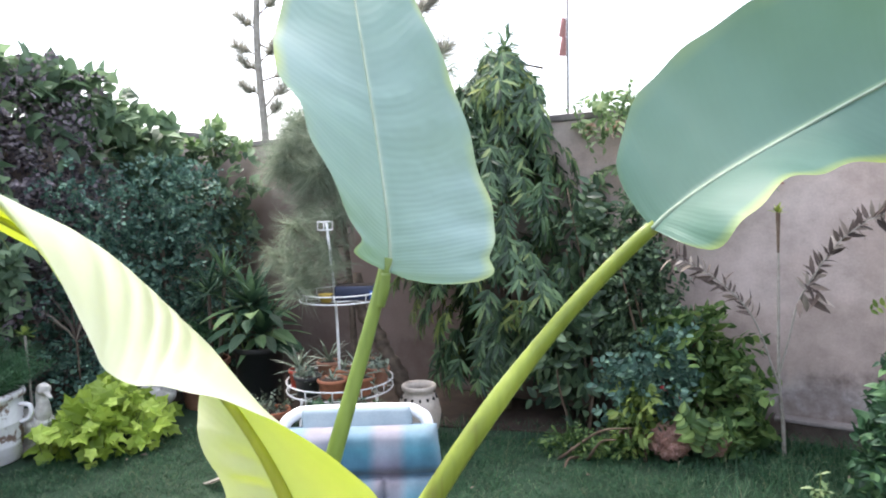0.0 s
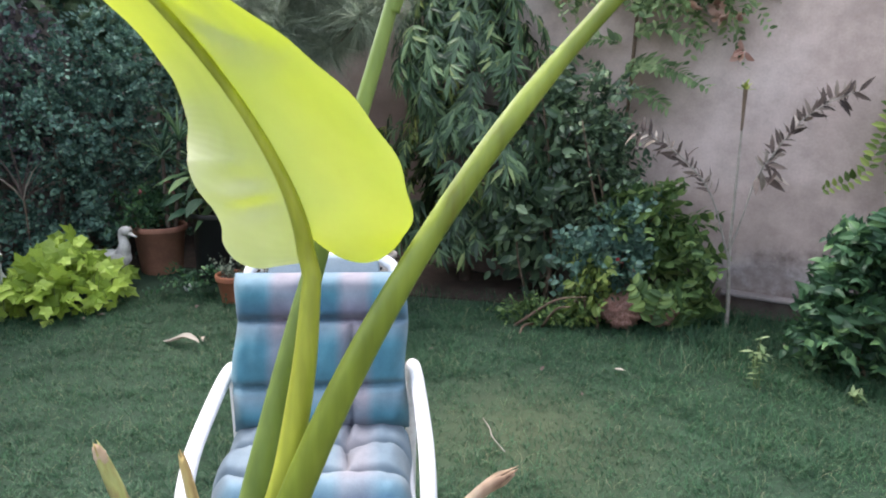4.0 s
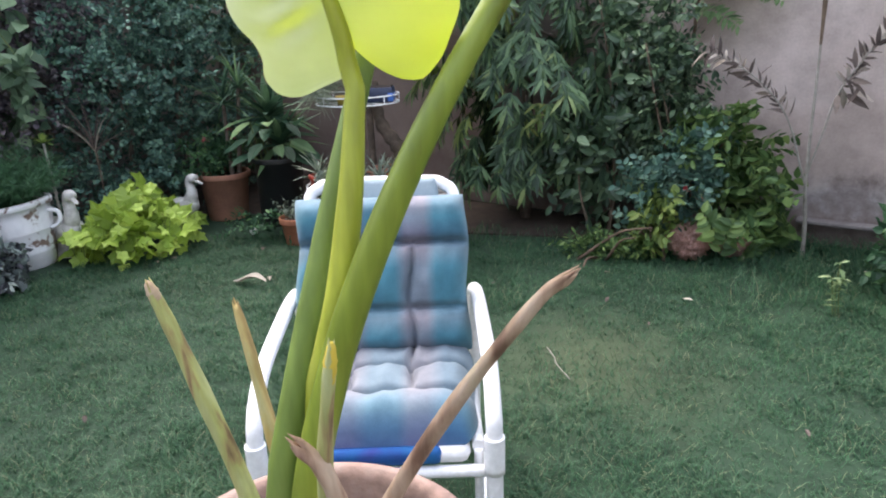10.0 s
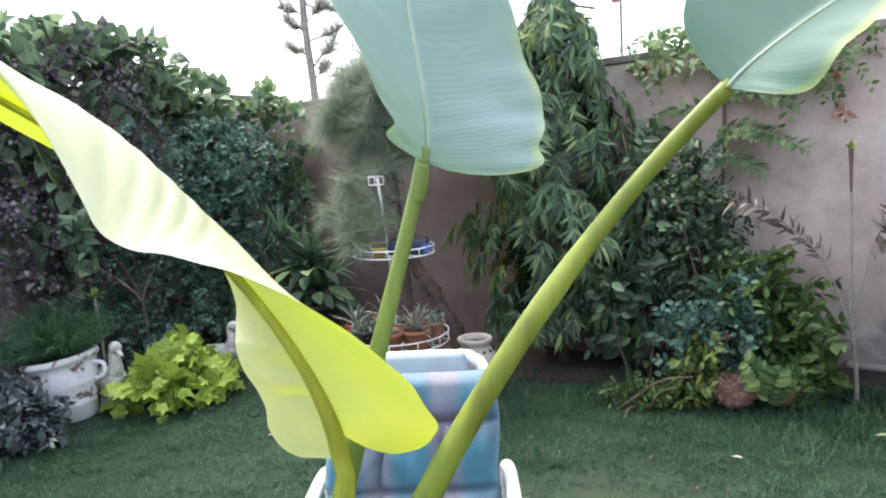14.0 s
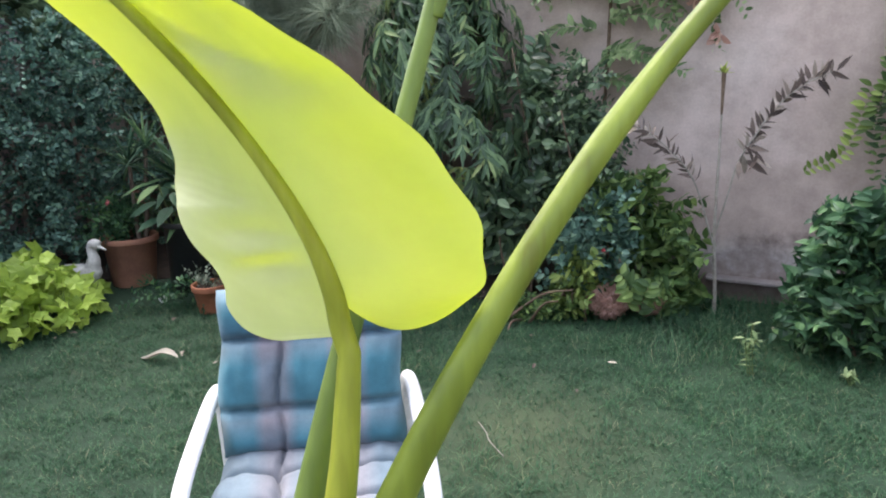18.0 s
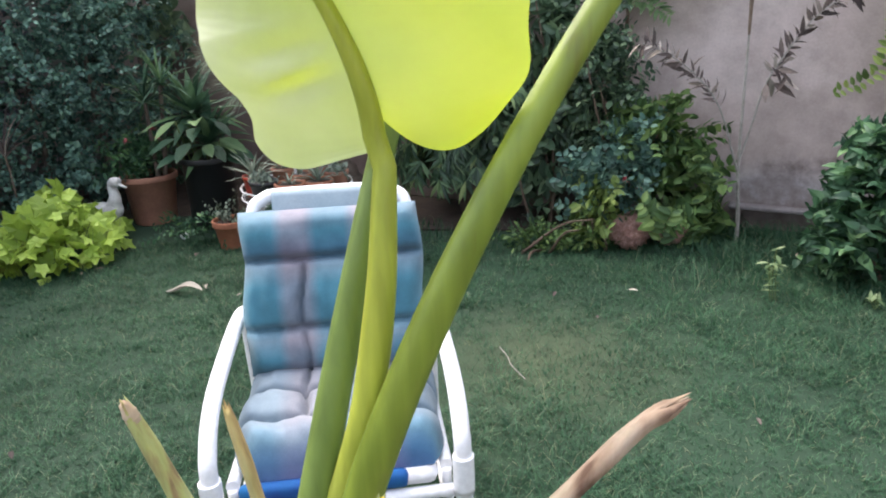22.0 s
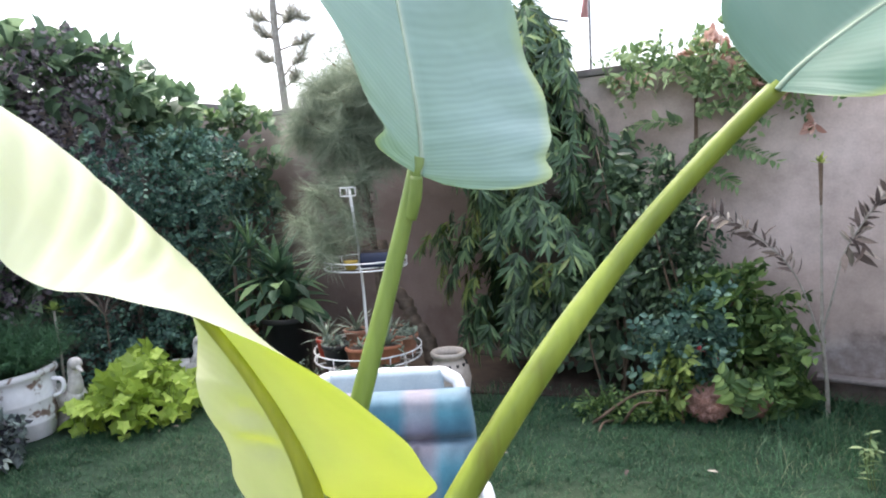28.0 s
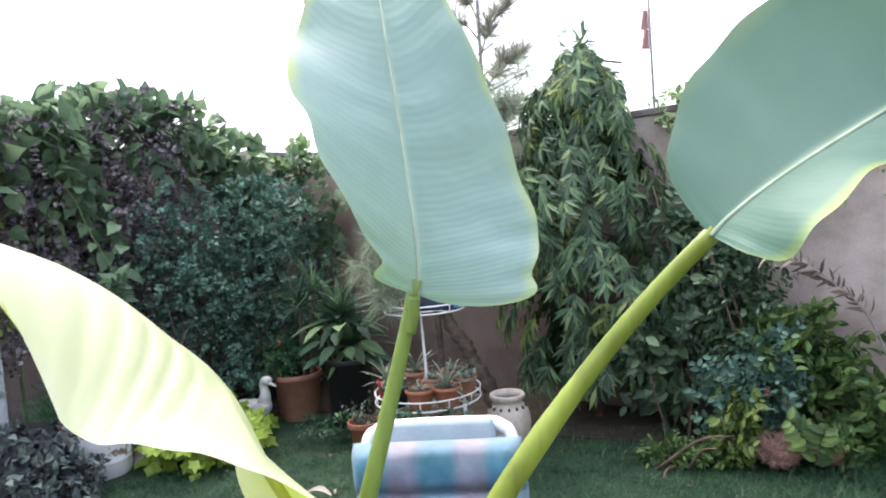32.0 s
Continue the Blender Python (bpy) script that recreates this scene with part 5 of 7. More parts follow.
bare_tree((-2.80, 8.0), "thin bare trunk with short brushy twigs beyond the wall", [(0, 0, 0), (0.0, 0, 1.5), (-0.03, 0, 2.4), (-0.08, 0, 3.4), (-0.02, 0, 4.6)], 0.055, 0.035,
          [(2.5, 0.20, 0.15), (2.75, -0.22, 0.15), (2.62, 0.32, 0.30), (2.95, 0.42, 0.1), (3.0, -0.2, 0.2), (3.15, 0.22, 0.2), (3.25, -0.25, 0.1), (3.4, 0.40, -0.15), (3.5, -0.2, 0.2), (3.7, 0.25, 0.2), (3.9, -0.3, 0.2)], 0.17)
bare_tree((-1.10, 8.0), "sparse tree with brushy grey green twigs beyond the wall", [(0, 0, 0), (0.04, 0, 1.5), (-0.02, 0, 2.6), (0.0, 0, 4.4)], 0.032, 0.02,
          [(2.25, 0.36, 0.40), (2.5, -0.45, 0.25), (2.75, 0.28, 0.40), (2.85, -0.75, 0.35), (3.0, 0.50, 0.22), (3.1, -0.6, 0.5), (3.2, 0.15, 0.4), (3.4, -0.35, 0.35), (3.5, 0.4, 0.3), (3.6, -0.2, 0.4)], 0.26)


def corner_creeper():
    b = west_wall_point(0.25, 0.1)
    m = 70
    p = np.column_stack([b[0] - 0.15 + 0.75 * rng.random(m), b[1] - 0.2 - 0.35 * rng.random(m), 1.2 + 0.95 * rng.random(m)])
    crown = sprays(p, unit(rand_dirs(m) * 0.6 + arr(0, -0.4, 0.1)), 0.16, 6, 0.10, HEART, 0.9, 0.5)
    shrub("corner_creeper", "leafy creeper in the wall corner reaching over the coping", "climber", b, crown, F_HEART, [(polyline([(b[0], b[1] - 0.1, 0), (b[0] + 0.1, b[1] - 0.1, 1.0), (b[0] + 0.2, b[1] - 0.15, 2.1)], 5), 0.01)])
    q = arr(b[0] + 0.25, b[1] - 0.3)
    v = sprays(np.tile(arr(q[0], q[1], 2.05), (24, 1)) + arr(0.10, 0.08, 0.07) * rng.normal(size=(24, 3)), unit(rand_dirs(24) * 0.7 + arr(0, 0, 0.6)), 0.16, 6, 0.085, HEART, 0.9, 0.3)
    shrub("creeper_shoot", "bright green young shoots above the wall", "climber", q, v, F_PALE, [(polyline([(q[0], q[1], 0.0), (q[0] + 0.02, q[1], 1.2), (q[0], q[1], 2.2)], 4), 0.006)], M_GREEN_STEM)


corner_creeper()


# silver fan palm leaf that reaches in from the east, with dry stems behind
def fan_palm():
    base = arr(2.62, 2.75)
    ob = thing("silver_fan_palm", "silver blue fan palm leaf with narrow blades", "palm", (base[0], base[1], 0))
    foot = arr(base[0], base[1], 0)
    hub = arr(2.173, 2.64, 0.855) - foot
    line = polyline([(0, 0, 0), (-0.1, 0.0, 0.45), hub], 6)
    bar("leaf_stalk", line, np.linspace(0.016, 0.008, len(line)), M_PETIOLE_DARK, ob)
    for k, (x, z, w) in enumerate(((1.716, 1.130, 0.42), (1.70, 1.097, 0.5), (1.74, 1.10, 0.45), (1.712, 1.058, 0.42), (1.80, 1.02, 0.5), (1.90, 0.99, 0.6), (2.006, 0.819, 1.3), (2.138, 0.677, 1.3), (2.271, 0.708, 1.2), (2.55, 0.95, 0.8))):
        d = arr(x, 2.64 + 0.012 * (k % 3), z) - foot - hub
        v, f = strew(STIFF, hub[None] + arr(0, 0.008 * (k % 4), 0), d[None], arr(0.3, -0.9, 0.4 + 0.25 * (k % 2))[None], np.array([np.linalg.norm(d)]), w)
        put_mesh("blade", v, f, F_PALM, ob)


fan_palm()


def dry_stems():
    ob = thing("dry_climber_stems", "tangle of bare grey brown stems at the wall foot", "stems", (2.62, 3.62, 0))
    for i in range(9):
        a = rng.normal(size=2) * 0.05
        line = polyline([(-0.15 + a[0], -0.08 + a[1], 0), (0.05 + a[0], 0.02, 0.12 + 0.03 * i), (0.28, 0.10 + 0.02 * i, 0.28 + 0.05 * i), (0.5 + 0.04 * i, 0.1, 0.45 + 0.08 * i)], 5)
        bar("stem", line, np.linspace(0.007, 0.003, len(line)), M_PALE_STEM, ob, sides=6)


dry_stems()


def weed(at, h, n, group="weeds in the lawn"):
    ob = thing("lawn_weed", "small upright weed with pale green leaves", "weed", (at[0], at[1], 0), group=group)
    for i in range(3):
        line = polyline([(0.012 * i, 0, 0), (0.015 * (i - 1), 0.01, h * 0.5), (0.03 * (i - 1), 0.0, h * (1 - 0.25 * abs(i - 1)))], 5)
        bar("stem", line, 0.0025, M_GREEN_STEM, ob, sides=5)
        k = rng.integers(2, len(line), n)
        leaf_parts("leaf", ob, "lance", LANCE, line[k], unit(rand_dirs(n) * arr(1, 1, 0.4) + arr(0, 0, 0.3)), np.tile(arr(0, -0.3, 1), (n, 1)), 0.05 * (0.6 + 0.6 * rng.random(n)), F_PALE, 1.9)


weed((1.59, 3.33), 0.27, 18)
weed((2.02, 3.22), 0.07, 5)
weed((2.42, 3.14), 0.06, 5)

# ---- pots, ornaments, furniture
def flower_pot(name, label, at, r, h, mat, plant=None, taper=0.68, rim=0.18, category="pot", group="", fill=0.86):
    """A turned pot with a rolled rim, soil, and what grows in it."""
    ob = thing(name, label, category, at, rz=37.0 * at[0], group=group)
    rb, z1 = r * taper, h * (1 - rim)
    lathe("pot_body", [(0.001, 0), (rb * 0.96, 0), (rb, 0.008), (r * 0.90, z1), (r * 0.99, z1 + 0.003), (r, z1 + 0.01), (r, h - 0.008), (r * 0.985, h), (r * 0.90, h), (r * 0.88, h - 0.012), (r * 0.84, h * 0.8)], mat, ob, wobble=0.006)
    lathe("soil", [(0.001, h * fill + 0.008), (r * 0.5, h * fill + 0.012), (r * 0.87, h * fill)], M_SOIL, ob)
    if plant:
        v, f, m, label2 = plant
        put_mesh("plant", v + arr(0, 0, h * fill), f, m, ob, label2, smooth=False)
    return ob


def feathery(n, r, h):
    d = unit(rand_dirs(n) * arr(1, 1, 0.6) + arr(0, 0, 0.75))
    stem = sprays(np.zeros((n, 3)) + arr(0, 0, 0.02), d, h * 0.75, 26, 0.065, NEEDLE, 0.8, 0.12, width=8.0)
    return stem


# white two-handled pot with feathery fern
def white_pot():
    ob = thing("white_pot", "large white painted pot with peeling paint and two handles", "pot", (-3.09, 3.83, 0), rz=12)
    lathe("pot_body", [(0.001, 0), (0.118, 0), (0.128, 0.01), (0.146, 0.09), (0.149, 0.095), (0.149, 0.105), (0.149, 0.11), (0.166, 0.21), (0.169, 0.215), (0.169, 0.225), (0.169, 0.23), (0.181, 0.30), (0.180, 0.345), (0.196, 0.352), (0.202, 0.37), (0.196, 0.388), (0.178, 0.39), (0.168, 0.36), (0.162, 0.31)], M_WHITE_PEEL, ob, wobble=0.008)
    lathe("soil", [(0.001, 0.335), (0.168, 0.325)], M_SOIL, ob)
    for s in (0, math.pi):
        c, d = math.cos(s), math.sin(s)
        line = polyline([(0.18 * c, 0.18 * d, 0.31), (0.225 * c, 0.225 * d, 0.30), (0.235 * c, 0.235 * d, 0.265), (0.215 * c, 0.215 * d, 0.225), (0.172 * c, 0.172 * d, 0.21)], 5)
        bar("handle", line, 0.012, M_WHITE_PEEL, ob)
    v, f = feathery(520, 0.2, 0.44)
    ob.matrix_world = pose(-2.99, 3.83, -0.015, 0, -7, 12) @ Matrix.Diagonal((1.17, 1.17, 1.10, 1))
    put_mesh("fern", v * arr(0.95, 0.95, 1.0) + arr(0, 0, 0.34), f, F_FERN, ob, "feathery dark green foliage", smooth=False)


white_pot()


# duck ornaments: one plain mesh each
def duck(at, rz, s=1.0):
    pieces = []
    body = polyline([(-0.16, 0, 0.16), (-0.10, 0, 0.15), (0.0, 0, 0.14), (0.09, 0, 0.16), (0.13, 0, 0.20)], 6)
    pieces.append(tube(body, np.interp(np.linspace(0, 1, len(body)), [0, 0.2, 0.5, 0.8, 1], [0.012, 0.06, 0.085, 0.07, 0.045]), 16, 0.85))
    neck = polyline([(0.10, 0, 0.18), (0.13, 0, 0.25), (0.12, 0, 0.31), (0.13, 0, 0.345), (0.16, 0, 0.35), (0.185, 0, 0.34)], 5)
    pieces.append(tube(neck, np.interp(np.linspace(0, 1, len(neck)), [0, 0.3, 0.55, 0.75, 0.92, 1], [0.05, 0.03, 0.026, 0.034, 0.03, 0.015]), 14))
    bill = polyline([(0.17, 0, 0.342), (0.20, 0, 0.33), (0.235, 0, 0.318)], 4)
    pieces.append(tube(bill, np.linspace(0.017, 0.008, len(bill)), 10, 0.6))
    base = polyline([(0, 0, 0.0), (0, 0, 0.03), (0, 0, 0.08)], 4)
    pieces.append(tube(base, np.linspace(0.075, 0.05, len(base)), 16))
    v, f = join(pieces)
    ob = tidy(put_mesh("duck_ornament", v * s, f, M_DUCK))
    ob.matrix_world = pose(*at, 0, 0, rz)
    return tagged(ob, "weathered pale cement duck ornament", "ornament", group="duck ornaments")


duck((-2.88, 4.04, 0), -30, 1.2)
duck((-2.43, 4.70, 0), -15, 1.08)

n = 110
a = rng.random(n) * 6.28
euph = sprays(np.column_stack([0.22 * np.cos(a) * rng.random(n), 0.22 * np.sin(a) * rng.random(n), 0.02 + 0.22 * rng.random(n)]), unit(rand_dirs(n) * 0.7 + arr(0, -0.2, 0.6)), 0.2, 9, 0.055, OVAL, 0.9, 0.1)
flower_pot("terracotta_pot", "large square-shouldered terracotta pot with a thorny flowering plant", (-2.20, 5.00, 0), 0.20, 0.36, M_CLAY_OLD, (*euph, F_BUSH, "bushy green plant"), 0.74, 0.12)
red_blooms([(-2.02, 4.86, 0.62), (-2.26, 4.88, 0.60), (-2.08, 4.92, 0.68)], "crown_of_thorns_flower", "small red flower above the terracotta pot", F_RED, 0.028, "small red flowers")
flower_pot("black_tub", "black plastic tub in deep shade", (-1.70, 4.88, 0), 0.19, 0.50, M_BLACK, None, 0.85, 0.08)
suc = sprays(0.05 * rng.normal(size=(16, 3)) * arr(1, 1, 0.2), unit(rand_dirs(16) + arr(0, 0, 0.9)), 0.18, 9, 0.035, OVAL, 0.9, 0.1, width=1.2)
flower_pot("clay_pot", "terracotta pot with a grey green succulent", (-1.40, 4.36, 0), 0.115, 0.185, M_CLAY, (*suc, F_AGAVE, "grey green succulent"), 0.7, 0.22, group="clay pots")
fill_p = np.column_stack([-1.62 + 0.12 * rng.normal(size=40), 4.42 + 0.06 * rng.normal(size=40), 0.05 + 0.12 * rng.random(40)])
shrub("pot_side_weeds", "small leafy weeds between the pots", "weeds", (-1.62, 4.42), sprays(fill_p, unit(rand_dirs(40) + arr(0, -0.2, 0.6)), 0.12, 7, 0.04, OVAL, 0.9, 0.2), F_BUSH)

# small white stone
bm = bmesh.new()
bmesh.ops.create_icosphere(bm, subdivisions=2, radius=0.03)
for v in bm.verts:
    v.co *= 1 + 0.25 * noise.noise(v.co * 40)
st = part("white_stone", bm, M_WHITE_METAL)
st.matrix_world = pose(-1.80, 4.55, 0.02)
tagged(st, "small white stone on the grass", "stone")


# tiered white wire plant stand
STAND = arr(-0.90, 4.22)


def plant_stand():
    ob = thing("plant_stand", "white metal tiered plant stand with round wire tiers", "plant stand", (STAND[0], STAND[1], 0), rz=8)
    pole = polyline([(0.0, 0, 0.42), (-0.01, 0, 0.9), (-0.05, 0, 1.41)], 4)
    bar("pole", pole, 0.009, M_WHITE_METAL, ob)
    a = np.linspace(0, 2 * np.pi, 41)

    def ring(r, z, cx=0.0, wire=0.0048):
        return bar("wire_ring", np.column_stack([cx + r * np.cos(a), r * np.sin(a), np.full(41, z)]), wire, M_WHITE_METAL, ob, sides=6)
    for r, z in ((0.33, 0.44), (0.33, 0.385), (0.22, 0.385), (0.10, 0.385)):
        ring(r, z)
    for k in range(12):
        c, s = math.cos(k * math.pi / 6), math.sin(k * math.pi / 6)
        bar("spoke", arr((0, 0, 0.385), (0.33 * c, 0.33 * s, 0.385), (0.33 * c, 0.33 * s, 0.44)), 0.004, M_WHITE_METAL, ob, sides=6)
    for k in range(4):
        c, s = math.cos(k * math.pi / 2 + 0.9), math.sin(k * math.pi / 2 + 0.9)
        bar("leg", polyline([(0.31 * c, 0.31 * s, 0.385), (0.33 * c, 0.33 * s, 0.2), (0.35 * c, 0.35 * s, 0.0)], 4), 0.009, M_WHITE_METAL, ob, sides=8)
    for r, z in ((0.25, 0.985), (0.25, 0.94), (0.13, 0.94)):
        ring(r, z, 0.02)
    for k in range(8):
        c, s = math.cos(k * math.pi / 4), math.sin(k * math.pi / 4)
        bar("spoke", arr((0.0, 0, 0.94), (0.02 + 0.25 * c, 0.25 * s, 0.94), (0.02 + 0.25 * c, 0.25 * s, 0.985)), 0.004, M_WHITE_METAL, ob, sides=6)
    for r, z in ((0.045, 1.42), (0.045, 1.37)):
        ring(r, z, -0.06, 0.004)
    for k in range(4):
        c, s = math.cos(k * math.pi / 2), math.sin(k * math.pi / 2)
        bar("spoke", arr((-0.045, 0, 1.37), (-0.06 + 0.045 * c, 0.045 * s, 1.37), (-0.06 + 0.045 * c, 0.045 * s, 1.42)), 0.004, M_WHITE_METAL, ob, sides=6)


plant_stand()
tin = thing("navy_tin", "dark navy rectangular planter with bright blue corner", "planter", (STAND[0] + 0.13, STAND[1] - 0.04, 0.946), rz=6)
part("tin_body", box_bm(0.24, 0.13, 0.085, (0, 0, 0.0425), 0.006), M_BLUE_PANEL, tin)
part("tin_corner", box_bm(0.03, 0.134, 0.05, (0.108, 0, 0.03), 0.003), M_SKY_BLUE, tin, "bright blue corner patch")
part("tin_soil", box_bm(0.22, 0.11, 0.01, (0, 0, 0.086), 0.002), M_SOIL, tin)
tag = thing("ochre_pot", "small ochre yellow pot on the upper tier", "pot", (STAND[0] - 0.02, STAND[1] - 0.17, 0.946))
lathe("pot_body", [(0.001, 0), (0.03, 0), (0.042, 0.045), (0.045, 0.05), (0.040, 0.05), (0.036, 0.04)], M_YELLOW, tag)

for (dx, dy, r, h, mat, kind, lab) in ((-0.24, -0.06, 0.07, 0.12, M_RED, "aloe", "red glazed pot with a spiky succulent"),
                                       (-0.14, -0.20, 0.085, 0.12, M_BLACK, "dome", "black pot with a rounded grey succulent"),
                                       (0.02, -0.23, 0.09, 0.11, M_CLAY, "low", "terracotta pot with a low cactus"),
                                       (0.17, -0.17, 0.09, 0.11, M_CLAY, "aloe", "terracotta pot with a pale striped aloe"),
                                       (0.24, 0.02, 0.075, 0.12, M_CLAY_OLD, "dome", "worn clay pot with a rounded succulent"),
                                       (0.02, 0.02, 0.08, 0.11, M_CLAY, "low", "terracotta pot in the middle of the tier"),
                                       (-0.12, 0.16, 0.08, 0.12, M_CLAY_OLD, "aloe", "clay pot with a spiky plant"),
                                       (0.12, 0.20, 0.08, 0.12, M_CLAY_OLD, "low", "clay pot at the back of the tier")):
    if kind == "aloe":
        v, f = rosette((0, 0, 0), 22, 0.17, 15, 85, STRAP, 0.9)
    elif kind == "dome":
        v, f = sprays(0.03 * rng.normal(size=(26, 3)) * arr(1, 1, 0.3), unit(rand_dirs(26) + arr(0, 0, 0.5)), 0.09, 8, 0.03, OVAL, 0.9, 0.1, width=1.3)
    else:
        v, f = rosette((0, 0, 0), 14, 0.08, 0, 75, STRAP, 1.6)
    flower_pot("stand_pot", lab, (STAND[0] + dx, STAND[1] + dy, 0.391), r, h, mat, (v, f, F_AGAVE, ""), 0.75, 0.2, group="pots on the plant stand")
trail = np.column_stack([STAND[0] + 0.1 + 0.12 * rng.normal(size=30), STAND[1] - 0.30 + 0.03 * rng.normal(size=30), 0.36 + 0.06 * rng.random(30)])
shrub("trailing_succulent", "small trailing greenery hanging under the tier", "plant", (STAND[0] + 0.1, STAND[1] - 0.3), sprays(trail, unit(rand_dirs(30) + arr(0, -0.3, -0.2)), 0.08, 8, 0.025, OVAL, 0.9, 0.4), F_BUSH, [(polyline([(STAND[0] + 0.1, STAND[1] - 0.3, 0.0), (STAND[0] + 0.1, STAND[1] - 0.29, 0.2), (STAND[0] + 0.1, STAND[1] - 0.28, 0.38)], 3), 0.004)])

# stoneware urn
urn = thing("stoneware_urn", "pale stoneware urn with a pierced rim band", "urn", (-0.42, 4.33, 0))
lathe("urn_body", [(0.001, 0), (0.075, 0), (0.09, 0.01), (0.13, 0.12), (0.14, 0.20), (0.125, 0.275), (0.095, 0.315), (0.088, 0.33), (0.108, 0.345), (0.112, 0.365), (0.106, 0.375), (0.085, 0.37), (0.08, 0.34)], M_CERAMIC, urn)
for k in range(14):
    c, s = math.cos(k * math.tau / 14), math.sin(k * math.tau / 14)
    d = part("dark_notch", box_bm(0.014, 0.012, 0.018, (0, 0, 0), 0.002), M_BLACK, urn)
    d.matrix_local = pose(0.112 * c, 0.112 * s, 0.298, 0, 0, math.degrees(math.atan2(s, c)))

# leaning old trunk
log = thing("leaning_trunk", "twisted leaning old grey trunk", "trunk", (-0.72, 5.0, 0))
line = polyline([(0.12, 0, 0), (0.04, 0.0, 0.25), (-0.06, 0.02, 0.42), (-0.12, 0.03, 0.55), (-0.24, 0.06, 0.72), (-0.28, 0.1, 1.0)], 8)
bar("bole", line, np.interp(np.linspace(0, 1, len(line)), [0, 0.4, 0.6, 1], [0.075, 0.05, 0.055, 0.035]) * (1 + 0.15 * np.sin(np.arange(len(line)) * 1.7)), M_BARK, log, sides=14)

# pair of rough clay rocks half hidden by a leaf
for x, y, s, rz in ((1.08, 4.15, 0.118, 20), (1.33, 4.20, 0.090, 70)):
    bm = bmesh.new()
    bmesh.ops.create_icosphere(bm, subdivisions=4, radius=1.0)
    for v in bm.verts:
        q = v.co * 2.2 + Vector((x * 9, y, 0))
        v.co *= 1 + 0.25 * noise.noise(q) + 0.30 * noise.noise(q * 2.7) + 0.20 * noise.noise(q * 5.5)
        v.co.z *= 0.85
    r = part("clay_rock", bm, M_CLAY_PALE)
    r.data.materials[0] = M_ROCK
    r.matrix_world = pose(x, y, s * 0.95, 0, 0, rz) @ Matrix.Scale(s, 4)
    tagged(r, "rough terracotta coloured lump of rock beside the shrubs", "rock", group="clay rocks")
lf = sprays(arr((1.24, 4.06, 0.05), (1.25, 4.07, 0.10), (1.22, 4.06, 0.14)), arr((0.1, -0.3, 0.9), (0.4, -0.3, 0.6), (-0.3, -0.3, 0.7)), 0.27, 13, 0.105, OVAL, 1.0, 0.25)
shrub("seedling", "bright green seedling between the rocks", "seedling", (1.20, 4.13), lf, F_PINNATE)


# shelf unit with pots by the west wall
def shelf_unit():
    ob = thing("plant_shelf", "white and grey metal plant shelf against the wall", "shelf", (-3.64, 3.69, 0), rz=67.5)
    for x in (0.0, -0.75):
        for y in (0.0, 0.26):
            part("post", box_bm(0.045, 0.035, 1.95, (x, y, 0.975), 0.004), M_SLATE_POST if y else M_SHELF_WHITE, ob)
    for z in (0.38, 0.79, 1.58):
        part("shelf_board", box_bm(0.79, 0.30, 0.03, (-0.375, 0.13, z), 0.004), M_SHELF_WHITE, ob)
    return ob


SHELF = shelf_unit()
sm = SHELF.matrix_world.copy()
for x, z, r, h in ((-0.12, 0.396, 0.075, 0.13), (-0.34, 0.396, 0.075, 0.13), (-0.58, 0.396, 0.075, 0.13), (-0.14, 0.806, 0.08, 0.12), (-0.38, 0.806, 0.08, 0.12), (-0.2, 1.596, 0.08, 0.12)):
    q = sm @ Vector((x, 0.13, z))
    n = 15
    frames = spray_frames(0.03 * rng.normal(size=(n, 3)) * arr(1, 1, 0.3) + arr(0, 0, h * 0.86), unit(rand_dirs(n) + arr(0, 0, 0.8)), 0.42 if z > 0.7 else 0.18, 8, 0.08, 0.9, 0.3)
    ob = flower_pot("shelf_pot", "terracotta pot with a yellow green leafy plant", (q.x, q.y, q.z), r, h, M_CLAY, None, 0.72, 0.2, group="pots on the shelf")
    leaf_parts("leaf", ob, "oval", OVAL, *frames, F_SHELF, 1.3)


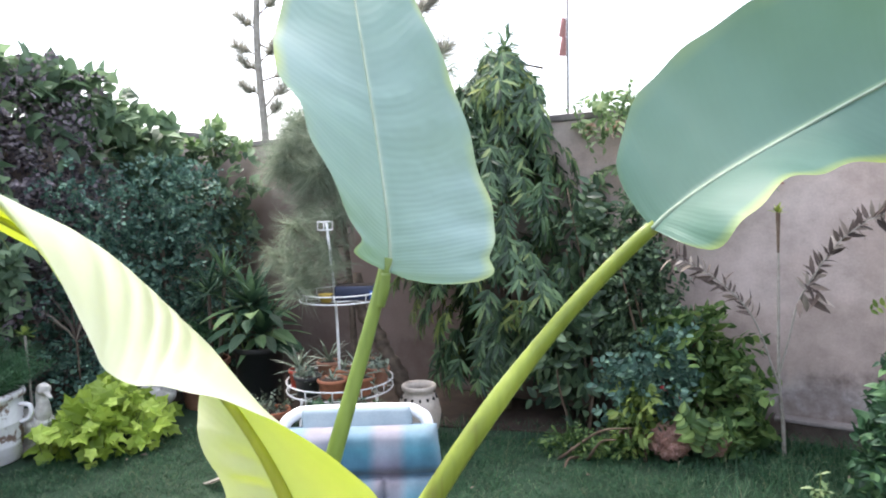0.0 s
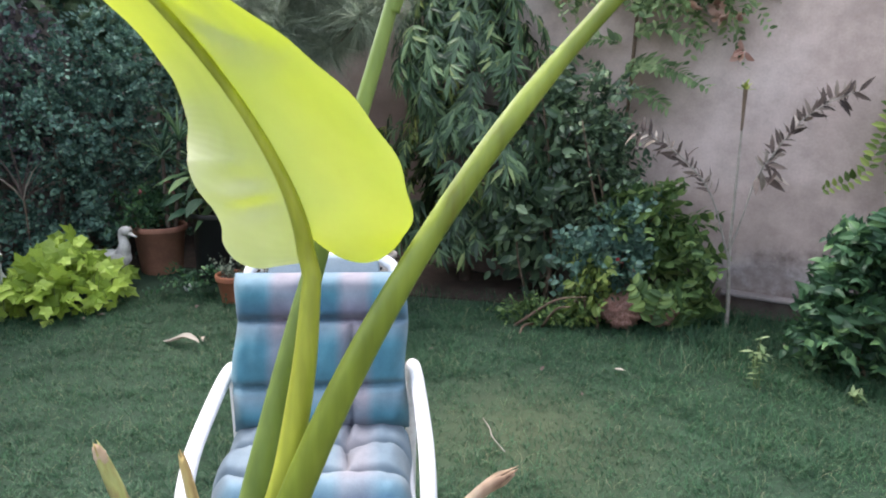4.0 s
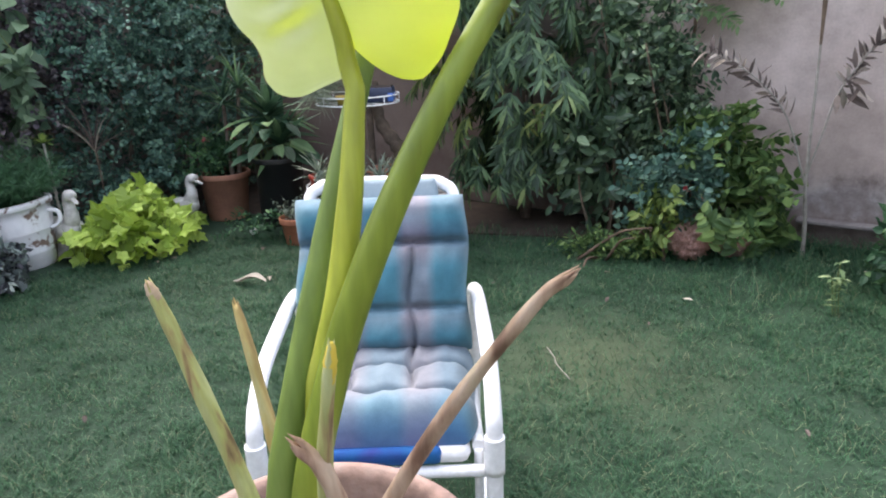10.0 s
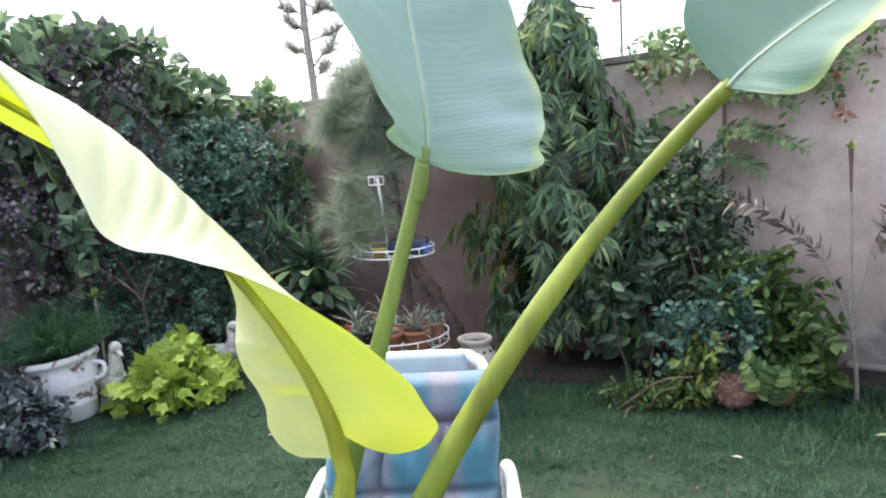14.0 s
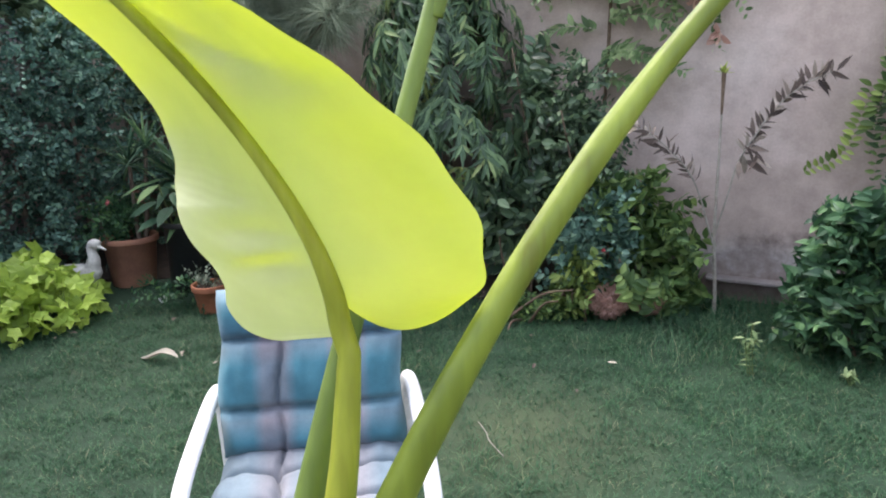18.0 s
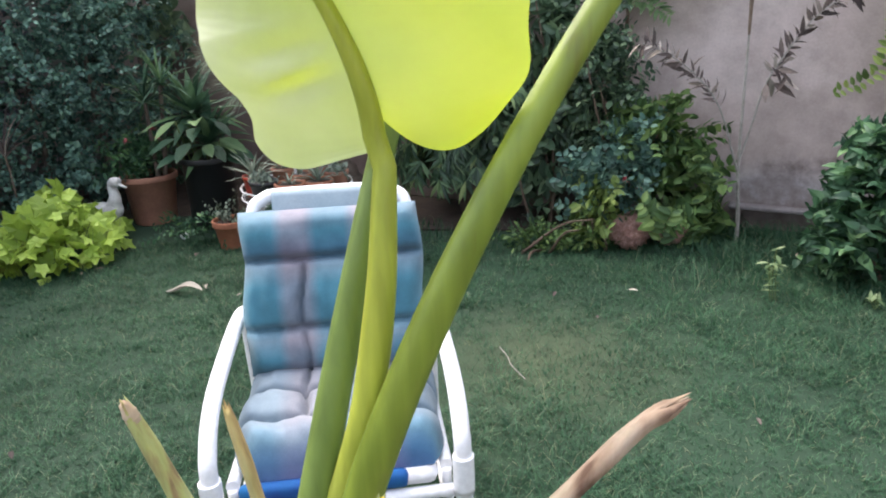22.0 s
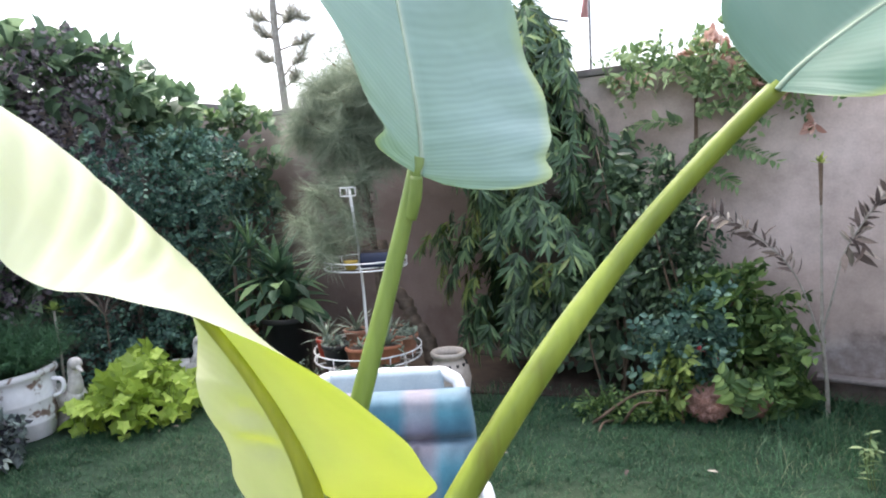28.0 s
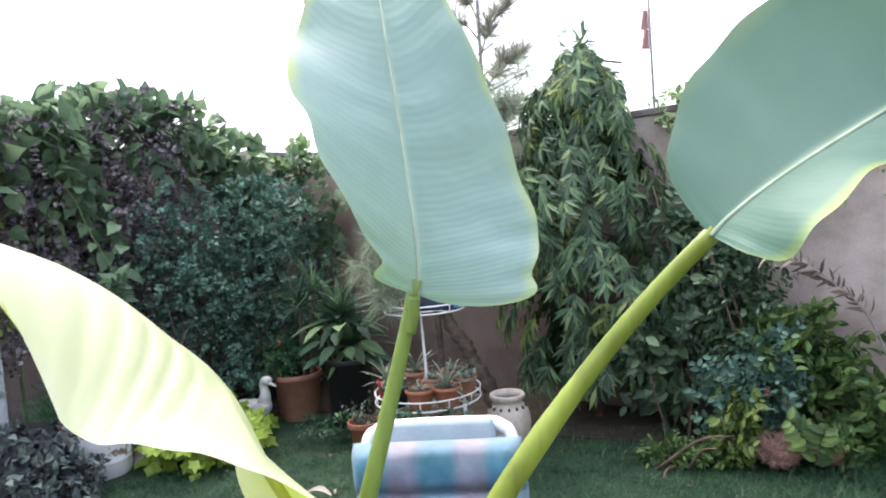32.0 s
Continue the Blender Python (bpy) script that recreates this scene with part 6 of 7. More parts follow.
# ---- the armchair
def armchair():
    ob = thing("garden_armchair", "white tubular garden armchair with faded check cushions", "chair", (-0.157, 1.63, 0), rz=9.3)

    def rod(name, pts, r, steps=6, label=""):
        return bar(name, polyline(pts, steps), r, M_WHITE_PLASTIC, ob, label, 14)
    for s in (-1, 1):
        x = 0.284 * s
        rod("armrest", [(x * 0.97, 0.50, 0.50), (x * 0.97, 0.475, 0.568), (x, 0.40, 0.575), (x * 1.02, 0.20, 0.555), (x * 1.03, 0.04, 0.525), (x * 1.03, -0.06, 0.46), (x * 1.03, -0.085, 0.36), (x * 1.03, -0.085, 0.0)], 0.021, 8)
        rod("joint_sleeve", [(x * 1.03, -0.085, 0.30), (x * 1.03, -0.085, 0.38), (x * 1.03, -0.085, 0.40)], 0.026)
        rod("back_leg", [(x * 0.97, 0.475, 0.568), (x * 0.97, 0.50, 0.35), (x * 0.97, 0.53, 0.0)], 0.018)
        rod("base_rail", [(x * 1.03, -0.085, 0.03), (x, 0.2, 0.025), (x * 0.97, 0.53, 0.03)], 0.016)
        rod("front_post", [(x * 0.90, -0.045, 0.0), (x * 0.90, -0.045, 0.2), (x * 0.90, -0.045, 0.34)], 0.012)
        rod("seat_rail", [(x * 0.90, -0.04, 0.345), (x * 0.90, 0.2, 0.33), (x * 0.90, 0.36, 0.33)], 0.016)
    rod("front_rail", [(-0.29, -0.075, 0.298), (0, -0.075, 0.298), (0.29, -0.075, 0.298)], 0.016, 4)
    rod("rear_rail", [(-0.27, 0.51, 0.25), (0, 0.51, 0.25), (0.27, 0.51, 0.25)], 0.014, 4)
    rod("back_frame", [(-0.222, 0.33, 0.33), (-0.222, 0.42, 0.60), (-0.225, 0.515, 0.84), (-0.19, 0.54, 0.895), (-0.12, 0.545, 0.905), (0.12, 0.545, 0.905), (0.19, 0.54, 0.895), (0.225, 0.515, 0.84), (0.222, 0.42, 0.60), (0.222, 0.33, 0.33)], 0.019, 8)

    def cloth(name, w, ln, thick, rows, cols, mat, edge, label, narrow=0.0):
        """A tufted pad: x across, y along, z out of the seat."""
        nx, ny = 72, 72
        x, y = np.linspace(-w, w, nx), np.linspace(0, ln, ny)
        X, Y = np.meshgrid(x, y)
        ex = np.clip((w - np.abs(X)) / edge, 0, 1)
        ey = np.clip(np.minimum(Y, ln - Y) / edge, 0, 1)
        puff = np.sqrt(1 - (1 - ex) ** 2) * np.sqrt(1 - (1 - ey) ** 2)
        dent = np.zeros_like(X)
        for r0, half in rows:
            dent = np.maximum(dent, np.exp(-((Y - r0) / half) ** 2))
        for c0, y0, y1 in cols:
            inside = np.clip((Y - y0) / 0.02, 0, 1) * np.clip((y1 - Y) / 0.02, 0, 1)
            bow = 0.008 * np.sin((Y - y0) / max(y1 - y0, 0.01) * 9.0)
            dent = np.maximum(dent, 0.9 * inside * np.exp(-((X - c0 - bow) / 0.007) ** 2))
        wr = np.array([noise.noise(Vector((p * 16, q * 9, 3.1))) for p, q in zip(X.ravel(), Y.ravel())]).reshape(X.shape)
        swell = np.zeros_like(X) + 1.0
        cuts = [0.0] + [r0 for r0, _ in rows] + [ln]
        for a0, a1 in zip(cuts[:-1], cuts[1:]):
            s = np.clip((Y - a0) / (a1 - a0), 0, 1)
            swell = np.where((Y >= a0) & (Y <= a1), 0.80 + 0.25 * np.sqrt(np.clip(np.sin(np.pi * s), 0, 1)), swell)
        bays = sorted([-w] + [c0 for c0, _, _ in cols] + [w])
        low_y, high_y = (min(c[1] for c in cols), max(c[2] for c in cols)) if cols else (9.0, 9.0)
        for a0, a1 in zip(bays[:-1], bays[1:]):
            s = np.clip((X - a0) / (a1 - a0), 0, 1)
            here = (X >= a0) & (X <= a1) & (Y > low_y) & (Y < high_y)
            swell = np.where(here, swell * (0.85 + 0.18 * np.sqrt(np.clip(np.sin(np.pi * s), 0, 1))), swell)
        fold = np.array([noise.noise(Vector((p * 38 + 5 * q, q * 14, 7.7))) for p, q in zip(X.ravel(), Y.ravel())]).reshape(X.shape)
        Z = thick * puff * (swell - 0.26 * dent + 0.15 * wr + 0.11 * fold * (0.4 + dent))
        Xs = X * (1 - narrow * np.clip(1 - Y / 0.13, 0, 1) ** 2)
        sway = 0.006 * np.sin(Y * 21.0 + 1.0) * np.abs(X) / w
        top = np.stack([Xs + sway, Y, Z], -1).reshape(-1, 3)
        low = np.stack([Xs + sway, Y, -0.3 * thick * puff], -1).reshape(-1, 3)
        i, j = np.meshgrid(np.arange(ny - 1), np.arange(nx - 1), indexing="ij")
        q = np.stack([i * nx + j, i * nx + j + 1, (i + 1) * nx + j + 1, (i + 1) * nx + j], -1).reshape(-1, 4)
        return put_mesh(name, np.vstack([top, low]), np.vstack([q, q[:, ::-1] + nx * ny]), mat, ob, label)
    back = cloth("back_cushion", 0.256, 0.47, 0.105, [(0.135, 0.009), (0.325, 0.010)], [(-0.085, 0.0, 0.325), (0.085, 0.0, 0.325)], M_PLAID_BACK, 0.05, "tufted back cushion in faded blue and mauve check")
    back.matrix_local = pose(0, 0.335, 0.43, 69, 0, 0)
    seat = cloth("seat_cushion", 0.262, 0.40, 0.10, [(0.125, 0.009), (0.255, 0.008)], [(-0.085, 0.125, 0.40), (0.085, 0.125, 0.40)], M_PLAID_SEAT, 0.06, "tufted seat cushion in faded grey and blue check", 0.16)
    seat.matrix_local = pose(0, -0.055, 0.362, 2, 0, 0)
    part("seat_sling", box_bm(0.47, 0.42, 0.05, (0.0, 0.137, 0.336), 0.024), M_WHITE_PLASTIC, ob, "white cloth sling under the seat cushion")
    part("blue_panel", box_bm(0.40, 0.034, 0.048, (-0.038, -0.066, 0.342), 0.016), M_BLUE_CLOTH, ob, "deep blue cloth panel")
    a = np.linspace(-0.5, 0.5, 11)
    band = cloth("head_band", 0.17, 0.10, 0.018, [], [], M_BAND_CLOTH, 0.02, "pale blue cloth band over the back frame")
    band.matrix_local = pose(0, 0.50, 0.825, 68, 0, 0)
    sling = part("back_sling", box_bm(0.43, 0.012, 0.50, (0, 0, 0), 0.004), M_BAND_CLOTH, ob)
    sling.matrix_local = pose(0, 0.44, 0.63, -21, 0, 0)


armchair()

# ---- the potted plant close to the camera
def smooth_at(knots, values, u):
    k, v = np.asarray(knots, float), np.asarray(values, float)
    m = np.gradient(v, k)
    i = np.clip(np.searchsorted(k, u) - 1, 0, len(k) - 2)
    h = k[i + 1] - k[i]
    s = (u - k[i]) / h
    return (2 * s ** 3 - 3 * s ** 2 + 1) * v[i] + (s ** 3 - 2 * s ** 2 + s) * h * m[i] + (3 * s ** 2 - 2 * s ** 3) * v[i + 1] + (s ** 3 - s ** 2) * h * m[i + 1]


POT = arr(0.10, 0.54, 0.716)
plant = thing("bird_of_paradise_plant", "potted bird of paradise with three broad leaves and cut stalks", "plant", tuple(POT))


def sheet(name, grid, mat, label):
    """A leaf from a grid of points: rows along, columns across."""
    nv, nu, _ = grid.shape
    i, j = np.meshgrid(np.arange(nv - 1), np.arange(nu - 1), indexing="ij")
    f = np.stack([i * nu + j, i * nu + j + 1, (i + 1) * nu + j + 1, (i + 1) * nu + j], -1).reshape(-1, 4)
    uv = np.stack(np.meshgrid(np.linspace(0, 1, nu), np.linspace(0, 1, nv)), -1).reshape(-1, 2)
    return put_mesh(name, grid.reshape(-1, 3) - POT, f, mat, plant, label, uv=uv)


def winged(mid, left, right, turn_l, turn_r, reach, name, mat, label, ruffle=0.002, ribs=30):
    """A leaf by its midrib, and on each side the half width and the turn of the blade about the midrib."""
    u = np.linspace(0, 1, 90)
    line = bezier(mid, u * reach)
    t = unit(np.gradient(line, axis=0))
    x = unit(np.stack([-t[:, 2], 0 * u, t[:, 0]], 1))
    nrm = np.cross(x, t)
    knots = [0, 0.08, 0.2, 0.4, 0.7, 1.0, (1 + reach) / 2, reach]
    cols = []
    for s, w, turn in ((1, left, turn_l), (-1, right, turn_r)):
        ww = np.maximum(smooth_at(knots, list(w) + [w[-1] * 0.72, 0.0], u * reach), 0)
        th = smooth_at([0, 0.5, 1.0, reach], list(turn) + [turn[-1]], u * reach)
        way = s * x * np.cos(th)[:, None] + nrm * np.sin(th)[:, None]
        cols.append((ww, way))
    half = np.linspace(0, 1, 15)
    rows = []
    for (ww, way), side in zip(cols, (-1, 1)):
        k = half[1:] if side > 0 else half[::-1]
        out = np.cross(way, t)
        wave = ruffle * np.sin(u * reach * ribs)[:, None] * (k ** 2)[None]
        cup = 0.10 * ww[:, None] * (k * (1 - k))[None]
        rows.append(line[:, None] + way[:, None] * (ww[:, None] * k[None])[..., None] + out[:, None] * (wave + cup)[..., None])
    grid = np.concatenate(rows, 1)
    sheet(name, grid, mat, label)
    return line


def ribbed(name, line, r0, r1, mat, label=""):
    bar(name, line - POT, np.linspace(r0, r1, len(line)), mat, plant, label, 12)


# leaf seen from below: midrib, outer edge away from the camera, inner edge rolled towards it
MA = [(0.146, 0.567, 1.334), (0.147, 0.551, 1.399), (0.094, 0.557, 1.475), (0.024, 0.542, 1.541), (-0.018, 0.453, 1.588)]
LA = [(0.052, 0.586, 1.350), (0.011, 0.675, 1.370), (0.031, 0.698, 1.412), (0.038, 0.674, 1.457), (0.001, 0.601, 1.509), (-0.093, 0.494, 1.597)]
RA = [(0.195, 0.594, 1.332), (0.244, 0.508, 1.367), (0.232, 0.453, 1.450), (0.156, 0.430, 1.495), (0.114, 0.443, 1.476), (0.118, 0.441, 1.484), (0.074, 0.391, 1.585)]
KA = [(0.140, 0.540, 1.458), (0.088, 0.545, 1.469), (0.100, 0.515, 1.514), (0.053, 0.468, 1.546), (0.059, 0.367, 1.623)]
v = np.linspace(0, 1.0, 220)
m_line, l_line, r_line = bezier(MA, v), bezier(LA, v), bezier(RA, v)
foot = [(0.147, 0.567, 1.330), (0.124, 0.584, 1.322), (0.100, 0.602, 1.314), (0.079, 0.617, 1.315), (0.066, 0.627, 1.325), (0.065, 0.628, 1.338), (0.059, 0.632, 1.348), (0.046, 0.642, 1.357), (0.036, 0.650, 1.362)]
lobe = np.stack([smooth_at([0, 0.025, 0.05, 0.075, 0.10, 0.125, 0.15, 0.20, 0.24], [q[i] for q in foot], np.clip(v, 0, 0.24)) for i in range(3)], 1)
blend = np.clip((v - 0.17) / 0.06, 0, 1)[:, None]
l_line = lobe * (1 - blend) + l_line * blend
outward = unit(l_line - m_line + 1e-6)
l_line = l_line + outward * (0.0022 * np.sin(v * 46) * np.clip((v - 0.14) * 12, 0, 1))[:, None]
r_line = r_line + unit(r_line - m_line) * (0.0014 * np.sin(v * 52 + 1))[:, None] + arr(-0.009, 0, -0.007) * np.exp(-(v / 0.035) ** 2)[:, None]
ridge = bezier(KA, np.clip((v - 0.45) / 0.55, 0, 1))
mix = np.clip((v - 0.40) / 0.2, 0, 1)[:, None]
mix = mix * mix * (3 - 2 * mix)
ridge = ridge * mix + (0.5 * (m_line + r_line)) * (1 - mix)
late = np.clip((v - 0.76) / 0.24, 0, 1)
ridge[:, 2] -= 0.016 * late ** 2 * (3 - 2 * late)
roll = np.clip((v - 0.55) / 0.4, 0, 1)
ridge = ridge + arr(0.004, 0.0055, 0.003) * (roll ** 2 * (3 - 2 * roll) * (1 - np.clip((v - 0.84) / 0.16, 0, 1)))[:, None]
wide = np.clip((v - 0.42) / 0.4, 0, 1)
wide = wide * wide * (3 - 2 * wide)
wide *= 1 - 0.65 * np.clip((v - 0.84) / 0.16, 0, 1)
r_line = r_line + unit(r_line - ridge) * (0.033 * wide)[:, None]
k = np.linspace(0, 1, 17)
left_half = l_line[:, None] * (1 - k)[None, :, None] + m_line[:, None] * k[None, :, None]
left_half[..., 1] += 0.012 * np.sin(k * np.pi)[None] * np.sin(v * np.pi)[:, None]
dimple = 0.0035 * np.exp(-((v - 0.17) / 0.045) ** 2) * np.cos((v - 0.17) * 95)
left_half[..., 1] -= dimple[:, None] * (np.sin(k * np.pi) ** 2)[None]
kk = k[1:]
c0, c1, c2 = (2 * (kk - 0.5) * (kk - 1)), (-4 * kk * (kk - 1)), (2 * kk * (kk - 0.5))
m_right = bezier(MA, v + 0.07 * (1 - v) ** 8)
right_half = m_right[:, None] * c0[None, :, None] + ridge[:, None] * c1[None, :, None] + r_line[:, None] * c2[None, :, None]
veins = np.clip((v - 0.58) / 0.1, 0, 1) * (np.abs(np.sin(v * 62 + 0.8 * np.sin(v * 17))) ** 3 - 0.4)
right_half[..., 2] -= 0.0020 * veins[:, None] * np.sin(np.clip((kk - 0.35) / 0.65, 0, 1) * np.pi)[None]
grid = np.concatenate([left_half, right_half], 1)
# beyond the last row the blade narrows to its tip
onward = arr(-0.230, -0.019, 0.055)
tip = m_line[-1] + onward * 1.3
ext = []
for s in np.linspace(0.08, 1, 12):
    row = grid[-1] + onward * s
    row[17:, 2] -= 0.02 * s * np.sin(np.linspace(0, np.pi, 16))
    ext.append(row * (1 - s ** 3) + tip * s ** 3)
grid = np.concatenate([grid, np.stack(ext)], 0)
sheet("young_leaf", grid, B_LIME, "bright lime young leaf, light shining through")
ribbed("young_midrib", bezier(MA, np.linspace(0, 1.0, 40)) + arr(0, -0.002, -0.002), 0.0046, 0.0016, M_YOUNG, "thick yellow green midrib")

MB = [(0.203, 0.615, 1.515), (0.210, 0.615, 1.525), (0.191, 0.650, 1.610), (0.157, 0.727, 1.741)]
line_b = winged(MB, [0.004, 0.043, 0.041, 0.085, 0.087, 0.059], [0.002, 0.069, 0.079, 0.097, 0.084, 0.054], [-1.19, -1.33, -0.53], [0.245, 0.76, 0.446], 1.35, "upright_leaf", B_BLUE, "bluish green mature leaf with ribbed blade")
ribbed("upright_midrib", line_b + arr(0, -0.001, 0), 0.0017, 0.0004, M_RIB, "pale midrib")
MC = [(0.381, 0.571, 1.545), (0.394, 0.567, 1.564), (0.460, 0.571, 1.601), (0.532, 0.568, 1.639)]
line_c = winged(MC, [0.0, 0.035, 0.058, 0.084, 0.088, 0.070], [0.0, 0.039, 0.074, 0.075, 0.046, 0.05], [0.487, 0.53, 0.084], [-1.142, -1.374, -0.1], 1.4, "leaning_leaf", B_TEAL, "bluish green mature leaf on a leaning stalk")
ribbed("leaning_midrib", line_c + arr(0, -0.001, 0), 0.0017, 0.0004, M_RIB, "pale midrib")

stalk_c = np.vstack([polyline([(0.082, 0.541, 0.93), (0.098, 0.539, 1.02), (0.1125, 0.537, 1.085), (0.1325, 0.538, 1.153)], 8)[:-1], bezier([(0.1325, 0.538, 1.153), (0.185, 0.531, 1.299), (0.249, 0.552, 1.399), (0.309, 0.600, 1.475), (0.384, 0.575, 1.548)], np.linspace(0, 1, 40))])
r_c = np.interp(np.linspace(0, 1, len(stalk_c)), [0, 0.2, 0.4, 0.62, 0.72, 0.77, 0.80, 0.83, 1], [0.0135, 0.0125, 0.0110, 0.0077, 0.0071, 0.0070, 0.0064, 0.0057, 0.0046])
bar("leaning_stalk", stalk_c - POT, r_c, M_PETIOLE, plant, "yellow green leaning leaf stalk with a swollen joint", 16)
stalk_b = np.vstack([polyline([(0.066, 0.545, 0.93), (0.074, 0.546, 1.0), (0.082, 0.548, 1.058)], 8)[:-1], bezier([(0.082, 0.548, 1.059), (0.113, 0.564, 1.198), (0.140, 0.597, 1.326), (0.180, 0.613, 1.433), (0.203, 0.615, 1.525)], np.linspace(0, 1, 40))])
bar("upright_stalk", stalk_b - POT, np.interp(np.linspace(0, 1, len(stalk_b)), [0, 0.3, 0.7, 1], [0.0150, 0.0118, 0.0066, 0.0042]), M_PETIOLE_DARK, plant, "darker green upright leaf stalk", 14)
stalk_a = polyline([(0.080, 0.562, 0.93), (0.101, 0.559, 1.085), (0.121, 0.552, 1.15), (0.134, 0.549, 1.195), (0.1455, 0.553, 1.26), (0.1505, 0.562, 1.322)], 10)
stalk_a = np.vstack([stalk_a, bezier(MA, np.linspace(0.02, 0.34, 12)) + arr(0, -0.001, -0.001)])
bar("young_stalk", stalk_a - POT, np.interp(np.linspace(0, 1, len(stalk_a)), [0, 0.6, 0.8, 0.88, 1], [0.0105, 0.0085, 0.0062, 0.0052, 0.0034]), M_YOUNG, plant, "leaf stalk of the young leaf", 14)
collar = polyline([(0.1965, 0.613, 1.490), (0.2000, 0.613, 1.502), (0.2020, 0.613, 1.514)], 6)
bar("leaf_collar", collar - POT, np.interp(np.linspace(0, 1, len(collar)), [0, 0.5, 1], [0.0041, 0.0045, 0.0039]), M_PETIOLE_DARK, plant, "", 12)


def stub(pts, r, mat, label, jag=0.012, tip_mat=None, tip_label=""):
    """A cut, shrunken leaf stalk: flattened and grooved, with a torn end."""
    line = polyline(pts, 12)
    n, sides = len(line), 18
    s = np.linspace(0, 1, n)
    rr = np.interp(s, [0, 0.4, 0.8, 0.93, 1], [r * 1.15, r, r * 0.74, r * 0.70, r * 0.34]) * (1 + 0.05 * np.sin(s * 23 + 40 * pts[0][0]))
    vv, ff = tube(line, rr, sides, 0.66, caps=False)
    a = np.arange(sides) * 2 * np.pi / sides
    axis = unit(np.gradient(line, axis=0))
    rows = vv.reshape(n, sides, 3)
    groove = 0.32 * np.exp(-((a - 4.7) / 0.55) ** 2) + 0.05 * np.sin(a * 5 + pts[0][0] * 90)
    rows = rows + (line[:, None] - rows) * (groove[None] + 0.06 * np.sin(a * 3 + 1)[None] * np.sin(s * 9)[:, None])[..., None]
    torn = np.abs(np.sin(a * 1.5 + pts[0][1] * 50)) + 0.45 * np.sin(a * 4 + pts[0][0] * 70)
    rows = rows + axis[:, None] * (np.clip((s - 0.86) / 0.14, 0, 1)[:, None] * torn[None] * jag)[..., None]
    inner = rows[-1] + (line[-1] - rows[-1]) * 0.45 - axis[-1] * 0.012
    v2 = np.vstack([rows.reshape(-1, 3), inner, (line[-1] - axis[-1] * 0.016)[None]])
    k = np.arange(sides)
    j1 = (k + 1) % sides
    ff = np.vstack([ff, np.stack([(n - 1) * sides + k, (n - 1) * sides + j1, n * sides + j1, n * sides + k], 1)])
    ob = put_mesh("cut_stalk", v2 - POT, ff, mat, plant, label)
    if tip_mat is not None:
        c = polyline([line[-5], line[-3], line[-1] + axis[-1] * jag * 0.9], 5)
        bar("stalk_tip", c - POT, np.interp(np.linspace(0, 1, len(c)), [0, 0.5, 0.85, 1], [r * 0.52, r * 0.66, r * 0.48, r * 0.15]) * (1 + 0.12 * np.sin(np.arange(len(c)) * 2.3)), tip_mat, ob, tip_label, 11, 0.7)


stub([(0.062, 0.552, 0.94), (0.047, 0.556, 1.02), (0.022, 0.556, 1.11), (0.008, 0.553, 1.162), (-0.002, 0.552, 1.192)], 0.0084, M_STUB, "dried cut stalk, half green", 0.006, M_STUB_DRY, "brown withered tip")
stub([(0.068, 0.575, 0.94), (0.060, 0.588, 1.02), (0.044, 0.60, 1.10), (0.032, 0.605, 1.156)], 0.0078, M_STUB_STRAW, "short straw coloured cut stalk", 0.006)
stub([(0.125, 0.530, 0.97), (0.170, 0.515, 1.065), (0.213, 0.505, 1.141), (0.246, 0.497, 1.191), (0.266, 0.492, 1.219), (0.278, 0.489, 1.230)], 0.0084, M_STUB_DRY, "withered brown leaning stalk", 0.008)
stub([(0.128, 0.50, 0.94), (0.131, 0.493, 1.03), (0.139, 0.484, 1.12), (0.151, 0.475, 1.190)], 0.0088, M_STUB, "cut stalk with a yellow end", 0.005, M_WOUND, "yellow wound")
stub([(0.146, 0.492, 0.94), (0.147, 0.486, 1.05), (0.143, 0.479, 1.096), (0.136, 0.474, 1.117), (0.128, 0.469, 1.130)], 0.0078, M_STUB_DRY, "short dry crooked stump", 0.008)

lathe("pot_body", [(0.001, 0), (0.088, 0), (0.094, 0.006), (0.116, 0.20), (0.126, 0.204), (0.134, 0.212), (0.135, 0.252), (0.131, 0.259), (0.122, 0.260), (0.117, 0.252), (0.112, 0.22), (0.110, 0.20)], M_CLAY_PALE, plant, "wide limed terracotta pot", 64, 0.004)
lathe("pot_soil", [(0.001, 0.222), (0.06, 0.220), (0.113, 0.212)], M_SOIL, plant)

pier = part("brick_pier", box_bm(0.26, 0.26, 0.716, (0, 0, 0.358), 0.01), M_PLASTER, None, "", False)
pier.matrix_world = pose(POT[0], POT[1], 0)
tagged(pier, "plain rendered pier that carries the flower pot", "pier", kind="structure")

# ---- far beyond the wall: flag mast
mast = thing("flag_mast", "thin distant mast with a faded red and white flag", "mast", (2.5, 42.0, 0))
bar("mast_pole", arr((0, 0, 0), (0, 0, 9), (0, 0, 14)), 0.075, M_MAST, mast, sides=8)
fg = []
for i in range(2):
    x, z = np.meshgrid(np.linspace(0, 1, 9), np.linspace(0, 1, 9))
    vv = np.stack([-0.08 - 0.45 * x * (1 - 0.4 * z), 0.08 * np.sin(5 * x + 2 * z), 9.6 + 1.1 * i + 1.1 * z], -1).reshape(-1, 3)
    ii, jj = np.meshgrid(np.arange(8), np.arange(8), indexing="ij")
    ff = np.stack([ii * 9 + jj, ii * 9 + jj + 1, (ii + 1) * 9 + jj + 1, (ii + 1) * 9 + jj], -1).reshape(-1, 4)
    put_mesh("flag_cloth", vv, ff, M_FADED_FLAG, mast)

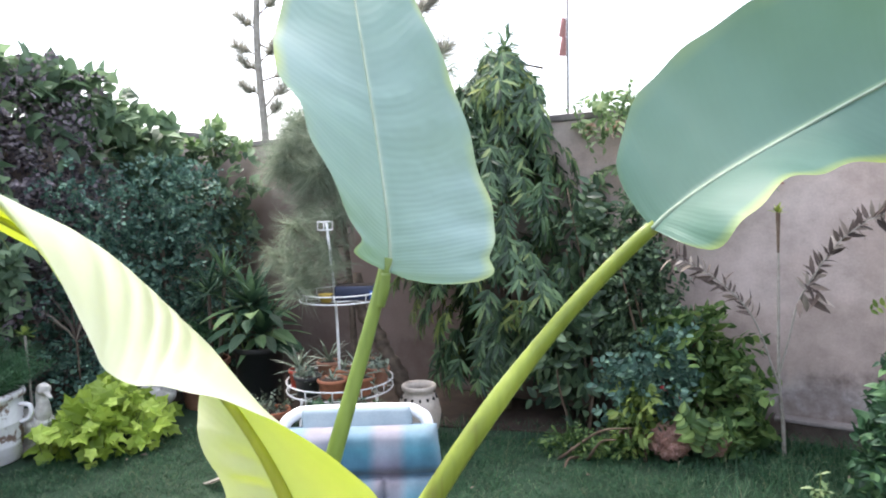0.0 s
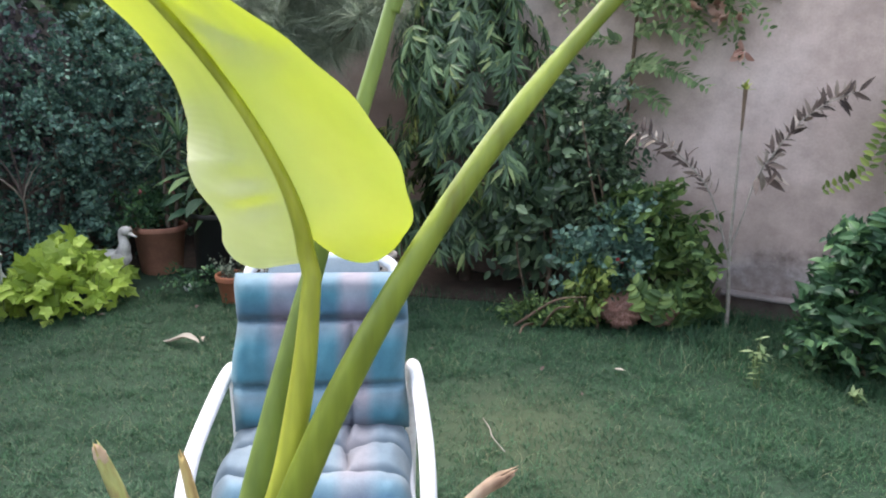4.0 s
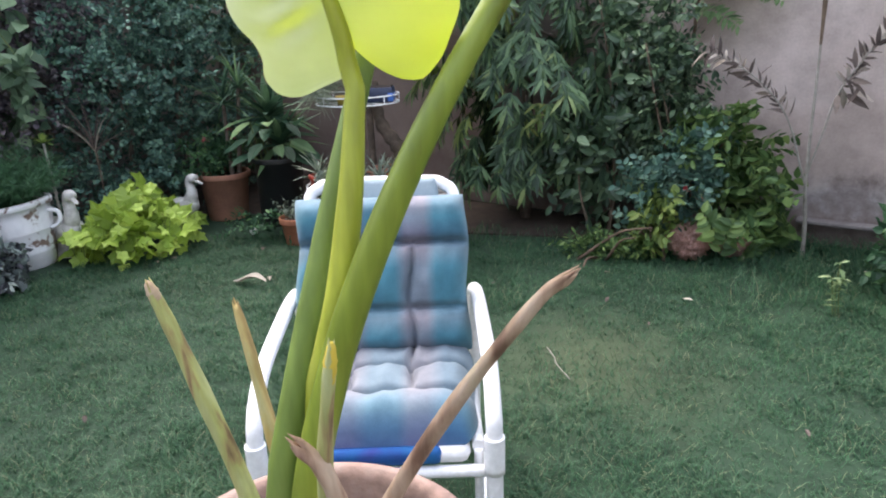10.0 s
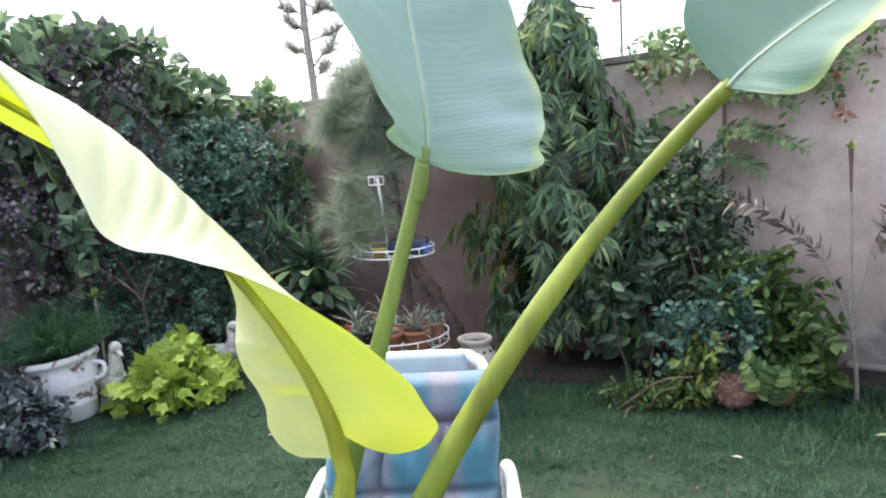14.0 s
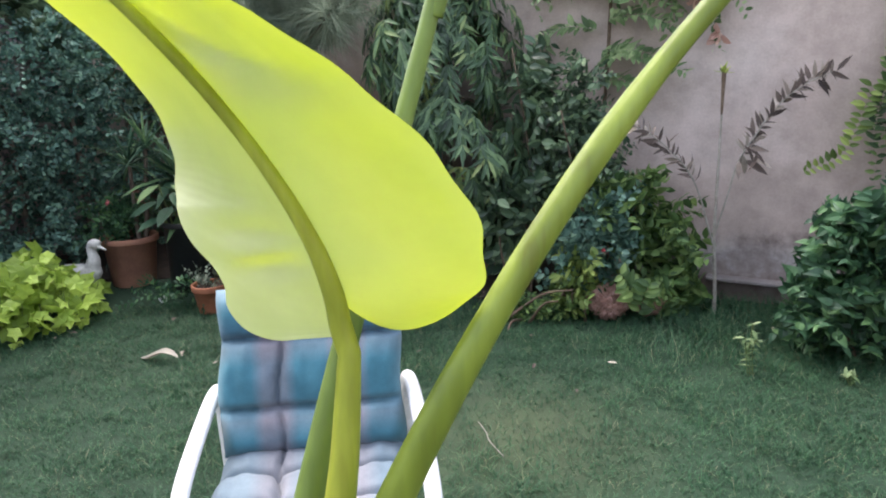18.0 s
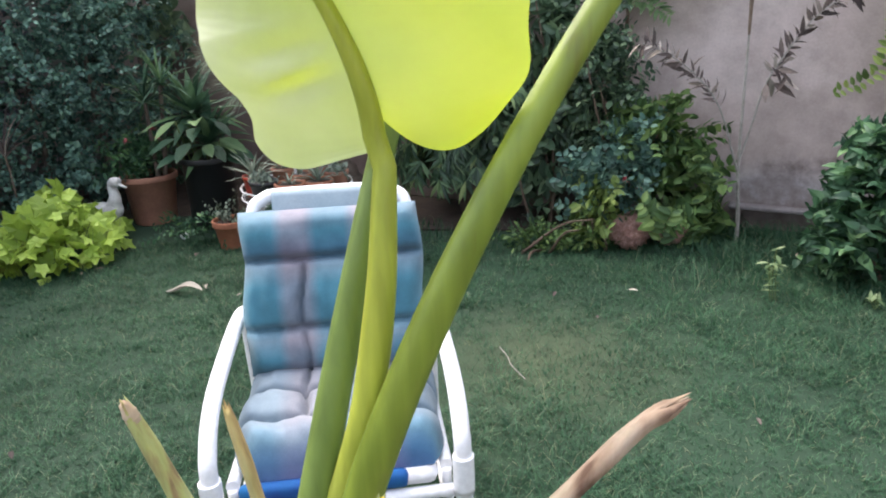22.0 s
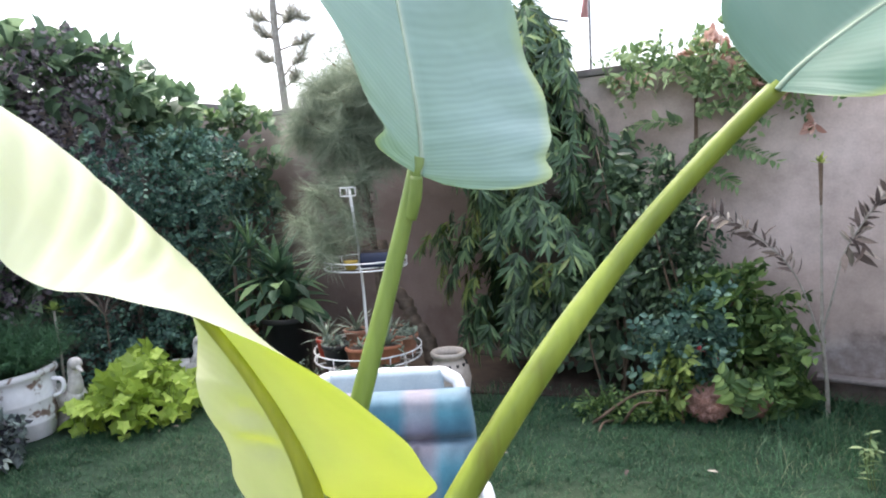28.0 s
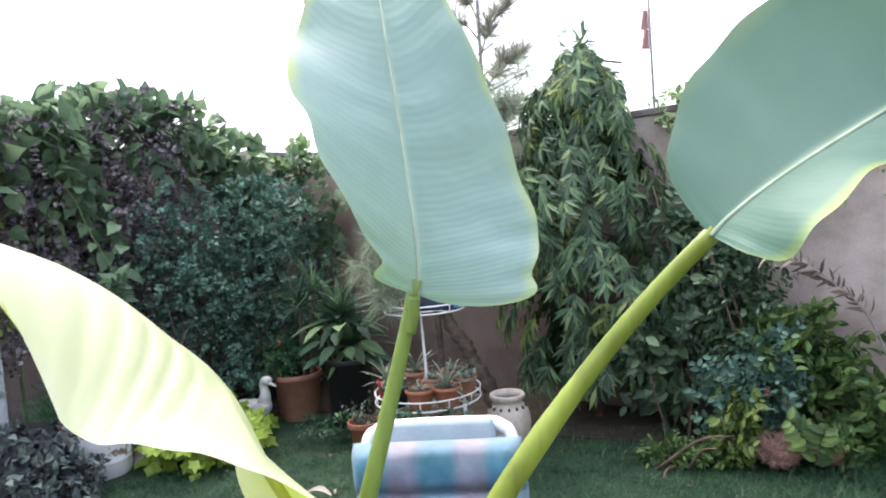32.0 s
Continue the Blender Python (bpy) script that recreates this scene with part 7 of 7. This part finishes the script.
# ---- lawn blades and litter
def patches(x, y, size):
    """Smooth random patches of that size over the plan, between -1 and 1."""
    lattice = rng.random((64, 64)) * 2 - 1
    u, w = x / size + 900.3, y / size + 900.7
    i, j = np.floor(u).astype(int), np.floor(w).astype(int)
    a, b = u - i, w - j
    a, b = a * a * (3 - 2 * a), b * b * (3 - 2 * b)
    i0, i1, j0, j1 = i % 64, (i + 1) % 64, j % 64, (j + 1) % 64
    return (lattice[i0, j0] * (1 - a) + lattice[i1, j0] * a) * (1 - b) + (lattice[i0, j1] * (1 - a) + lattice[i1, j1] * a) * b


def grass(n, x0, x1, y0, y1, low, high, name, label, keep=None, lean=0.5, width=0.0022):
    x, y = x0 + (x1 - x0) * rng.random(n), y0 + (y1 - y0) * rng.random(n)
    ok = NL[0] * x + NL[1] * y < 4.9
    ok &= NR[0] * x + NR[1] * y < 4.80
    if keep is not None:
        ok &= keep(x, y)
    x, y = x[ok], y[ok]
    tuft = patches(x, y, 0.55) * 0.7 + patches(x, y, 0.16) * 0.9 + patches(x, y, 0.05) * 0.7
    stay = rng.random(len(x)) < np.clip(0.75 + 0.30 * tuft, 0.3, 1)
    x, y, tuft = x[stay], y[stay], tuft[stay]
    m = len(x)
    h = (low + (high - low) * rng.random(m) ** 1.5) * np.clip(1 + 0.35 * tuft, 0.6, 1.6)
    a = rng.random(m) * 2 * np.pi
    bend = lean * h * (0.4 + rng.random(m))
    base = np.column_stack([x, y, np.full(m, -0.004)])
    side = np.column_stack([-np.sin(a), np.cos(a), np.zeros(m)]) * width
    out = np.column_stack([np.cos(a), np.sin(a), np.zeros(m)])
    mid = base + out * (0.35 * bend)[:, None] + arr(0, 0, 1) * (0.6 * h)[:, None]
    top = base + out * bend[:, None] + arr(0, 0, 1) * h[:, None]
    v = np.stack([base - side, base + side, mid + side * 0.7, mid - side * 0.7, top + side * 0.1, top - side * 0.1], 1).reshape(-1, 3)
    k = np.arange(m)[:, None] * 6
    f = np.concatenate([k + np.array([[0, 1, 2, 3]]), k + np.array([[3, 2, 4, 5]])], 0)
    ob = put_mesh(name, v, f, F_GRASS, smooth=False)
    return tagged(ob, label, "grass", kind="stuff")


bare = lambda x, y: rng.random(len(x)) > 0.76 * np.exp(-(((x - 0.5) / 0.60) ** 2 + ((y - 2.8) / 0.55) ** 2))
edge_y = lambda x: np.interp(x, [-4, -3.2, -2.6, -2.0, -1.4, -0.4, 0.3, 1.0, 1.6, 2.0, 3.5], [2.6, 3.2, 3.8, 4.4, 4.55, 4.5, 4.4, 4.25, 4.25, 4.2, 3.5])
grass(520000, -4.2, 3.6, 1.3, 4.8, 0.012, 0.036, "lawn_grass", "short mown green lawn grass", lambda x, y: bare(x, y) & (y < edge_y(x)) & (np.abs(x + 0.1) < 0.75 + 0.85 * y), 1.6, 0.0017)
grass(34000, 0.9, 3.4, 3.0, 4.7, 0.03, 0.10, "rough_grass", "longer rough grass under the wall", lambda x, y: (y > edge_y(x) - 0.25 - 0.75 * rng.random(len(x)) ** 0.7) & (x > 1.0 + 0.9 * rng.random(len(x))), 1.5, 0.0022)
grass(3500, -1.6, 1.2, 3.9, 4.7, 0.03, 0.08, "edge_grass", "longer grass at the edge of the bed", lambda x, y: y > edge_y(x) - 0.28 * rng.random(len(x)), 0.9, 0.0025)
grass(2600, -1.3, -0.5, 2.2, 3.6, 0.03, 0.07, "seeded_grass", "paler taller tufts in the lawn", lambda x, y: rng.random(len(x)) < np.exp(-(((x + 0.85) / 0.22) ** 2 + ((y - 3.0) / 0.45) ** 2)), 1.2, 0.002)


def fallen_leaf(at, rz, length, mat, label, curl=0.5, width=1.0):
    n = 9
    y = np.linspace(0, 1, n)
    w = np.sin(np.pi * np.clip(y * 0.94 + 0.03, 0, 1)) ** 0.7 * 0.22 * width
    rows = []
    for yy, ww in zip(y, w):
        z = 0.12 * curl * math.sin(yy * 5.0) + 0.05
        rows.append([(-ww, yy - 0.5, z + curl * 0.5 * ww), (-ww * 0.5, yy - 0.5, z), (0, yy - 0.5, z - 0.02), (ww * 0.5, yy - 0.5, z), (ww, yy - 0.5, z + curl * 0.7 * ww)])
    g = np.array(rows)
    i, j = np.meshgrid(np.arange(n - 1), np.arange(4), indexing="ij")
    f = np.stack([i * 5 + j, i * 5 + j + 1, (i + 1) * 5 + j + 1, (i + 1) * 5 + j], -1).reshape(-1, 4)
    ob = put_mesh("fallen_leaf", g.reshape(-1, 3) * length, f, mat)
    ob.matrix_world = pose(*at, 0, 0, rz)
    return tagged(ob, label, "fallen leaf", group="fallen leaves on the lawn")


fallen_leaf((-1.40, 3.56, 0.024), 80, 0.22, F_STRAW, "curled pale dry leaf lying on the lawn", 0.8, 0.6)
fallen_leaf((-1.30, 3.62, 0.022), 20, 0.10, F_STRAW, "dry leaf fragment beside the curled leaf", 0.8, 0.5)
fallen_leaf((-1.55, 4.13, 0.030), 10, 0.07, F_DRY, "small brown fallen leaf on the lawn", 0.6)
fallen_leaf((0.96, 3.45, 0.024), 60, 0.05, F_STRAW, "tiny pale fallen leaf on the lawn", 0.3)
for i in range(13):
    x, y = -2.6 + 5.0 * rng.random(), 2.0 + 2.0 * rng.random()
    fallen_leaf((x, y, 0.026), 360 * rng.random(), 0.028 + 0.025 * rng.random(), F_STRAW if rng.random() < 0.6 else F_DRY, "tiny dry fallen leaf on the lawn", 0.5, 0.8)
tw = thing("fallen_twig", "thin pale dry twig lying on the lawn", "twig", (0.30, 2.72, 0.028))
bar("twig_stem", polyline([(-0.03, 0.13, 0), (0.0, 0.03, 0.006), (0.01, -0.03, 0.004), (0.06, -0.14, 0)], 5), 0.0022, M_PALE_STEM, tw, sides=5)
